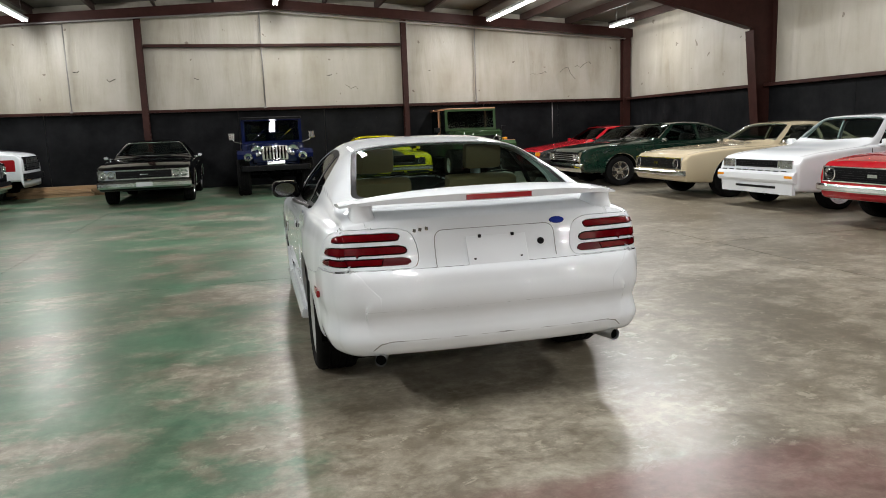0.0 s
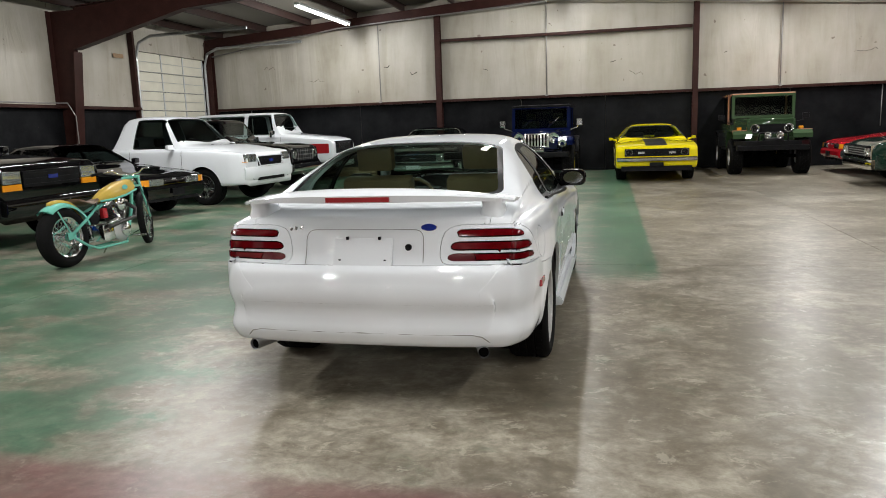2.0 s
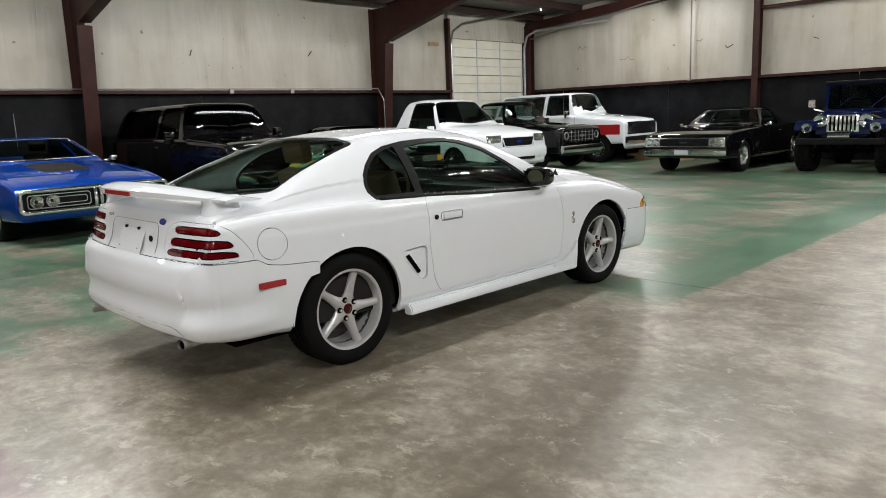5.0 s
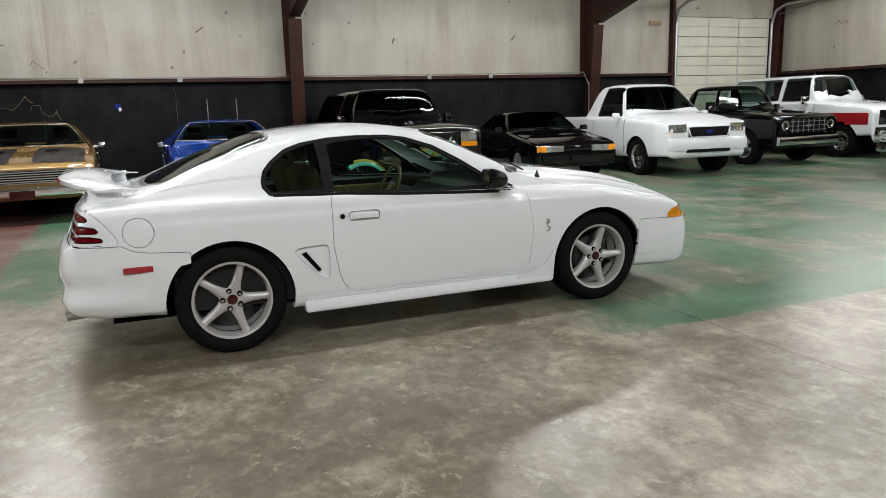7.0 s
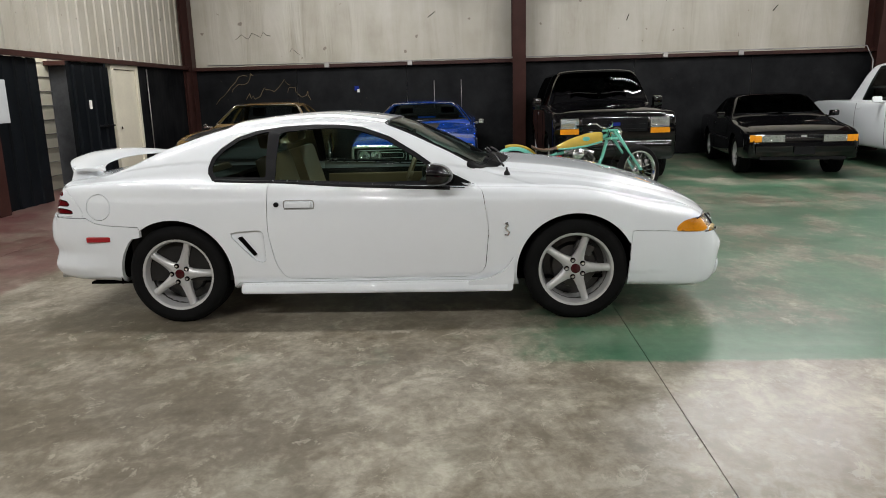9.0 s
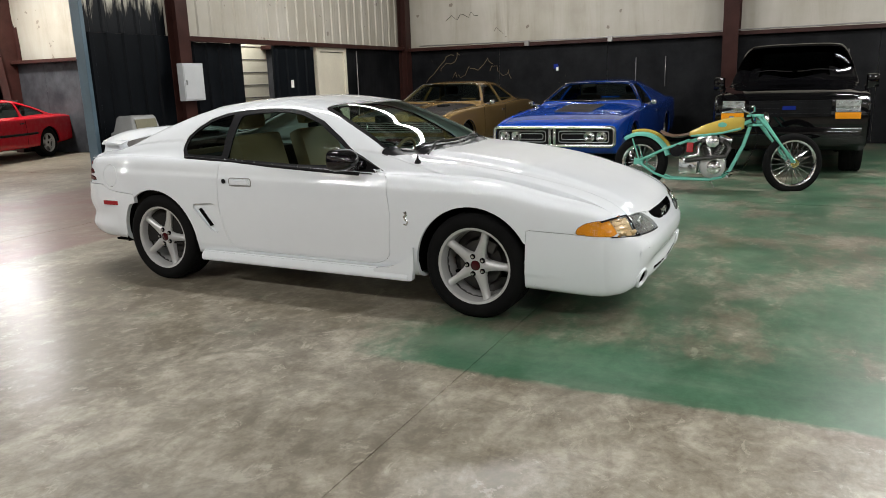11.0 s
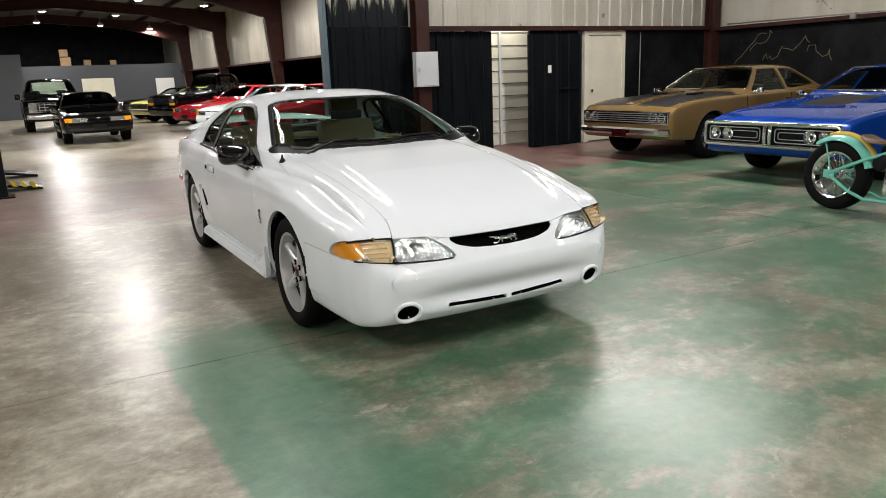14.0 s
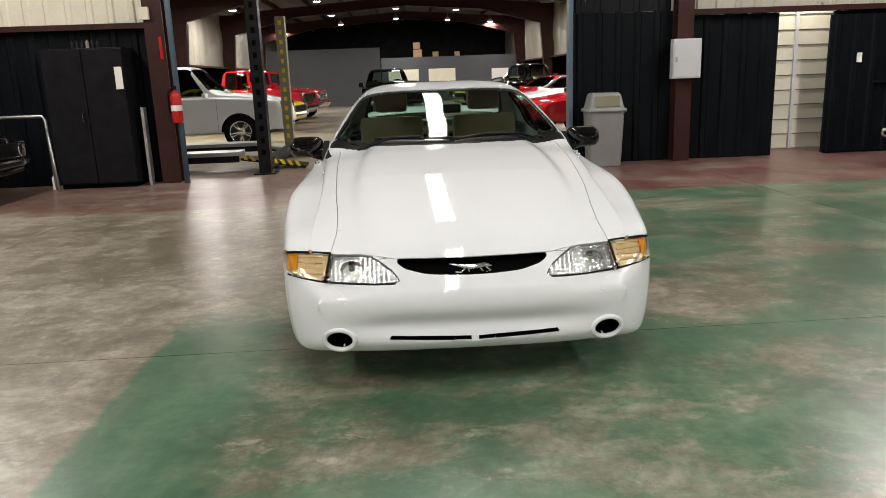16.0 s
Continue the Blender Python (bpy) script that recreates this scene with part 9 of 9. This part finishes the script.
# ---- wall clutter ----
for x, y, z in ((W + 0.06, 3.57, 1.58),):
    b = tagged(thing("wall_socket", pose(x, y, z)), "blue socket box on the black boards", "socket")
    part("box", boxes((0, 0.05, -0.05, 0.05, 0, 0.10), bevel=0.008), M["blueoval"], b)
    part("tag", boxes((0.05, 0.055, 0.01, 0.06, -0.04, 0.03)), M["label"], b)
for x in (9.3, -8.6):
    pipe("conduit", [(x, N - 0.10, 1.0), (x, N - 0.10, 2.08)], 0.014)
for y in (5.3, 5.9, 9.2):
    pipe("conduit", [(W + 0.10, y, 1.15), (W + 0.10, y, 1.75)], 0.010)
pipe("conduit", [(-7.85, S + 0.02, 0.3), (-7.85, S + 0.02, 2.08)], 0.013)


def tear(pts, r):
    return tagged(part("torn_seam", tubed(pts, r, 4), M["well"]), "dark tear in the wall lining", "tear", "tears in the lining", "structure")


rt = random.Random(11)
for x, z, n in ((8.6, 2.95, 6), (9.6, 3.0, 6), (10.1, 3.15, 5), (-6.6, 2.9, 4), (2.9, 2.75, 4), (-4.2, 3.2, 2), (-3.4, 3.0, 2), (2.4, 3.0, 1), (-1.2, 3.0, 1), (5.4, 3.1, 1), (-8.1, 3.3, 4)):
    pts, q = [], [x, z]
    for k in range(n + 2):
        pts.append((q[0], N - 0.045, q[1]))
        q = [q[0] + rt.uniform(0.03, 0.16), q[1] + rt.uniform(-0.14, 0.13)]
    tear(pts[:max(2, n + 1)], 0.005 if n > 2 else 0.010)
for y, z, n in ((0.9, 2.75, 9), (2.1, 2.45, 3), (5.2, 3.1, 1), (9.5, 2.9, 1), (12.6, 3.0, 1)):
    pts, q = [], [y, z]
    for k in range(n + 2):
        pts.append((W + 0.045, q[0], q[1]))
        q = [q[0] + rt.uniform(0.05, 0.16), q[1] + (0.10 if k % 3 == 0 else -0.05) + rt.uniform(-0.04, 0.04)]
    tear(pts[:max(2, n + 1)], 0.005 if n > 2 else 0.010)
# loose wires and dry stalks hanging on the black boards behind the gold coupe
stalk = worn("dry_stalk", (0.16, 0.12, 0.06), 0.7)
for y, z in ((0.35, 1.35), (0.75, 1.62), (1.05, 1.45), (1.5, 1.66), (2.0, 1.58)):
    pts, q = [], [y, z]
    for k in range(9):
        pts.append((W + 0.085 + 0.02 * math.sin(k), q[0], q[1]))
        q = [q[0] + rt.uniform(0.0, 0.14), min(2.02, q[1] + rt.uniform(-0.12, 0.15))]
    tagged(part("loose_wire", tubed(pts, 0.007, 5), stalk, smooth=60), "loose brownish wire hanging on the black boards", "wire", "loose wires")
# timber laid along the end wall behind the trucks
for k, (z, y, x0, x1) in enumerate(((0.0, N - 0.45, -5.9, -3.6), (0.0, N - 0.62, -5.7, -3.9), (0.09, N - 0.50, -5.6, -3.7), (0.09, N - 0.64, -5.95, -3.95), (0.18, N - 0.56, -5.8, -3.6))):
    tagged(part("timber", boxes((x0, x1, y - 0.07, y + 0.07, z, z + 0.088), bevel=0.005), M["wood"]), "rough brown timber stacked by the wall", "timber", "stacked timber")
# paper cards on the west wall's white lining
tagged(part("wall_sign", boxes((W + 0.06, W + 0.075, 16.75, 17.15, 3.42, 3.52)), M["wood"]), "small brown sign on the white lining", "sign")
# ladder rack and switch gear high in the hall
b = tagged(thing("wall_fan", pose(HE - 0.35, -12.3, 3.2)), "black fan on the hall wall", "fan")
part("cage", lathed([(0, -0.1), (0.28, -0.08), (0.34, 0), (0.28, 0.08), (0, 0.1)], 20, pose(0, 0, 0, 0, 90)), M["blackpaint"], b, smooth=40)
part("arm", boxes((0.05, 0.32, -0.03, 0.03, -0.4, 0.4)), M["blackpaint"], b)
